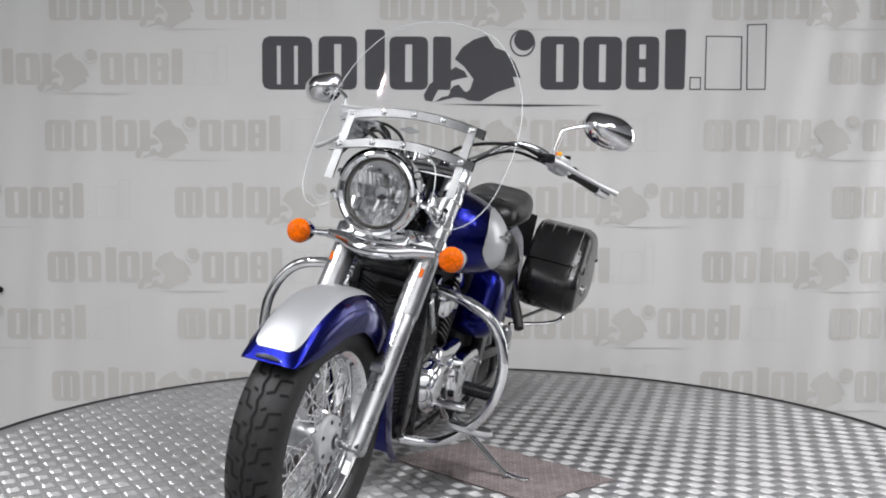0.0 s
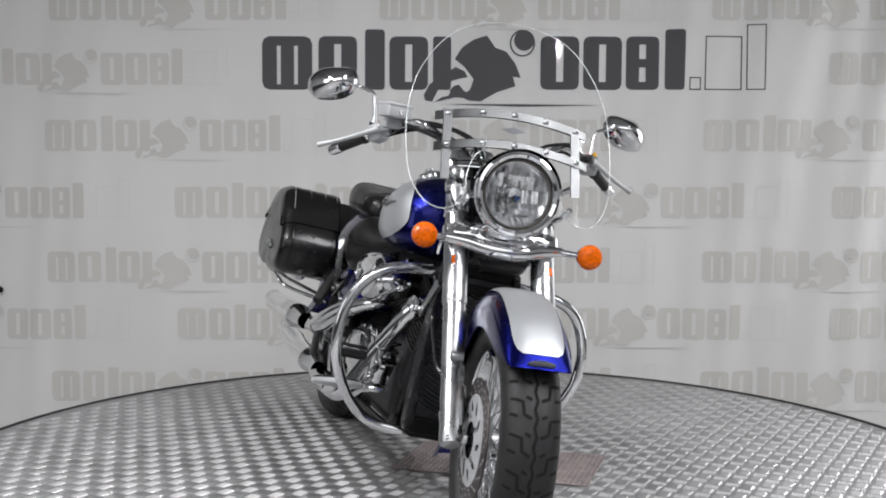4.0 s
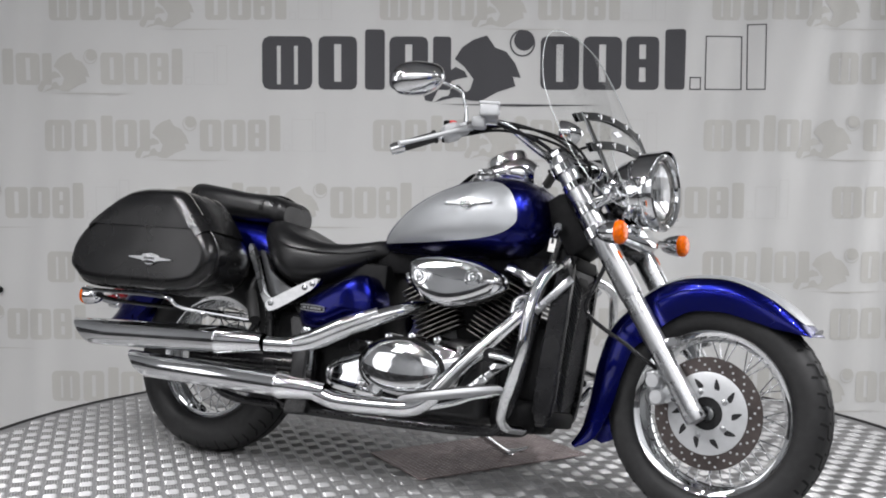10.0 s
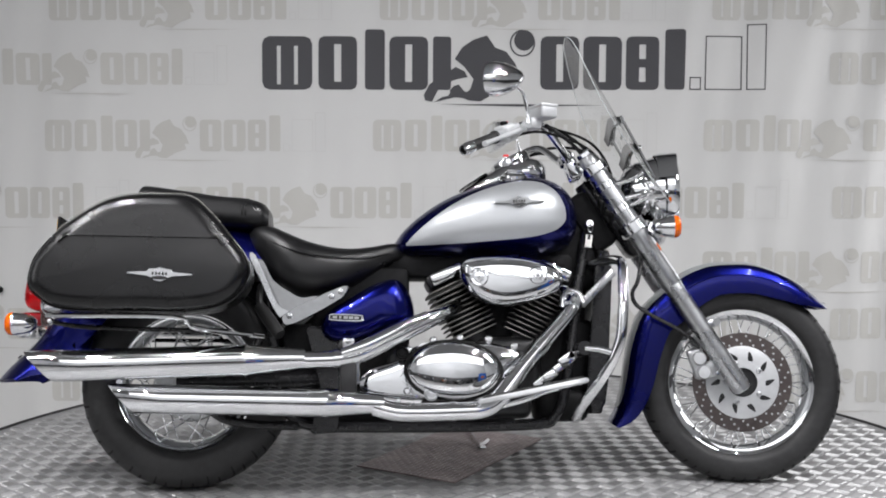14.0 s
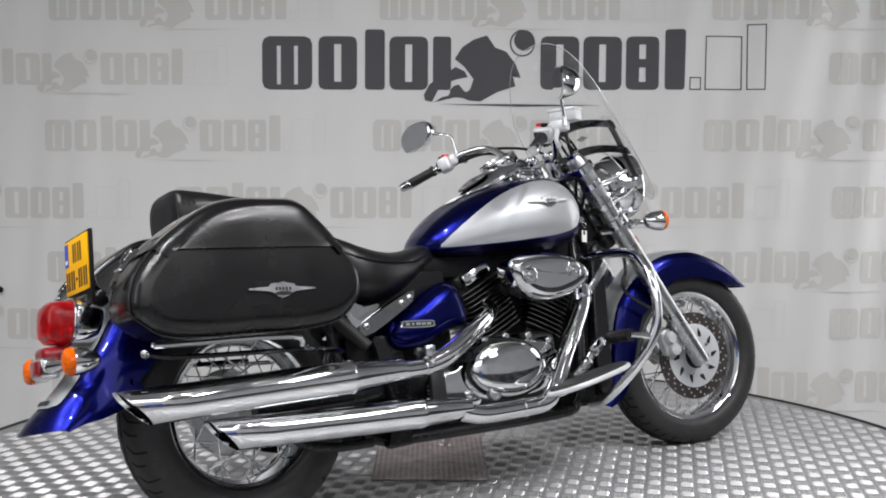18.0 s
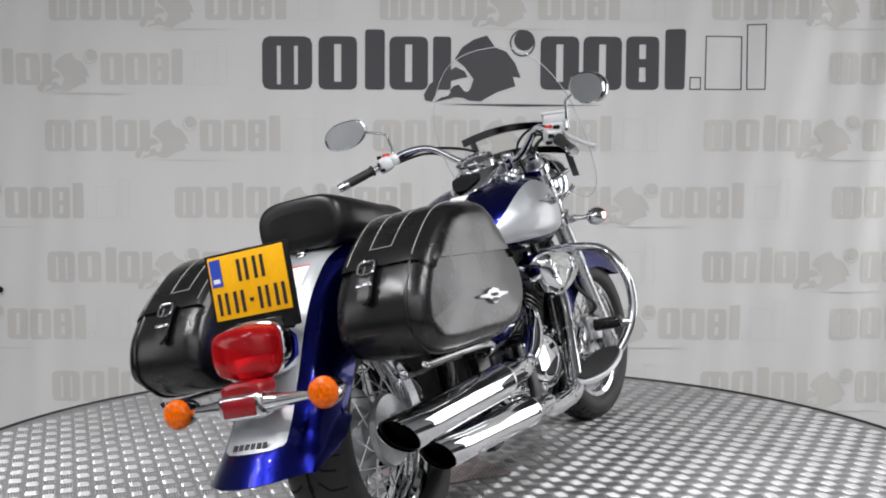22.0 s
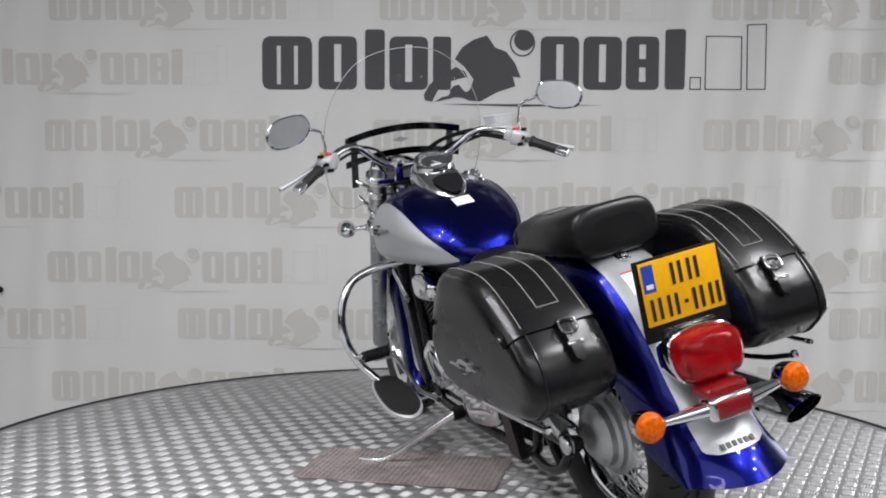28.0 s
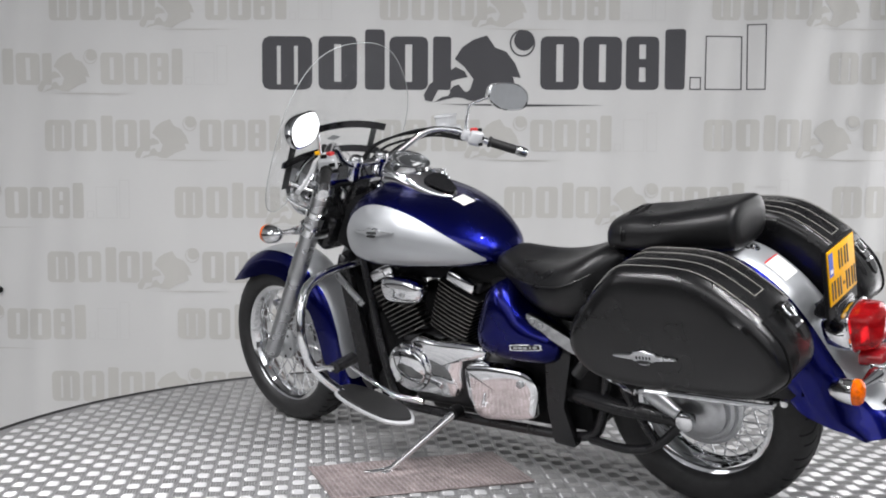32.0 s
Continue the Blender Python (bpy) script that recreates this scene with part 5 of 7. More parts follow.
# filler cap on the tank's right shoulder
CAPM = Matrix.Translation((0.152, -0.127, 0.949)) @ Matrix.Rotation(radians(25), 4, "X")
bm = bmesh.new()
lathe(bm, [(0.046, -0.012), (0.046, 0.010), (0.042, 0.015), (0.036, 0.016), (0.034, 0.024), (0.028, 0.028), (0.0, 0.029)], 36, CAPM)
cap = part("filler_cap", bm, CHROME, tank, "round chrome filler cap")
bm = bmesh.new()
box(bm, (0.050, 0.014, 0.012), CAPM @ Matrix.Translation((0, 0, 0.033)), 0.004)
part("key_flap", bm, CHROME, cap)
bm = bmesh.new()
_w, _zb, _zt = tank_at(-0.047)
rings = []
for i in range(7):
    x = -0.070 + 0.046 * i / 6
    w, zb, zt = tank_at(x)
    zc = zb + 0.46 * (zt - zb)
    row = []
    for j in range(7):
        y = -0.032 + 0.064 * j / 6
        sn = math.sqrt(max(0.0, 1 - (abs(y) / w) ** (2 / 0.72)))
        row.append((x, y, zc + (zt - zc) * sn + 0.0035))
    rings.append(row)
skin(bm, rings, False, False)
part("sticker", bm, CREAM, tank, "small white warning sticker")

# ---------- seats ----------
def seat_loft(keys, nm, parent, mt, label, n=44, ex=0.5):
    bm = bmesh.new()
    rings = []
    for k in spline(keys, 4):
        x, w, zb, zt, cr = k
        zc = zb + (zt - zb) * 0.45
        ring = []
        for j in range(n):
            a = 2 * math.pi * j / n
            cs, sn = math.cos(a), math.sin(a)
            y = w * math.copysign(abs(cs) ** ex, cs)
            z = zc + ((zt - zc) if sn > 0 else (zc - zb)) * math.copysign(abs(sn) ** 0.75, sn)
            if sn > 0:
                z -= cr * math.exp(-(y / (0.55 * w + 1e-6)) ** 2)
            ring.append((x, y, z))
        rings.append(ring)
    skin(bm, rings, True, True)
    return part(nm, bm, mt, parent, label)


seat = seat_loft([(-0.200, 0.070, 0.700, 0.752, 0.0), (-0.230, 0.090, 0.690, 0.762, 0.0), (-0.290, 0.120, 0.650, 0.752, 0.004), (-0.360, 0.155, 0.612, 0.744, 0.010), (-0.430, 0.182, 0.590, 0.750, 0.016),
                  (-0.500, 0.196, 0.586, 0.768, 0.016), (-0.560, 0.188, 0.606, 0.792, 0.010), (-0.610, 0.160, 0.650, 0.812, 0.004), (-0.660, 0.120, 0.715, 0.812, 0.0), (-0.690, 0.070, 0.745, 0.790, 0.0)],
                 "rider_seat", BIKE, SEATVINYL, "wide black vinyl rider seat")
for sy in (-1, 1):
    bm = bmesh.new()
    tube(bm, [(-0.235, sy * 0.098, 0.722), (-0.33, sy * 0.140, 0.700), (-0.43, sy * 0.184, 0.700), (-0.52, sy * 0.196, 0.712), (-0.60, sy * 0.165, 0.745)], 0.0028, 6, 6)
    part("piping", bm, SEATVINYL, seat, "seat seam")
pillion = seat_loft([(-0.622, 0.085, 0.800, 0.868, 0.0), (-0.645, 0.112, 0.796, 0.890, 0.0), (-0.700, 0.126, 0.796, 0.905, 0.004), (-0.780, 0.132, 0.800, 0.912, 0.008), (-0.880, 0.136, 0.806, 0.926, 0.004), (-0.960, 0.132, 0.808, 0.938, 0.004), (-1.000, 0.124, 0.808, 0.943, 0.002), (-1.018, 0.118, 0.812, 0.940, 0.0), (-1.026, 0.106, 0.822, 0.928, 0.0), (-1.029, 0.080, 0.840, 0.908, 0.0)],
                    "pillion_seat", BIKE, SEATVINYL, "black padded pillion seat", ex=0.52)
for x, w, z in ((-0.690, 0.128, 0.853), (-0.700, 0.128, 0.853)):
    bm = bmesh.new()
    tube(bm, [(x, w * math.cos(a) * 1.0, 0.852 + 0.056 * math.sin(a)) for a in (math.pi * (-0.1 + 1.2 * i / 20) for i in range(21))], 0.0026, 6, 1, True, False)
    part("piping", bm, SEATVINYL, pillion, "seat seam")

# ---------- rear wheel ----------
RW, RR = (-0.868, 0.0, 0.3255), 0.3245
rear_wheel = part("rear_wheel", rim_mesh(RW, 0.205, 0.110), CHROME, BIKE, "chrome spoked rim of the rear wheel")
part("tyre", tyre_mesh(RW, RR, 0.172, 0.205), RUBBER, rear_wheel, "wide black rear tyre")
_rear_paths = [[(u, v * 0.7) for u, v in _zig], [(u + 0.5, -v * 0.7) for u, v in _zig], [(0.1, 0.28), (0.38, 0.55), (0.46, 0.92)], [(0.62, 0.25), (0.80, 0.50), (0.86, 0.80)], [(0.6, -0.28), (0.88, -0.55), (0.96, -0.92)], [(0.12, -0.25), (0.30, -0.50), (0.36, -0.80)]]
part("tread_shade_strip", tread_mesh(RW, RR, 0.172, 0.205, _rear_paths, 24, 0.0060), GROOVE, rear_wheel, "dark strips for the shade in the tread grooves")
bm = bmesh.new()
lathe(bm, [(0.0, -0.085), (0.030, -0.085), (0.040, -0.07), (0.090, -0.062), (0.095, -0.050), (0.060, -0.04), (0.050, 0.0), (0.070, 0.03), (0.118, 0.040), (0.122, 0.052), (0.112, 0.058), (0.106, 0.056), (0.104, 0.068), (0.094, 0.074), (0.088, 0.072), (0.085, 0.088), (0.070, 0.096), (0.060, 0.105), (0.030, 0.108), (0.0, 0.108)], 48, ybase(*RW))
part("hub", bm, ALLOY, rear_wheel, "ribbed alloy drum hub")
spokes(RW, 0.098, 0.048, 0.190, 40, rear_wheel, Matrix())

# ---------- rear fender ----------
RF_PATH = [(-0.600, 0.750), (-0.660, 0.786), (-0.750, 0.815), (-0.900, 0.824), (-1.030, 0.797), (-1.130, 0.728), (-1.205, 0.640), (-1.264, 0.545), (-1.318, 0.468), (-1.370, 0.414), (-1.415, 0.373), (-1.450, 0.331)]
RF_HW = [0.118, 0.122, 0.124, 0.125, 0.126, 0.126, 0.127, 0.128, 0.129, 0.131, 0.134, 0.136]
RF_DP = [0.08, 0.12, 0.16, 0.18, 0.18, 0.17, 0.160, 0.145, 0.120, 0.088, 0.055, 0.022]
rear_fender = part("rear_fender", tail_sweep(fender_mesh(RF_PATH, RF_HW, RF_DP)), BLUE, BIKE, "deep blue metallic rear fender")
part("silver_panel", tail_sweep(fender_panel(RF_PATH, RF_HW, RF_DP, 0.14, 0.865, 0.45, round_in=0.03, round_out=0.03)), SILVER, rear_fender, "silver painted centre strip")
for k in range(6):
    bm = bmesh.new()
    box(bm, (0.002, 0.010, 0.014), Matrix.Translation((-1.3815, (k - 2.5) * 0.0155, 0.4065)) @ Matrix.Rotation(radians(43), 4, "Y"))
    part("print_bar", bm, ENGINE, rear_fender, "dark print bar", flat=True)
bm = bmesh.new()
lathe(bm, [(0.012, -0.004), (0.012, 0.006), (0.009, 0.011), (0.0, 0.012)], 14, Matrix.Translation((-1.030, 0.0, 0.800)) @ Matrix.Rotation(radians(-20), 4, "Y"))
tube(bm, [(-0.985, 0.012, 0.818), (-1.004, 0.013, 0.809), (-1.022, 0.014, 0.802), (-1.038, 0.010, 0.798), (-1.045, 0.0, 0.797), (-1.040, -0.010, 0.799)], 0.0035, 8, 4)
part("seat_bolt", bm, CHROME, rear_fender, "chrome seat bolt")
note = part("sticker", fender_panel(RF_PATH, RF_HW, RF_DP, 0.403, 0.458, 0.19, off=0.003, round_in=0.001, round_out=0.001), CREAM, rear_fender, "white sticker with a red top line")
part("red_line", fender_panel(RF_PATH, RF_HW, RF_DP, 0.401, 0.4045, 0.19, off=0.0036, round_in=0.0005, round_out=0.0005), REDPLASTIC, note, "red line")

# ---------- tail lamp, plate, rear indicators ----------
bm = bmesh.new()
out = rounded([(-0.082, 0.012), (-0.072, 0.050), (-0.02, 0.062), (0.02, 0.062), (0.072, 0.050), (0.082, 0.012), (0.074, -0.030), (0.045, -0.052), (-0.045, -0.052), (-0.074, -0.030)], 4)
TLM = Matrix.Translation((-1.292, 0.0, 0.597)) @ Matrix.Rotation(radians(90), 4, "Z") @ Matrix.Rotation(radians(6), 4, "X")
slab(bm, out, [(-0.075, 0.72), (-0.045, 1.0), (0.004, 1.06), (0.012, 1.05)], TLM)
tail = part("tail_lamp", bm, CHROME, BIKE, "chrome tail lamp housing")
bm = bmesh.new()
slab(bm, out, [(0.008, 1.0), (0.045, 0.98), (0.066, 0.90), (0.078, 0.70), (0.083, 0.40), (0.084, 0.05)], TLM)
part("red_lens", bm, RED, tail, "glossy red tail lamp lens")
bm = bmesh.new()
_c = [TLM @ Vector((x * 1.045, 0.016, z * 1.045)) for x, z in out]
tube(bm, _c + [_c[0]], 0.0042, 8, 1, False, False)
part("lens_trim", bm, CHROME, tail, "chrome trim round the lens")
bm = bmesh.new()
box(bm, (0.070, 0.006, 0.030), TLM @ Matrix.Translation((0, 0.016, -0.020)), 0.002)
part("bulb_reflector", bm, REFLECTOR, tail, "bright reflector behind the lens")
bm = bmesh.new()
slab(bm, rounded([(-0.048, 0.018), (0.048, 0.018), (0.040, -0.020), (-0.040, -0.020)], 4), [(-0.02, 1.0), (0.030, 1.0), (0.040, 0.9), (0.044, 0.6)], Matrix.Translation((-1.340, 0, 0.524)) @ Matrix.Rotation(radians(90), 4, "Z"))
part("lower_lens", bm, DARKRED, tail, "small red lower lens")
bm = bmesh.new()
tube(bm, [(-1.352, -0.155, 0.494), (-1.360, -0.10, 0.494), (-1.366, -0.05, 0.494), (-1.368, 0, 0.494), (-1.366, 0.05, 0.494), (-1.360, 0.10, 0.494), (-1.352, 0.155, 0.494)], [0.010, 0.016, 0.021, 0.022, 0.021, 0.016, 0.010], 14, 5)
box(bm, (0.050, 0.118, 0.056), Matrix.Translation((-1.368, 0, 0.493)), 0.012, 3)
rear_bar = part("indicator_bar", bm, CHROME, BIKE, "chrome rear indicator bar")
bm = bmesh.new()
box(bm, (0.010, 0.086, 0.040), Matrix.Translation((-1.393, 0, 0.493)), 0.004)
part("reflector", bm, DARKRED, rear_bar, "dark red rectangular reflector")
for sy in (-1, 1):
    indicator(-1.362, sy * 0.195, 0.496, -1, BIKE, lambda n, b, m, p, l="", **kw: part(n, b, m, p, l, **kw), (-1.352, sy * 0.15, 0.494))

PM = Matrix.Translation((-1.262, 0.0, 0.752)) @ Matrix.Rotation(radians(2), 4, "Y") @ Matrix.Rotation(radians(90), 4, "Z")
bm = bmesh.new()
box(bm, (0.228, 0.010, 0.190), PM @ Matrix.Translation((0, 0, -0.013)), 0.003)
plate = part("number_plate_holder", bm, MATT, BIKE, "black plate holder")
bm = bmesh.new()
box(bm, (0.208, 0.004, 0.146), PM @ Matrix.Translation((0, 0.0065, 0.003)), 0.0015)
part("plate", bm, YELLOW, plate, "yellow number plate with black bars")
bm = bmesh.new()
box(bm, (0.030, 0.001, 0.062), PM @ Matrix.Translation((0.084 * 1, 0.0095, 0.038)))
part("plate_band", bm, PLATEBLUE, plate, "blue plate band", flat=True)
for x, z, w, h in [(q, 0.036, 0.0085, 0.050) for q in (0.020, 0.000, -0.024, -0.044)] + [(q, -0.034, 0.0085, 0.050) for q in (0.086, 0.066, 0.042, 0.022, -0.026, -0.046, -0.070, -0.090)] + [(-0.002, -0.034, 0.010, 0.008)]:
    bm = bmesh.new()
    box(bm, (w, 0.0012, h), PM @ Matrix.Translation((x, 0.0096, z)))
    part("plate_bar", bm, INK, plate, "black bar", flat=True)
for k in range(9):
    bm = bmesh.new()
    box(bm, (0.0098, 0.0014, 0.0095), PM @ Matrix.Translation(((k - 4) * 0.0125, 0.0075, -0.088)))
    part("caption_bar", bm, PALEINK, plate, "white bar", flat=True)
bm = bmesh.new()
box(bm, (0.018, 0.0012, 0.010), PM @ Matrix.Translation((0.084, 0.0102, 0.020)))
part("band_bar", bm, PALEINK, plate, "white bar", flat=True)
bm = bmesh.new()
for sy in (-1, 1):
    tube(bm, [(-1.22, sy * 0.06, 0.67), (-1.245, sy * 0.07, 0.69), (-1.256, sy * 0.07, 0.73)], 0.007, 8, 4)
box(bm, (0.06, 0.15, 0.05), Matrix.Translation((-1.245, 0, 0.655)) @ Matrix.Rotation(radians(-25), 4, "Y"), 0.012)
part("plate_bracket", bm, BLACK, BIKE, "black plate bracket")

# ---------- saddlebags ----------
BAG_OUT = rounded([(-1.262, 0.592), (-1.250, 0.664), (-1.203, 0.726), (-1.136, 0.781), (-1.056, 0.829), (-0.985, 0.847), (-0.900, 0.849), (-0.815, 0.842), (-0.757, 0.795), (-0.706, 0.735), (-0.655, 0.668), (-0.650, 0.610), (-0.682, 0.558), (-0.738, 0.527), (-0.838, 0.515), (-0.955, 0.517), (-1.100, 0.518), (-1.185, 0.528), (-1.228, 0.553)], 4)
LID_Z = 0.722


def saddlebag(sy):
    bm = bmesh.new()
    y0, y1 = sy * 0.188, sy * 0.412
    body_out = [(x, z) for x, z in BAG_OUT]
    lay = [(y0, 0.022), (y0 + sy * 0.010, 0.006), (y0 + sy * 0.04, 0.0), (y1 - sy * 0.054, 0.0), (y1 - sy * 0.037, 0.002), (y1 - sy * 0.022, 0.006), (y1 - sy * 0.011, 0.012), (y1 - sy * 0.004, 0.021), (y1, 0.031), (y1 + sy * 0.0015, 0.042)]
    inset_slab(bm, body_out, lay)
    bag = part("saddlebag", bm, LEATHER, BIKE, "black leather saddlebag with buckled strap", sharp=60)
    # lid: a slightly larger shell above the seam
    dense = [tuple(a) for a in spline(BAG_OUT, 3, True)]
    k = len(dense)
    nrm = []
    for i in range(k):
        tx, tz = dense[(i + 1) % k][0] - dense[i - 1][0], dense[(i + 1) % k][1] - dense[i - 1][1]
        l = math.hypot(tx, tz)
        nrm.append((tz / l, -tx / l))
    up = sorted([i for i in range(k) if dense[i][1] > LID_Z + 0.02 * (dense[i][0] + 0.9) * -1], key=lambda i: dense[i][0])
    bm = bmesh.new()
    rings = []
    for y, d in [(y0 + sy * 0.004, 0.010), (y0 + sy * 0.010, -0.003), (y0 + sy * 0.016, -0.005), (y1 - sy * 0.044, -0.005), (y1 - sy * 0.030, -0.002), (y1 - sy * 0.017, 0.003), (y1 - sy * 0.007, 0.010), (y1, 0.020), (y1 + sy * 0.004, 0.033)]:
        rings.append([(dense[i][0] + nrm[i][0] * d, y, dense[i][1] + nrm[i][1] * d) for i in up])
    face_y = y1 + sy * 0.0075
    row = rings[-1]
    seam = lambda x: LID_Z - 0.02 * (x + 0.9)
    for f in (0.35, 0.75, 1.0):
        rings.append([(x, face_y if f < 1 else face_y + sy * 0.001, z + (min(seam(x), z) - z) * f) for x, _, z in row])
    rings.append([(x, face_y - sy * 0.010, min(seam(x), z) - 0.001) for x, _, z in row])
    skin(bm, rings, False, False)
    lid = part("lid", bm, LEATHER, bag, "leather lid", sharp=70)
    # piping round the outer face
    bm = bmesh.new()
    c = [(x, y1 - sy * 0.040, z) for x, z in BAG_OUT]
    tube(bm, c + [c[0]], 0.0038, 6, 1, False, False)
    part("piping", bm, LEATHER, bag, "leather piping")
    # stitch lines over the top and back
    run = sorted([p for p in BAG_OUT if p[1] > LID_Z + 0.01 and p[0] < -0.72], key=lambda p: p[0])
    for f, x_end in ((0.10, -9.0), (0.31, -1.155), (0.56, -1.155), (0.84, -9.0)):
        y = y0 + (y1 - y0) * f
        bm = bmesh.new()
        tube(bm, [(x + (-0.003 if x < -1.0 else 0), y, z + 0.0055) for x, z in run if x > x_end], 0.0012, 5, 1, True, False)
        part("stitching", bm, STITCH, bag, "grey stitched seams")
    bm = bmesh.new()
    xe, ze = min((p for p in run if p[0] > -1.155), key=lambda p: p[0])
    bar(bm, (xe - 0.003, y0 + (y1 - y0) * 0.31, ze + 0.0055), (xe - 0.003, y0 + (y1 - y0) * 0.56, ze + 0.0055), 0.0012, 5)
    part("stitching", bm, STITCH, bag, "grey stitched seams")
    # strap and buckle down the back
    ym = y0 + (y1 - y0) * 0.41
    bm = bmesh.new()
    sp = spline([(-1.196, 0.742), (-1.218, 0.722), (-1.236, 0.703), (-1.250, 0.683), (-1.260, 0.664), (-1.265, 0.652)], 4)
    rings = []
    for i, q in enumerate(sp):
        w = 0.0155 * min(1.0, (len(sp) - i - 0.6) / 4.0)
        rings.append([(q[0] - 0.003, ym - w, q[1] + 0.003), (q[0] - 0.010, ym - w * 0.9, q[1] + 0.008), (q[0] - 0.010, ym + w * 0.9, q[1] + 0.008), (q[0] - 0.003, ym + w, q[1] + 0.003)])
    skin(bm, rings, True, True)
    part("strap", bm, LEATHER, bag, "leather strap with a pointed end")
    BM = Matrix.Translation((-1.226, ym, 0.730)) @ Matrix.Rotation(radians(-52), 4, "Y")
    bm = bmesh.new()
    ring = [(0.018, -0.014), (0.018, 0.014), (0.010, 0.020), (-0.005, 0.020), (-0.014, 0.016), (-0.017, 0.0), (-0.014, -0.016), (-0.005, -0.020), (0.010, -0.020)]
    c = [BM @ Vector((x, y, 0.006)) for x, y in rounded(ring, 3)]
    tube(bm, c + [c[0]], 0.0028, 8, 1, False, False)
    part("buckle", bm, CHROME, bag, "chrome rounded buckle")
    bm = bmesh.new()
    bar(bm, BM @ Vector((0.002, 0, 0.010)), BM @ Vector((-0.022, 0, 0.010)), 0.0022, 8)
    part("buckle_prong", bm, CHROME, bag, "chrome buckle prong")
    bm = bmesh.new()
    box(bm, (0.010, 0.040, 0.010), Matrix.Translation((-1.252, ym, 0.698)) @ Matrix.Rotation(radians(-58), 4, "Y"), 0.003)
    part("strap_keeper", bm, CHROME, bag, "chrome strap keeper")
    winged_badge("badge", -0.890, y1 + sy * 0.005, 0.616, 0.180, sy, bag, 2.0)
    # support rail below
    bm = bmesh.new()
    tube(bm, [(-1.20, sy * 0.36, 0.510), (-1.185, sy * 0.37, 0.505), (-0.86, sy * 0.37, 0.500), (-0.80, sy * 0.33, 0.470), (-0.62, sy * 0.20, 0.455)], 0.007, 8, 4)
    lathe(bm, [(0.0, -0.012), (0.009, -0.008), (0.011, 0.0), (0.009, 0.008), (0.0, 0.012)], 10, Matrix.Translation((-1.215, sy * 0.31, 0.492)))
    part("support_rail", bm, CHROME, bag, "chrome support rail")
    bm = bmesh.new()
    tube(bm, [(-1.215, sy * 0.30, 0.492), (-1.10, sy * 0.27, 0.478), (-0.72, sy * 0.22, 0.470)], 0.007, 8, 4)
    part("lower_rail", bm, BLACK, bag, "black lower rail")
    return bag


for sy in (-1, 1):
    saddlebag(sy)

# ---------- frame ----------
bm = bmesh.new()
for sy in (-1, 1):
    tube(bm, [(0.40, sy * 0.045, 0.86), (0.355, sy * 0.085, 0.62), (0.310, sy * 0.105, 0.33), (0.270, sy * 0.110, 0.215), (0.18, sy * 0.112, 0.186), (-0.30, sy * 0.118, 0.183), (-0.50, sy * 0.118, 0.195), (-0.56, sy * 0.118, 0.26), (-0.60, sy * 0.118, 0.45), (-0.632, sy * 0.105, 0.66), (-0.70, sy * 0.105, 0.70)], 0.0165, 12, 5)
tube(bm, [(0.40, 0, 0.90), (0.20, 0, 0.86), (-0.20, 0, 0.70), (-0.56, 0, 0.66)], 0.024, 12, 5)
lathe(bm, [(0.032, -0.10), (0.034, -0.09), (0.034, 0.09), (0.032, 0.10)], 20, Matrix.Translation((0.452, 0, 0.885)) @ Matrix.Rotation(radians(-33), 4, "Y"), True)
part("frame", bm, BLACK, BIKE, "black tubular steel frame")
bm = bmesh.new()
box(bm, (0.085, 0.16, 0.20), Matrix.Translation((0.405, 0, 0.83)) @ Matrix.Rotation(radians(-33), 4, "Y"), 0.02)
part("head_cover", bm, MATT, BIKE, "black steering head cover")
for sy in (-1, 1):
    bm = bmesh.new()
    out = [(-0.386, 0.290), (-0.400, 0.478), (-0.408, 0.486), (-0.486, 0.490), (-0.496, 0.480), (-0.449, 0.296), (-0.480, 0.172), (-0.472, 0.165), (-0.406, 0.168), (-0.398, 0.174)]
    slab(bm, out, [(sy * 0.125, 1.0), (sy * 0.150, 1.0), (sy * 0.154, 0.95)])
    part("frame_plate", bm, BLACK, BIKE, "black frame side plate")
# swingarm and shaft drive
bm = bmesh.new()
for sy in (-1, 1):
    tube(bm, [(-0.45, sy * 0.105, 0.33), (-0.60, sy * 0.135, 0.325), (-0.78, sy * 0.150, 0.322), (-0.88, sy * 0.152, 0.322)], [0.028, 0.027, 0.025, 0.022], 14, 5)
    tube(bm, [(-0.86, sy * 0.152, 0.322), (-0.76, sy * 0.152, 0.225), (-0.66, sy * 0.152, 0.195), (-0.52, sy * 0.125, 0.19)], 0.0145, 10, 5)
    tube(bm, [(-0.76, sy * 0.152, 0.225), (-0.68, sy * 0.150, 0.36), (-0.635, sy * 0.14, 0.46)], 0.0135, 10, 5)
part("swingarm", bm, BLACK, BIKE, "black steel swingarm")
bm = bmesh.new()
lathe(bm, [(0.0, 0.0), (0.026, 0.0), (0.028, 0.006), (0.026, 0.018), (0.018, 0.022), (0.0, 0.022)], 24, ybase(-0.868, 0.165, 0.3255, 1))
part("axle_cover", bm, CHROME, BIKE, "chrome axle cover")
bm = bmesh.new()
tube(bm, [(-0.845, 0.168, 0.345), (-0.80, 0.170, 0.375), (-0.765, 0.172, 0.40), (-0.745, 0.170, 0.395)], [0.018, 0.024, 0.022, 0.012], 12, 5)
part("brake_arm", bm, ALLOY, BIKE, "cast alloy arm by the rear axle")
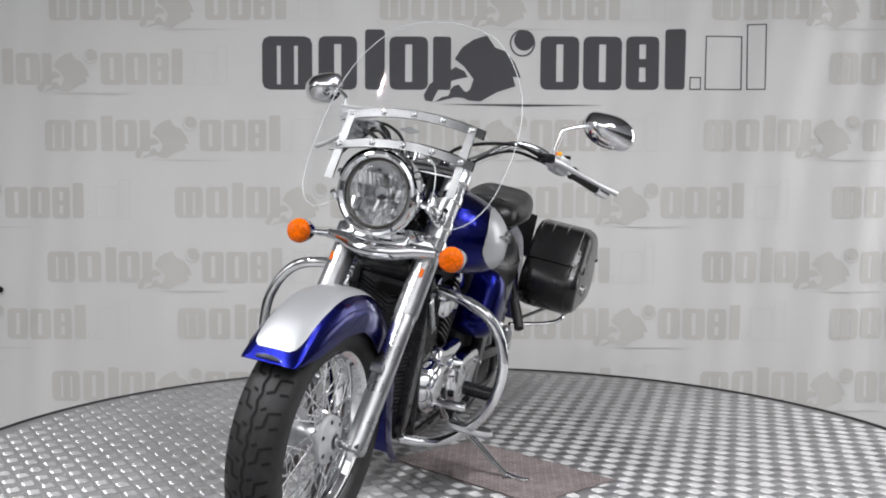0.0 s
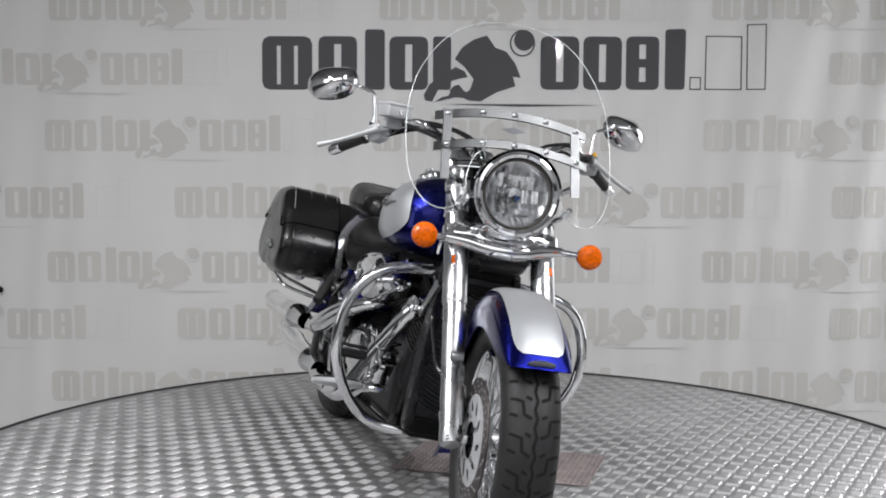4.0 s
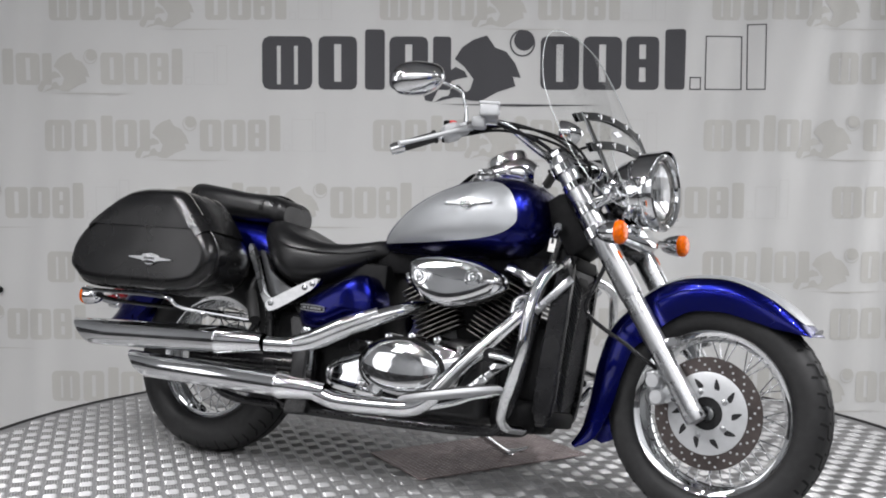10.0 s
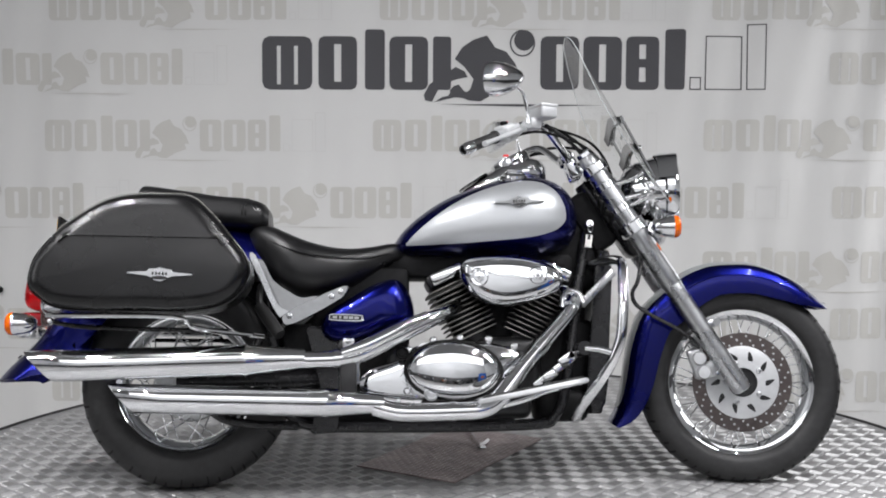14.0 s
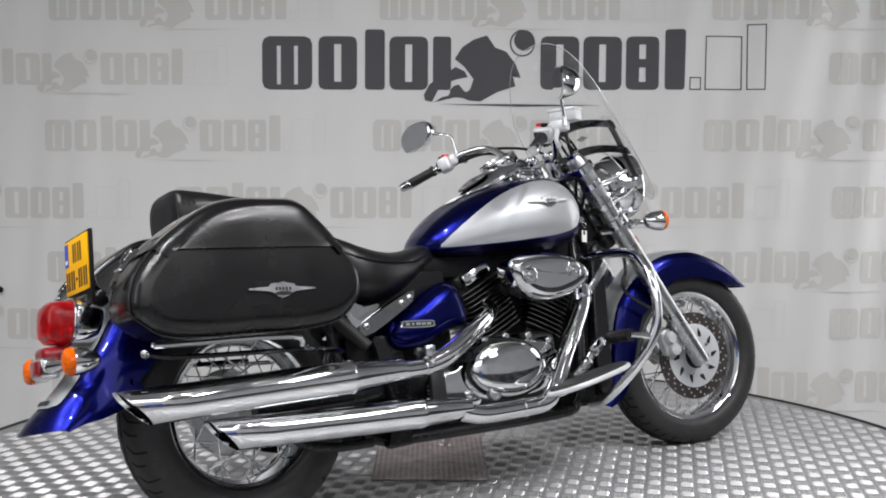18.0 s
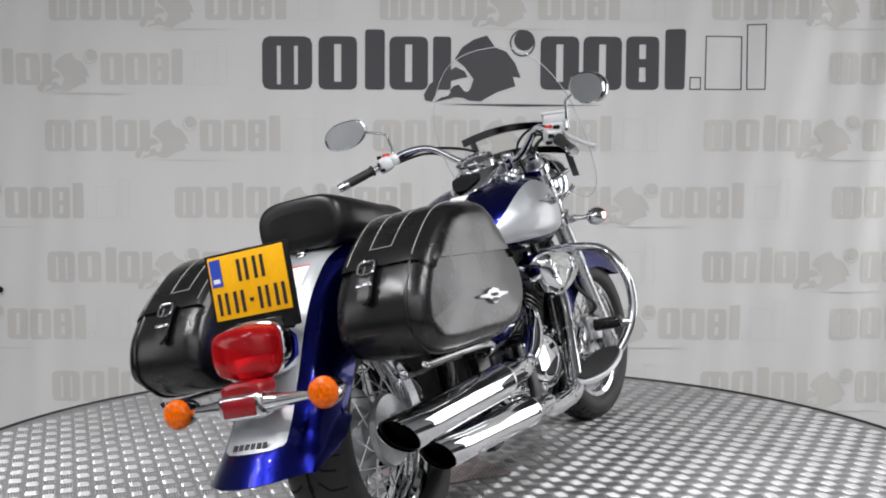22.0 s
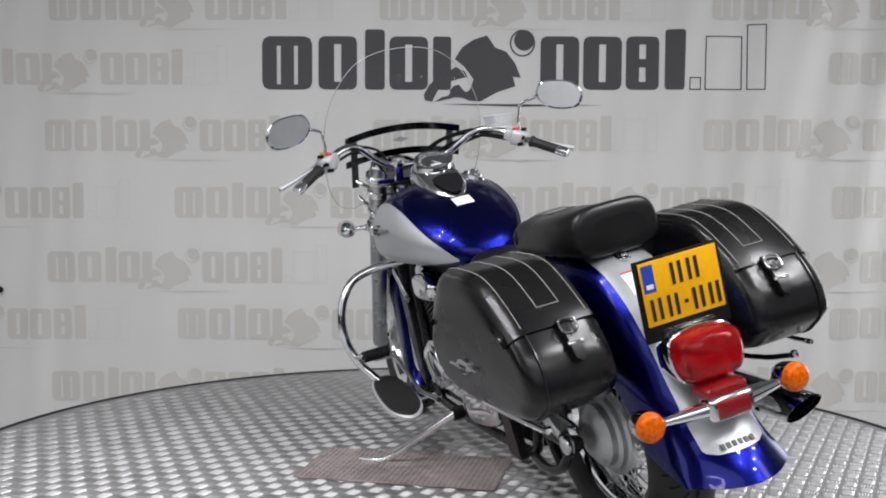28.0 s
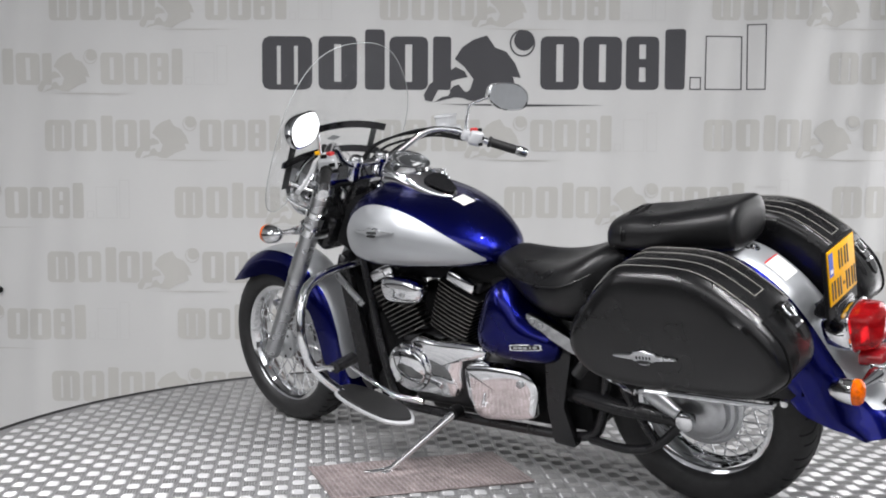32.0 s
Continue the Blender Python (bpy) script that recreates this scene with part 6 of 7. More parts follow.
for sy in (-1, 1):
    bm = bmesh.new()
    tube(bm, [(-0.568, sy * 0.248, 0.456), (-0.602, sy * 0.222, 0.502), (-0.634, sy * 0.196, 0.546)], [0.018, 0.020, 0.018], 14, 3)
    tube(bm, [(-0.630, sy * 0.200, 0.540), (-0.636, sy * 0.188, 0.575), (-0.634, sy * 0.165, 0.612)], 0.010, 8, 4)
    part("rear_peg", bm, GRIP, BIKE, "folded black passenger footpeg")
    bm = bmesh.new()
    out = rounded([(-0.668, 0.700), (-0.650, 0.704), (-0.612, 0.622), (-0.578, 0.548), (-0.545, 0.528), (-0.560, 0.502), (-0.592, 0.540), (-0.630, 0.620)], 3)
    _by = 0.0 if sy < 0 else -0.022
    slab(bm, out, [(sy * (0.180 + _by), 0.98), (sy * (0.186 + _by), 1.0), (sy * (0.196 + _by), 1.0), (sy * (0.200 + _by), 0.97)])
    br = part("seat_bracket", bm, SATIN, BIKE, "chrome side bracket below the seat")
    bm = bmesh.new()
    slab(bm, rounded([(-0.570, 0.506), (-0.557, 0.524), (-0.464, 0.572), (-0.388, 0.606), (-0.366, 0.606), (-0.376, 0.581), (-0.405, 0.559), (-0.506, 0.503), (-0.556, 0.487)], 3), [(sy * (0.182 + _by), 1.0), (sy * (0.203 + _by), 1.0), (sy * (0.207 + _by), 0.95)])
    part("bracket_bar", bm, SMOKED, br, "polished bar along the bracket's foot")
    bm = bmesh.new()
    slab(bm, rounded([(-0.650, 0.690), (-0.630, 0.690), (-0.600, 0.632), (-0.552, 0.597), (-0.510, 0.576), (-0.458, 0.580), (-0.510, 0.528), (-0.562, 0.504), (-0.592, 0.545), (-0.618, 0.610)], 3), [(sy * (0.136 + _by), 1.0), (sy * (0.150 + _by), 1.0), (sy * (0.153 + _by), 0.98)])
    part("infill_plate", bm, BRACKET, br, "dull bright plate behind the bar")
    for x, z in ((-0.543, 0.516), (-0.418, 0.574), (-0.390, 0.588)):
        bolt_at(br, x, sy * (0.206 + _by), z, sy, 0.009, 0.006)
    # blue side cover
    bm = bmesh.new()
    out = rounded([(-0.452, 0.492), (-0.425, 0.537), (-0.368, 0.572), (-0.300, 0.612), (-0.250, 0.630), (-0.212, 0.628), (-0.180, 0.585), (-0.168, 0.535), (-0.176, 0.500), (-0.242, 0.484), (-0.310, 0.452), (-0.370, 0.438), (-0.432, 0.448)], 4) if sy < 0 else \
        rounded([(-0.470, 0.500), (-0.452, 0.540), (-0.400, 0.572), (-0.345, 0.610), (-0.300, 0.668), (-0.262, 0.692), (-0.222, 0.665), (-0.185, 0.590), (-0.160, 0.515), (-0.182, 0.466), (-0.240, 0.447), (-0.340, 0.440), (-0.440, 0.448)], 4)
    slab(bm, out, [(sy * 0.08, 1.0)] + [(sy * (0.150 + 0.066 * math.sqrt(1 - q ** 3.4)), q) for q in (1.0, 0.99, 0.97, 0.94, 0.90, 0.84, 0.76, 0.66, 0.54, 0.40, 0.24, 0.08)], Matrix(), "fan")
    sc = part("side_cover", bm, BLUE, BIKE, "deep blue side cover", sharp=60)
    bm = bmesh.new()
    BDM = Matrix.Translation((-0.374, sy * 0.2115, 0.510)) @ Matrix.Rotation(radians(sy * 10), 4, "Z") @ Matrix.Rotation(radians(3), 4, "Y")
    rim = [(-0.046, 0.010), (0.046, 0.010), (0.051, 0.0), (0.046, -0.010), (-0.046, -0.010), (-0.051, 0.0)]
    slab(bm, rounded(rim, 3), [(-sy * 0.012, 1.0), (sy * 0.0025, 1.0), (sy * 0.0035, 0.95)], BDM)
    bd = part("badge", bm, CHROME, sc, "chrome oblong badge")
    bm = bmesh.new()
    slab(bm, rounded([(x * 0.90, z * 0.66) for x, z in rim], 3), [(sy * 0.003, 1.0), (sy * 0.0045, 1.0)], BDM)
    part("badge_field", bm, INK, bd, "black field of the badge")
    for k, wk in enumerate((0.013, 0.006, 0.013, 0.013, 0.013)):
        bm = bmesh.new()
        box(bm, (wk, 0.0014, 0.0075), BDM @ Matrix.Translation(((k - 2) * 0.0165, sy * 0.0052, 0)))
        part("badge_bar", bm, SATIN, bd, flat=True)
# black blocks added to fill the battery space and tank underside
for sz, at, nm in (((0.30, 0.20, 0.26), (-0.33, 0, 0.55), "battery_box"), ((0.60, 0.14, 0.08), (0.05, 0, 0.690), "tank_tunnel"), ((0.22, 0.16, 0.10), (-0.60, 0, 0.70), "seat_base"),
                   ((0.30, 0.20, 0.26), (-0.37, 0, 0.325), "pivot_housing"), ((0.10, 0.24, 0.19), (-0.52, 0, 0.405), "rear_inner_guard")):
    bm = bmesh.new()
    box(bm, sz, Matrix.Translation(at), 0.02)
    part(nm, bm, MATT, BIKE, "matt black block filling a gap so that it looks dark")

# ---------- engine ----------
bm = bmesh.new()
box(bm, (0.46, 0.22, 0.22), Matrix.Translation((-0.03, 0, 0.315)), 0.03, 3)
box(bm, (0.20, 0.20, 0.16), Matrix.Translation((0.13, 0, 0.38)), 0.03, 3)
box(bm, (0.30, 0.16, 0.06), Matrix.Translation((0.0, 0, 0.205)), 0.02, 2)
engine = part("engine", bm, ENGINE, BIKE, "black and chrome V-twin engine")


def cylinder(base, lean, fins, fin_w, parent, pitch=0.0145):
    """Finned barrel and head on the crankcase; lean in degrees forward."""
    m = Matrix.Translation(base) @ Matrix.Rotation(radians(lean), 4, "Y")
    bm = bmesh.new()
    lathe(bm, [(0.058, 0.0), (0.060, 0.01), (0.060, 0.20), (0.056, 0.22)], 32, m, True)
    cy = part("cylinder", bm, ENGINE, parent, "black finned cylinder")
    fm = None
    for k in range(fins):
        h = 0.062 + k * pitch
        w = fin_w * (0.90 + 0.12 * k / fins)
        fb = bmesh.new()
        out = rounded([(-w, -0.070), (-w, 0.070), (-w * 0.75, 0.098), (w * 0.75, 0.098), (w, 0.070), (w, -0.070), (w * 0.75, -0.098), (-w * 0.75, -0.098)], 2)
        slab(fb, out, [(-0.0018, 0.985), (-0.0010, 1.0), (0.0010, 1.0), (0.0018, 0.985)], m @ Matrix.Translation((0, 0, h)) @ Matrix.Rotation(radians(90), 4, "X"))
        fo = part("fin", fb, FIN, cy)
        fo.data.materials.append(FINEDGE)
        ax = (m.to_3x3() @ Vector((0, 0, 1))).normalized()
        for pl in fo.data.polygons:
            if abs(pl.normal.dot(ax)) < 0.3:
                pl.material_index = 1
    bm = bmesh.new()
    box(bm, (fin_w * 1.65, 0.150, 0.045), m @ Matrix.Translation((0, 0, 0.062 + fins * pitch + 0.018)), 0.014, 3)
    part("cylinder_head", bm, ENGINE, cy, "black cylinder head")
    for sy in (-1, 1):
        bm = bmesh.new()
        box(bm, (fin_w * 1.35, 0.030, 0.040), m @ Matrix.Translation((0, sy * 0.084, 0.062 + fins * pitch + 0.020)), 0.010, 2)
        part("head_cover", bm, CHROME, cy, "chrome head cover")
    return cy


cylinder((0.052, 0, 0.415), -25, 12, 0.084, engine, 0.0155)
cylinder((0.158, 0, 0.405), 25, 13, 0.082, engine, 0.0160)

# oval air cleaner cover on the right
bm = bmesh.new()
ov = rounded([(-0.030, 0.642), (-0.014, 0.684), (0.076, 0.698), (0.172, 0.692), (0.245, 0.669), (0.283, 0.634), (0.270, 0.594), (0.200, 0.560), (0.115, 0.543), (0.044, 0.556), (-0.006, 0.592)], 5)
inset_slab(bm, ov, [(-0.150, 0.012), (-0.175, 0.002), (-0.222, 0.0), (-0.236, 0.004), (-0.247, 0.013), (-0.253, 0.019), (-0.2555, 0.026), (-0.2585, 0.044)])
air = part("air_cleaner", bm, CHROME, engine, "polished chrome oval air cleaner cover", sharp=60)
for x, z in ((0.024, 0.627), (0.202, 0.633)):
    bm = bmesh.new()
    lathe(bm, [(0.029, -0.006), (0.0285, 0.002), (0.026, 0.003), (0.0235, 0.0), (0.016, -0.001), (0.0145, 0.004), (0.0105, 0.0045), (0.009, 0.0005), (0.0, 0.0005)], 28, ybase(x, -0.2572, z, -1))
    part("cover_disc", bm, CHROME, air, "round recessed chrome disc")
    bolt_at(air, x, -0.2575, z, -1, 0.0065, 0.004, 6, SATIN)
bm = bmesh.new()
tube(bm, [(0.02, -0.05, 0.60), (0.09, -0.12, 0.62), (0.12, -0.16, 0.62)], 0.03, 12, 3)
part("intake", bm, MATT, engine, "black intake")
# small chrome cover on the left
bm = bmesh.new()
out = rounded([(0.262, 0.600), (0.264, 0.642), (0.238, 0.666), (0.150, 0.668), (0.092, 0.650), (0.080, 0.616), (0.110, 0.578), (0.200, 0.570), (0.245, 0.578)], 4)
inset_slab(bm, out, [(0.085, 0.004), (0.105, 0.0), (0.125, 0.004), (0.135, 0.014), (0.138, 0.025)])
lc = part("left_cover", bm, CHROME, engine, "small chrome cover")
for x in (0.160,):
    bolt_at(lc, x, 0.137, 0.610, 1, 0.010, 0.006, 12)

# right engine cover: large dome with a wing toward the front
bm = bmesh.new()
out = rounded([(-0.200, 0.345), (-0.185, 0.392), (-0.146, 0.425), (-0.079, 0.440), (0.020, 0.440), (0.100, 0.430), (0.150, 0.413), (0.165, 0.378), (0.150, 0.325), (0.120, 0.283), (0.050, 0.262), (-0.060, 0.258), (-0.143, 0.268), (-0.188, 0.300)], 4)
inset_slab(bm, out, [(-0.100, 0.0), (-0.150, 0.0), (-0.168, 0.004), (-0.176, 0.012)])
rc = part("right_cover", bm, CHROME, engine, "chrome right engine cover", sharp=50)
bm = bmesh.new()
DM = ybase(-0.049, -0.174, 0.352, -1) @ Matrix.Rotation(radians(-3), 4, "Z")
lathe(bm, [(0.112, 0.0), (0.112, 0.012), (0.109, 0.020), (0.100, 0.027), (0.082, 0.034), (0.055, 0.039), (0.028, 0.0415), (0.0, 0.042)], 56, DM @ Matrix.Diagonal((1.27, 0.775, 1, 1)))
part("dome", bm, CHROME, rc, "domed polished clutch cover")
bm = bmesh.new()
lathe(bm, [(0.1195, 0.0), (0.1195, 0.006), (0.1115, 0.0075), (0.1115, 0.0)], 56, DM @ Matrix.Diagonal((1.27, 0.785, 1, 1)))
part("gasket_ring", bm, GROOVE, rc, "black ring round the clutch cover")
for x, z in ((-0.186, 0.415), (-0.110, 0.444), (-0.028, 0.450), (0.060, 0.446), (0.140, 0.425), (0.166, 0.375), (0.130, 0.290), (-0.190, 0.290)):
    bm = bmesh.new()
    lathe(bm, [(0.012, -0.07), (0.012, 0.006), (0.010, 0.008), (0.007, 0.009), (0.007, 0.014), (0.0, 0.0145)], 12, ybase(x, -0.160, z, -1))
    part("cover_bolt", bm, CHROME, rc, "chrome cover bolt")
bm = bmesh.new()
lathe(bm, [(0.022, -0.004), (0.022, 0.016), (0.016, 0.018), (0.014, 0.012), (0.0, 0.012)], 20, ybase(-0.118, -0.184, 0.282, -1))
part("oil_cap", bm, SATIN, rc, "round oil cap")

# left engine covers
bm = bmesh.new()
lathe(bm, [(0.086, -0.06), (0.086, 0.0), (0.080, 0.010), (0.072, 0.012), (0.070, 0.020), (0.066, 0.024), (0.030, 0.028), (0.0, 0.029)], 40, ybase(0.180, 0.125, 0.345, 1) @ Matrix.Diagonal((1.08, 1.04, 1, 1)))
lcov = part("left_round_cover", bm, CHROME, engine, "round chrome alternator cover")
bm = bmesh.new()
out = rounded([(0.165, 0.445), (0.06, 0.450), (-0.06, 0.452), (-0.135, 0.450), (-0.148, 0.420), (-0.120, 0.396), (-0.050, 0.385), (-0.03, 0.29), (0.02, 0.245), (0.12, 0.250), (0.20, 0.262)], 3)
inset_slab(bm, out, [(0.08, 0.0), (0.115, 0.0), (0.124, 0.006), (0.128, 0.016)])
part("left_case", bm, CHROME, engine, "chrome left crankcase cover")
bm = bmesh.new()
out = rounded([(-0.076, 0.372), (-0.108, 0.396), (-0.220, 0.403), (-0.318, 0.396), (-0.362, 0.350), (-0.352, 0.280), (-0.322, 0.236), (-0.200, 0.214), (-0.120, 0.214), (-0.082, 0.262)], 4)
inset_slab(bm, out, [(0.08, 0.0), (0.142, 0.0), (0.155, 0.005), (0.160, 0.014), (0.161, 0.03)])
lr = part("left_rear_cover", bm, CHROME, engine, "chrome rear engine cover")
bolt_at(lr, -0.300, 0.163, 0.358, 1, 0.012, 0.006, 16)
for i in range(6):
    a = 2 * math.pi * i / 6 + 0.3
    bolt_at(lcov, 0.180 + 0.084 * math.cos(a), 0.131, 0.345 + 0.081 * math.sin(a), 1, 0.006, 0.007, 8)

# ---------- exhaust ----------
def muffler(y, z0, x_end, x_head, z_head, r, nm):
    """A slash-cut muffler: open at the back, its top longer than its bottom."""
    bm = bmesh.new()
    n = 36
    d = Vector((x_head - x_end, 0, z_head - z0)).normalized()
    up = Vector((-d.z, 0, d.x))
    side = Vector((0, 1, 0))
    L = (Vector((x_head, y, z_head)) - Vector((x_end, y, z0))).length
    o = Vector((x_end, y, z0))
    rings = []
    for s, rr, cut in ((0.06, r * 0.93, 1), (0.0, r * 0.975, 1), (-0.001, r * 0.99, 1), (0.0, r, 1), (0.12, r, 0.3), (L * 0.5, r, 0), (L - 0.010, r, 0), (L - 0.004, r * 1.045, 0), (L + 0.004, r * 1.045, 0), (L + 0.008, r * 0.99, 0), (L + 0.17, r * 0.64, 0)):
        ring = []
        for k in range(n):
            a = 2 * math.pi * k / n
            sl = -cut * 0.042 * math.sin(a)
            ring.append(o + d * (s + sl) + (up * math.sin(a) + side * math.cos(a)) * rr)
        rings.append(ring)
    skin(bm, rings, True, False)
    ob = part(nm, bm, CHROME, BIKE, "long chrome slash-cut exhaust silencer")
    bm = bmesh.new()
    ring = [o + d * (0.012 - 0.042 * math.sin(a)) + (up * math.sin(a) + side * math.cos(a)) * r * 0.962 for a in (2 * math.pi * k / n for k in range(n))]
    lo = [o + d * (0.30) + (up * math.sin(a) + side * math.cos(a)) * r * 0.86 for a in (2 * math.pi * k / n for k in range(n))]
    skin(bm, [ring, lo], True, False)
    bm.faces.new([v for v in bm.verts][n:])
    part("bore", bm, MATT, ob, "sooty black bore")
    return ob


mu = muffler(-0.288, 0.366, -1.248, -0.66, 0.380, 0.0455, "upper_silencer")
ml = muffler(-0.252, 0.274, -1.020, -0.43, 0.258, 0.0425, "lower_silencer")
bm = bmesh.new()
tube(bm, [(-0.50, -0.275, 0.380), (-0.40, -0.262, 0.384), (-0.33, -0.252, 0.400), (-0.24, -0.235, 0.445), (-0.13, -0.200, 0.500), (-0.06, -0.150, 0.535), (-0.03, -0.09, 0.56)], [0.027, 0.025, 0.026, 0.026, 0.025, 0.022, 0.020], 20, 6)
hu = part("upper_pipe", bm, CHROME, BIKE, "chrome rear exhaust header")
for a, b, r in (((-0.408, -0.263, 0.3835), (-0.392, -0.261, 0.3845), 0.0285), ((-0.150, -0.207, 0.491), (-0.138, -0.203, 0.497), 0.0275)):
    bm = bmesh.new()
    bar(bm, a, b, r, 24)
    part("pipe_clamp", bm, CHROME, hu, "chrome pipe clamp")
bm = bmesh.new()
tube(bm, [(-0.385, -0.278, 0.398), (-0.31, -0.268, 0.424), (-0.22, -0.246, 0.470), (-0.13, -0.214, 0.514)], [0.016, 0.021, 0.021, 0.016], 14, 5)
part("heat_shield", bm, CHROME, hu, "chrome heat shield")
bm = bmesh.new()
tube(bm, [(-0.29, -0.251, 0.246), (-0.21, -0.250, 0.228), (-0.05, -0.245, 0.229), (0.035, -0.238, 0.236), (0.088, -0.226, 0.272), (0.160, -0.205, 0.360), (0.235, -0.182, 0.445), (0.310, -0.155, 0.530), (0.334, -0.130, 0.575), (0.300, -0.08, 0.61)], [0.029, 0.028, 0.027, 0.027, 0.027, 0.026, 0.025, 0.024, 0.023, 0.020], 20, 6)
hl = part("lower_pipe", bm, CHROME, BIKE, "chrome front exhaust header")
for a, b, r in (((-0.065, -0.2455, 0.2288), (-0.050, -0.245, 0.229), 0.0295), ((0.205, -0.1915, 0.411), (0.225, -0.185, 0.434), 0.0285), ((0.318, -0.148, 0.545), (0.328, -0.138, 0.562), 0.031)):
    bm = bmesh.new()
    bar(bm, a, b, r, 24)
    part("pipe_collar", bm, CHROME, hl, "chrome pipe collar")
bm = bmesh.new()
tube(bm, [(0.292, -0.150, 0.545), (0.296, -0.146, 0.580), (0.318, -0.140, 0.598), (0.345, -0.138, 0.590), (0.360, -0.140, 0.560)], [0.012, 0.010, 0.009, 0.010, 0.012], 10, 4)
part("exhaust_flange", bm, CHROME, hl, "chrome exhaust flange")
bm = bmesh.new()
box(bm, (0.050, 0.020, 0.100), Matrix.Translation((-0.365, -0.262, 0.322)), 0.006)
for x, z in ((-0.38, 0.425),):
    lathe(bm, [(0.018, 0.0), (0.018, 0.012), (0.010, 0.016), (0.0, 0.016)], 6, ybase(x, -0.205, z, -1))
part("exhaust_bracket", bm, ENGINE, BIKE, "dark exhaust bracket")

# ---------- radiator ----------
RM = Matrix.Translation((0.418, 0, 0.482)) @ Matrix.Rotation(radians(5), 4, "Y")
bm = bmesh.new()
box(bm, (0.032, 0.200, 0.430), RM, 0.006)
rad = part("radiator", bm, RADIATOR, BIKE, "black finned radiator")
bm = bmesh.new()
for i in range(30):
    for q in (-1, 1):
        box(bm, (0.007, 0.100, 0.0020), RM @ Matrix.Translation((0.0185, q * 0.046, -0.190 + i * 0.0128)) @ Matrix.Rotation(radians(q * 24), 4, "X") @ Matrix.Rotation(radians(35), 4, "Y"))
tagged(part("cooling_fin", bm, RADFIN, rad, "thin cooling fins", flat=True), kind="stuff")
for sy in (-1, 1):
    bm = bmesh.new()
    out = rounded([(-0.028, -0.225), (-0.030, 0.10), (-0.022, 0.225), (0.020, 0.225), (0.028, 0.0), (0.028, -0.225)], 3)
    slab(bm, out, [(sy * 0.098, 1.0), (sy * 0.112, 1.02), (sy * 0.120, 0.98), (sy * 0.123, 0.85)], RM)
    part("radiator_cover", bm, BLACK, rad, "black radiator side cover")
for dz, sz in ((-0.238, (0.05, 0.21, 0.05)), (0.234, (0.04, 0.19, 0.04))):
    bm = bmesh.new()
    box(bm, sz, RM @ Matrix.Translation((0.0, 0, dz)), 0.01)
    part("header_tank", bm, MATT, rad, "black header tank")

# ---------- engine guards ----------
for sy in (-1, 1):
    bm = bmesh.new()
    pts = [(0.395, 0.050, 0.690), (0.430, 0.15, 0.690), (0.448, 0.23, 0.682), (0.452, 0.292, 0.660), (0.442, 0.338, 0.612), (0.435, 0.365, 0.547), (0.430, 0.371, 0.492), (0.424, 0.366, 0.436), (0.404, 0.347, 0.376), (0.377, 0.316, 0.322), (0.347, 0.277, 0.274), (0.324, 0.231, 0.234), (0.322, 0.180, 0.211), (0.338, 0.10, 0.206)]
    tube(bm, [(x, sy * y, z) for x, y, z in pts], 0.0158, 16, 6)
    eg = part("engine_guard", bm, CHROME, BIKE, "chrome tubular engine guard")
    bm = bmesh.new()
    box(bm, (0.026, 0.010, 0.150), Matrix.Translation((0.408, sy * 0.128, 0.608)) @ Matrix.Rotation(radians(45), 4, "Y"), 0.004)
    part("guard_bracket", bm, SATIN, eg, "bright flat bracket")
    bolt_at(eg, 0.364, sy * 0.133, 0.564, sy, 0.008, 0.004, 12)
    # floorboard
    bm = bmesh.new()
    out = rounded([(0.400, 0.0), (0.372, 0.046), (0.26, 0.066), (0.13, 0.056), (0.066, 0.0), (0.13, -0.056), (0.26, -0.062), (0.372, -0.042)], 4)
    FM = Matrix.Translation((-0.050 if sy < 0 else 0.0, sy * 0.285, 0.240 if sy < 0 else 0.201)) @ Matrix.Rotation(radians(-11 if sy < 0 else -14), 4, "Y") @ Matrix.Rotation(radians(90), 4, "X")
    slab(bm, out, [(-0.006, 0.94), (-0.002, 1.0), (0.006, 1.0), (0.010, 0.96)], FM)
    fb = part("floorboard", bm, CARRIER, BIKE, "pale alloy floorboard with a black rubber pad")
    bm = bmesh.new()
    slab(bm, out, [(0.0095, 0.93), (0.0155, 0.91), (0.0165, 0.88)], FM)
    part("rubber_pad", bm, GRIP, fb, "black rubber pad")
    # highway peg on the guard
    bm = bmesh.new()
    bar(bm, (0.322, sy * 0.348, 0.408), (0.322, sy * 0.252, 0.408), 0.021, 18)
    pg = part("highway_peg", bm, BLACK, BIKE, "black rubber highway peg")
    bm = bmesh.new()
    bar(bm, (0.322, sy * 0.345, 0.408), (0.365, sy * 0.350, 0.404), 0.009, 10)
    bar(bm, (0.365, sy * 0.345, 0.404), (0.410, sy * 0.353, 0.392), 0.010, 10)
    part("peg_arm", bm, CHROME, pg)
# ignition key with its tag
bm = bmesh.new()
lathe(bm, [(0.014, -0.05), (0.014, 0.0), (0.011, 0.004), (0.0, 0.004)], 18, ybase(0.394, -0.108, 0.817, -1))
lock = part("key_lock", bm, CHROME, BIKE, "chrome ignition lock with a paper tag")
bm = bmesh.new()
tube(bm, [(0.394, -0.116, 0.815), (0.400, -0.122, 0.800), (0.392, -0.124, 0.785), (0.386, -0.121, 0.800), (0.394, -0.116, 0.815)], 0.0016, 6, 3)
part("key_ring", bm, CHROME, lock)
bm = bmesh.new()
box(bm, (0.021, 0.0016, 0.040), Matrix.Translation((0.386, -0.124, 0.758)) @ Matrix.Rotation(radians(8), 4, "Y"), 0.0006)
part("paper_tag", bm, CREAM, lock, "small white paper tag")
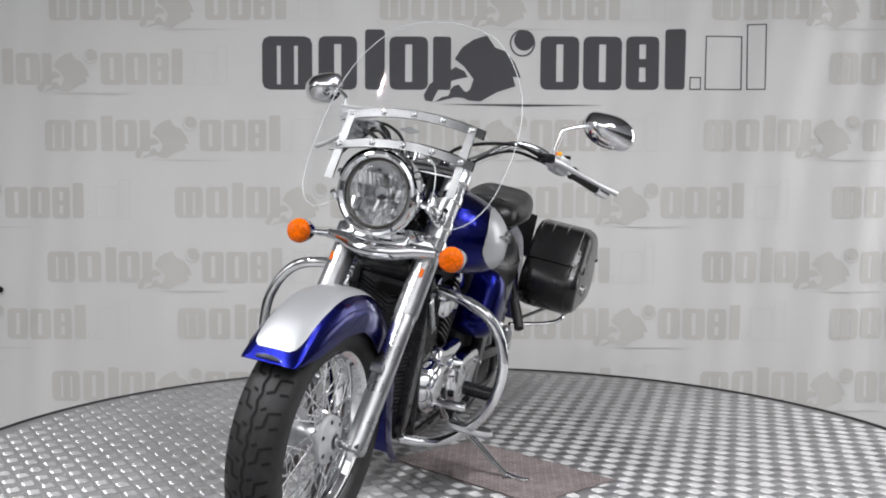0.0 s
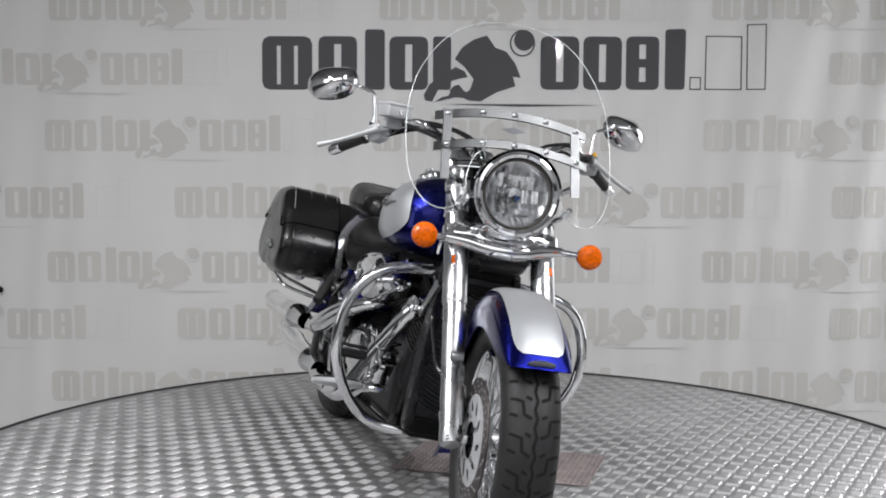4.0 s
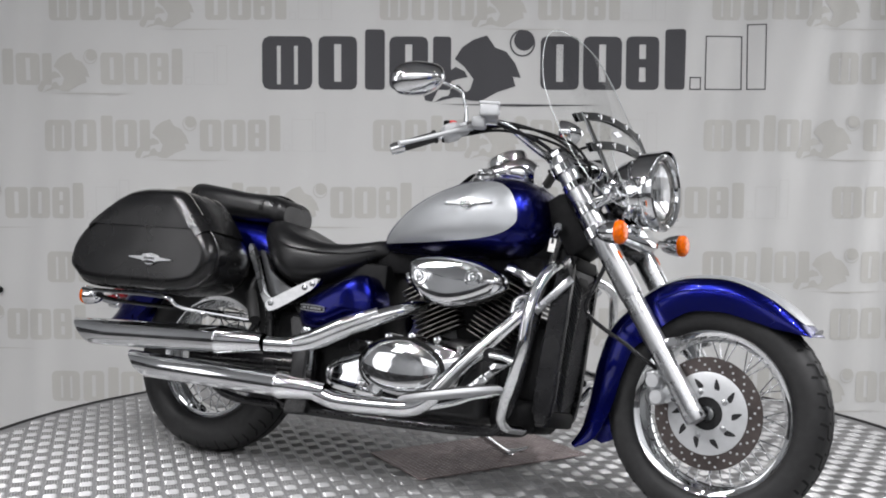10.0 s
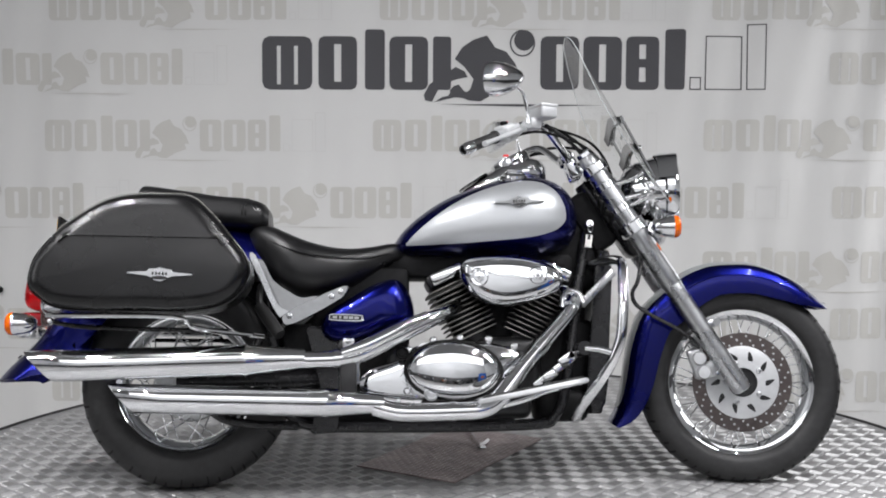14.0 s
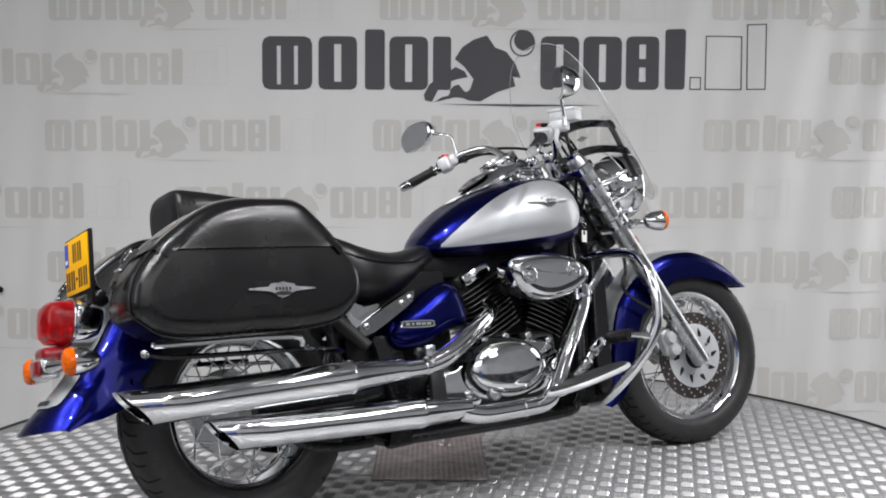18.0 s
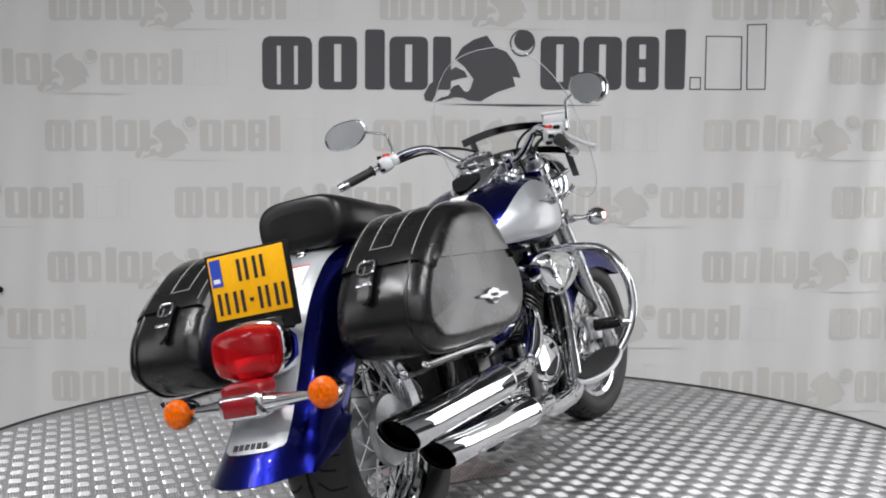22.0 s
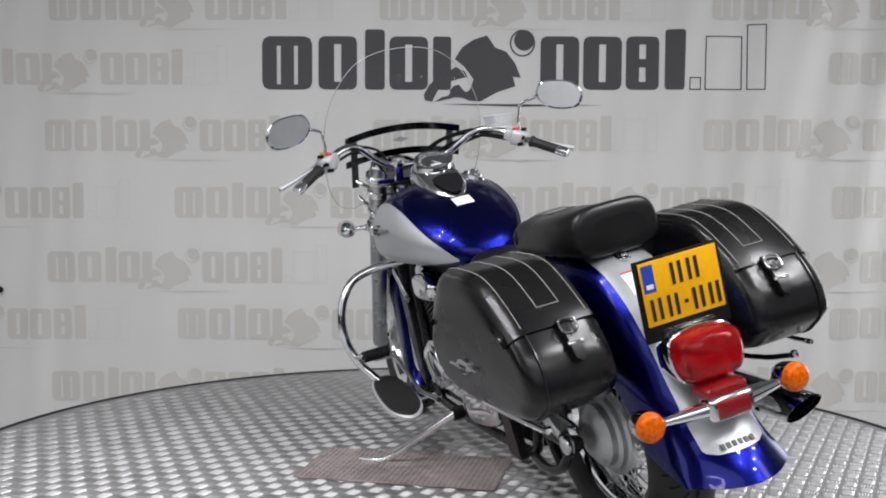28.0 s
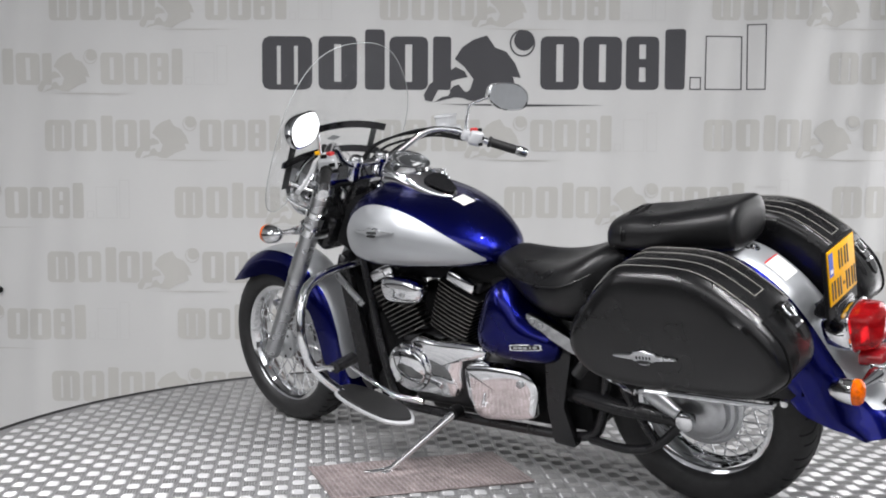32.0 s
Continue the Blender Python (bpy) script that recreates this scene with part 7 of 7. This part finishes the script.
bm = bmesh.new()
box(bm, (0.009, 0.0006, 0.014), Matrix.Translation((0.387, -0.1251, 0.770)) @ Matrix.Rotation(radians(8), 4, "Y"))
part("tag_print", bm, INK, lock, "dark print", flat=True)
# black blocks added under the tank's front so that the gaps there look dark
for sz, at, rt in (((0.15, 0.13, 0.26), (0.350, 0, 0.735), -20), ((0.10, 0.17, 0.24), (0.345, 0, 0.40), 12), ((0.16, 0.20, 0.10), (0.30, 0, 0.245), 0), ((0.20, 0.12, 0.30), (0.250, 0, 0.40), 0), ((0.12, 0.10, 0.20), (0.105, 0, 0.52), 0)):
    bm = bmesh.new()
    box(bm, sz, Matrix.Translation(at) @ Matrix.Rotation(radians(rt), 4, "Y"), 0.03, 3)
    part("gap_filler", bm, MATT, BIKE, "matt black block filling a gap so that it looks dark")
# pedals
bm = bmesh.new()
tube(bm, [(0.05, -0.200, 0.235), (0.16, -0.215, 0.262), (0.22, -0.215, 0.285), (0.28, -0.205, 0.300)], [0.010, 0.009, 0.008, 0.008], 10, 5)
box(bm, (0.07, 0.05, 0.016), Matrix.Translation((0.300, -0.200, 0.306)) @ Matrix.Rotation(radians(-10), 4, "Y"), 0.005)
part("brake_pedal", bm, CHROME, BIKE, "chrome brake pedal")
bm = bmesh.new()
_st = Matrix.Translation((0.262, -0.208, 0.353)) @ Matrix.Rotation(radians(-38), 4, "Y")
box(bm, (0.175, 0.012, 0.026), _st, 0.004)
box(bm, (0.060, 0.026, 0.034), _st @ Matrix.Translation((0.045, 0, 0.004)), 0.005)
box(bm, (0.045, 0.024, 0.030), _st @ Matrix.Translation((-0.030, 0, -0.002)), 0.005)
bar(bm, (0.205, -0.225, 0.300), (0.205, -0.180, 0.300), 0.014, 14)
part("stepped_bracket", bm, CHROME, BIKE, "stepped chrome bracket")
bm = bmesh.new()
lathe(bm, [(0.020, -0.06), (0.020, 0.004), (0.017, 0.007), (0.014, 0.002), (0.009, 0.002), (0.009, 0.005), (0.0, 0.005)], 20, ybase(-0.205, -0.205, 0.404, -1))
part("rubber_mount", bm, MATT, BIKE, "black rubber mount")
bm = bmesh.new()
box(bm, (0.040, 0.012, 0.110), Matrix.Translation((-0.352, -0.243, 0.366)), 0.005)
box(bm, (0.034, 0.014, 0.030), Matrix.Translation((-0.366, -0.246, 0.430)), 0.005)
hb = part("silencer_hanger", bm, SATIN, BIKE, "bright silencer hanger plate")
for x, y, z in ((-0.366, -0.253, 0.436), (-0.352, -0.249, 0.325),):
    bolt_at(hb, x, y, z, -1, 0.010, 0.006, 8)
bm = bmesh.new()
out = rounded([(-0.335, 0.330), (-0.300, 0.362), (-0.225, 0.384), (-0.170, 0.424), (-0.140, 0.410), (-0.138, 0.262), (-0.205, 0.250), (-0.300, 0.262), (-0.332, 0.290)], 4)
inset_slab(bm, out, [(-0.090, 0.0), (-0.142, 0.0), (-0.154, 0.005), (-0.160, 0.016), (-0.162, 0.032)])
rear_case = part("rear_case", bm, CHROME, engine, "polished rear engine case")
for x, z in ((-0.318, 0.322), (-0.285, 0.350), (-0.300, 0.276), (-0.215, 0.262)):
    bolt_at(rear_case, x, -0.152, z, -1, 0.008, 0.008, 10, CHROME)
bm = bmesh.new()
tube(bm, [(0.10, 0.175, 0.245), (0.20, 0.200, 0.265), (0.30, 0.205, 0.310), (0.405, 0.210, 0.365)], [0.011, 0.009, 0.008, 0.008], 10, 5)
bar(bm, (0.408, 0.200, 0.366), (0.412, 0.285, 0.371), 0.013, 12)
part("shift_pedal", bm, CHROME, BIKE, "chrome shift pedal")

# ---------- side stand ----------
bm = bmesh.new()
tube(bm, [(-0.02, 0.165, 0.220), (-0.008, 0.20, 0.205), (0.030, 0.290, 0.163), (0.070, 0.385, 0.118), (0.083, 0.418, 0.1075)], [0.016, 0.014, 0.0115, 0.010, 0.010], 12, 5)
tube(bm, [(0.078, 0.405, 0.111), (0.096, 0.440, 0.1125), (0.110, 0.466, 0.118), (0.122, 0.490, 0.127)], [0.0085, 0.0085, 0.008, 0.006], 10, 4)
box(bm, (0.034, 0.044, 0.004), Matrix.Translation((0.088, 0.424, 0.1055)) @ Matrix.Rotation(radians(12.9), 4, "X"), 0.001)
part("side_stand", bm, CHROME, BIKE, "chrome side stand on the floor plate")
bm = bmesh.new()
lathe(bm, [(0.022, -0.02), (0.024, 0.0), (0.022, 0.02)], 16, ybase(-0.02, 0.160, 0.220, 1), True)
part("stand_pivot", bm, MATT, BIKE, "black stand pivot")


def motions():
    """The table turns evenly; the motorcycle and the loose plate ride on it."""
    rows = [(float(t), Matrix.Rotation(radians(TURN_START + TURN_SPEED * t), 4, "Z")) for t in range(33)]
    walk(TABLE, rows)
    walk(BIKE, [(t, m @ BIKE_ON_TABLE) for t, m in rows])
    walk(STAND_PLATE, [(t, m @ PLATE_ON_TABLE) for t, m in rows])


motions()
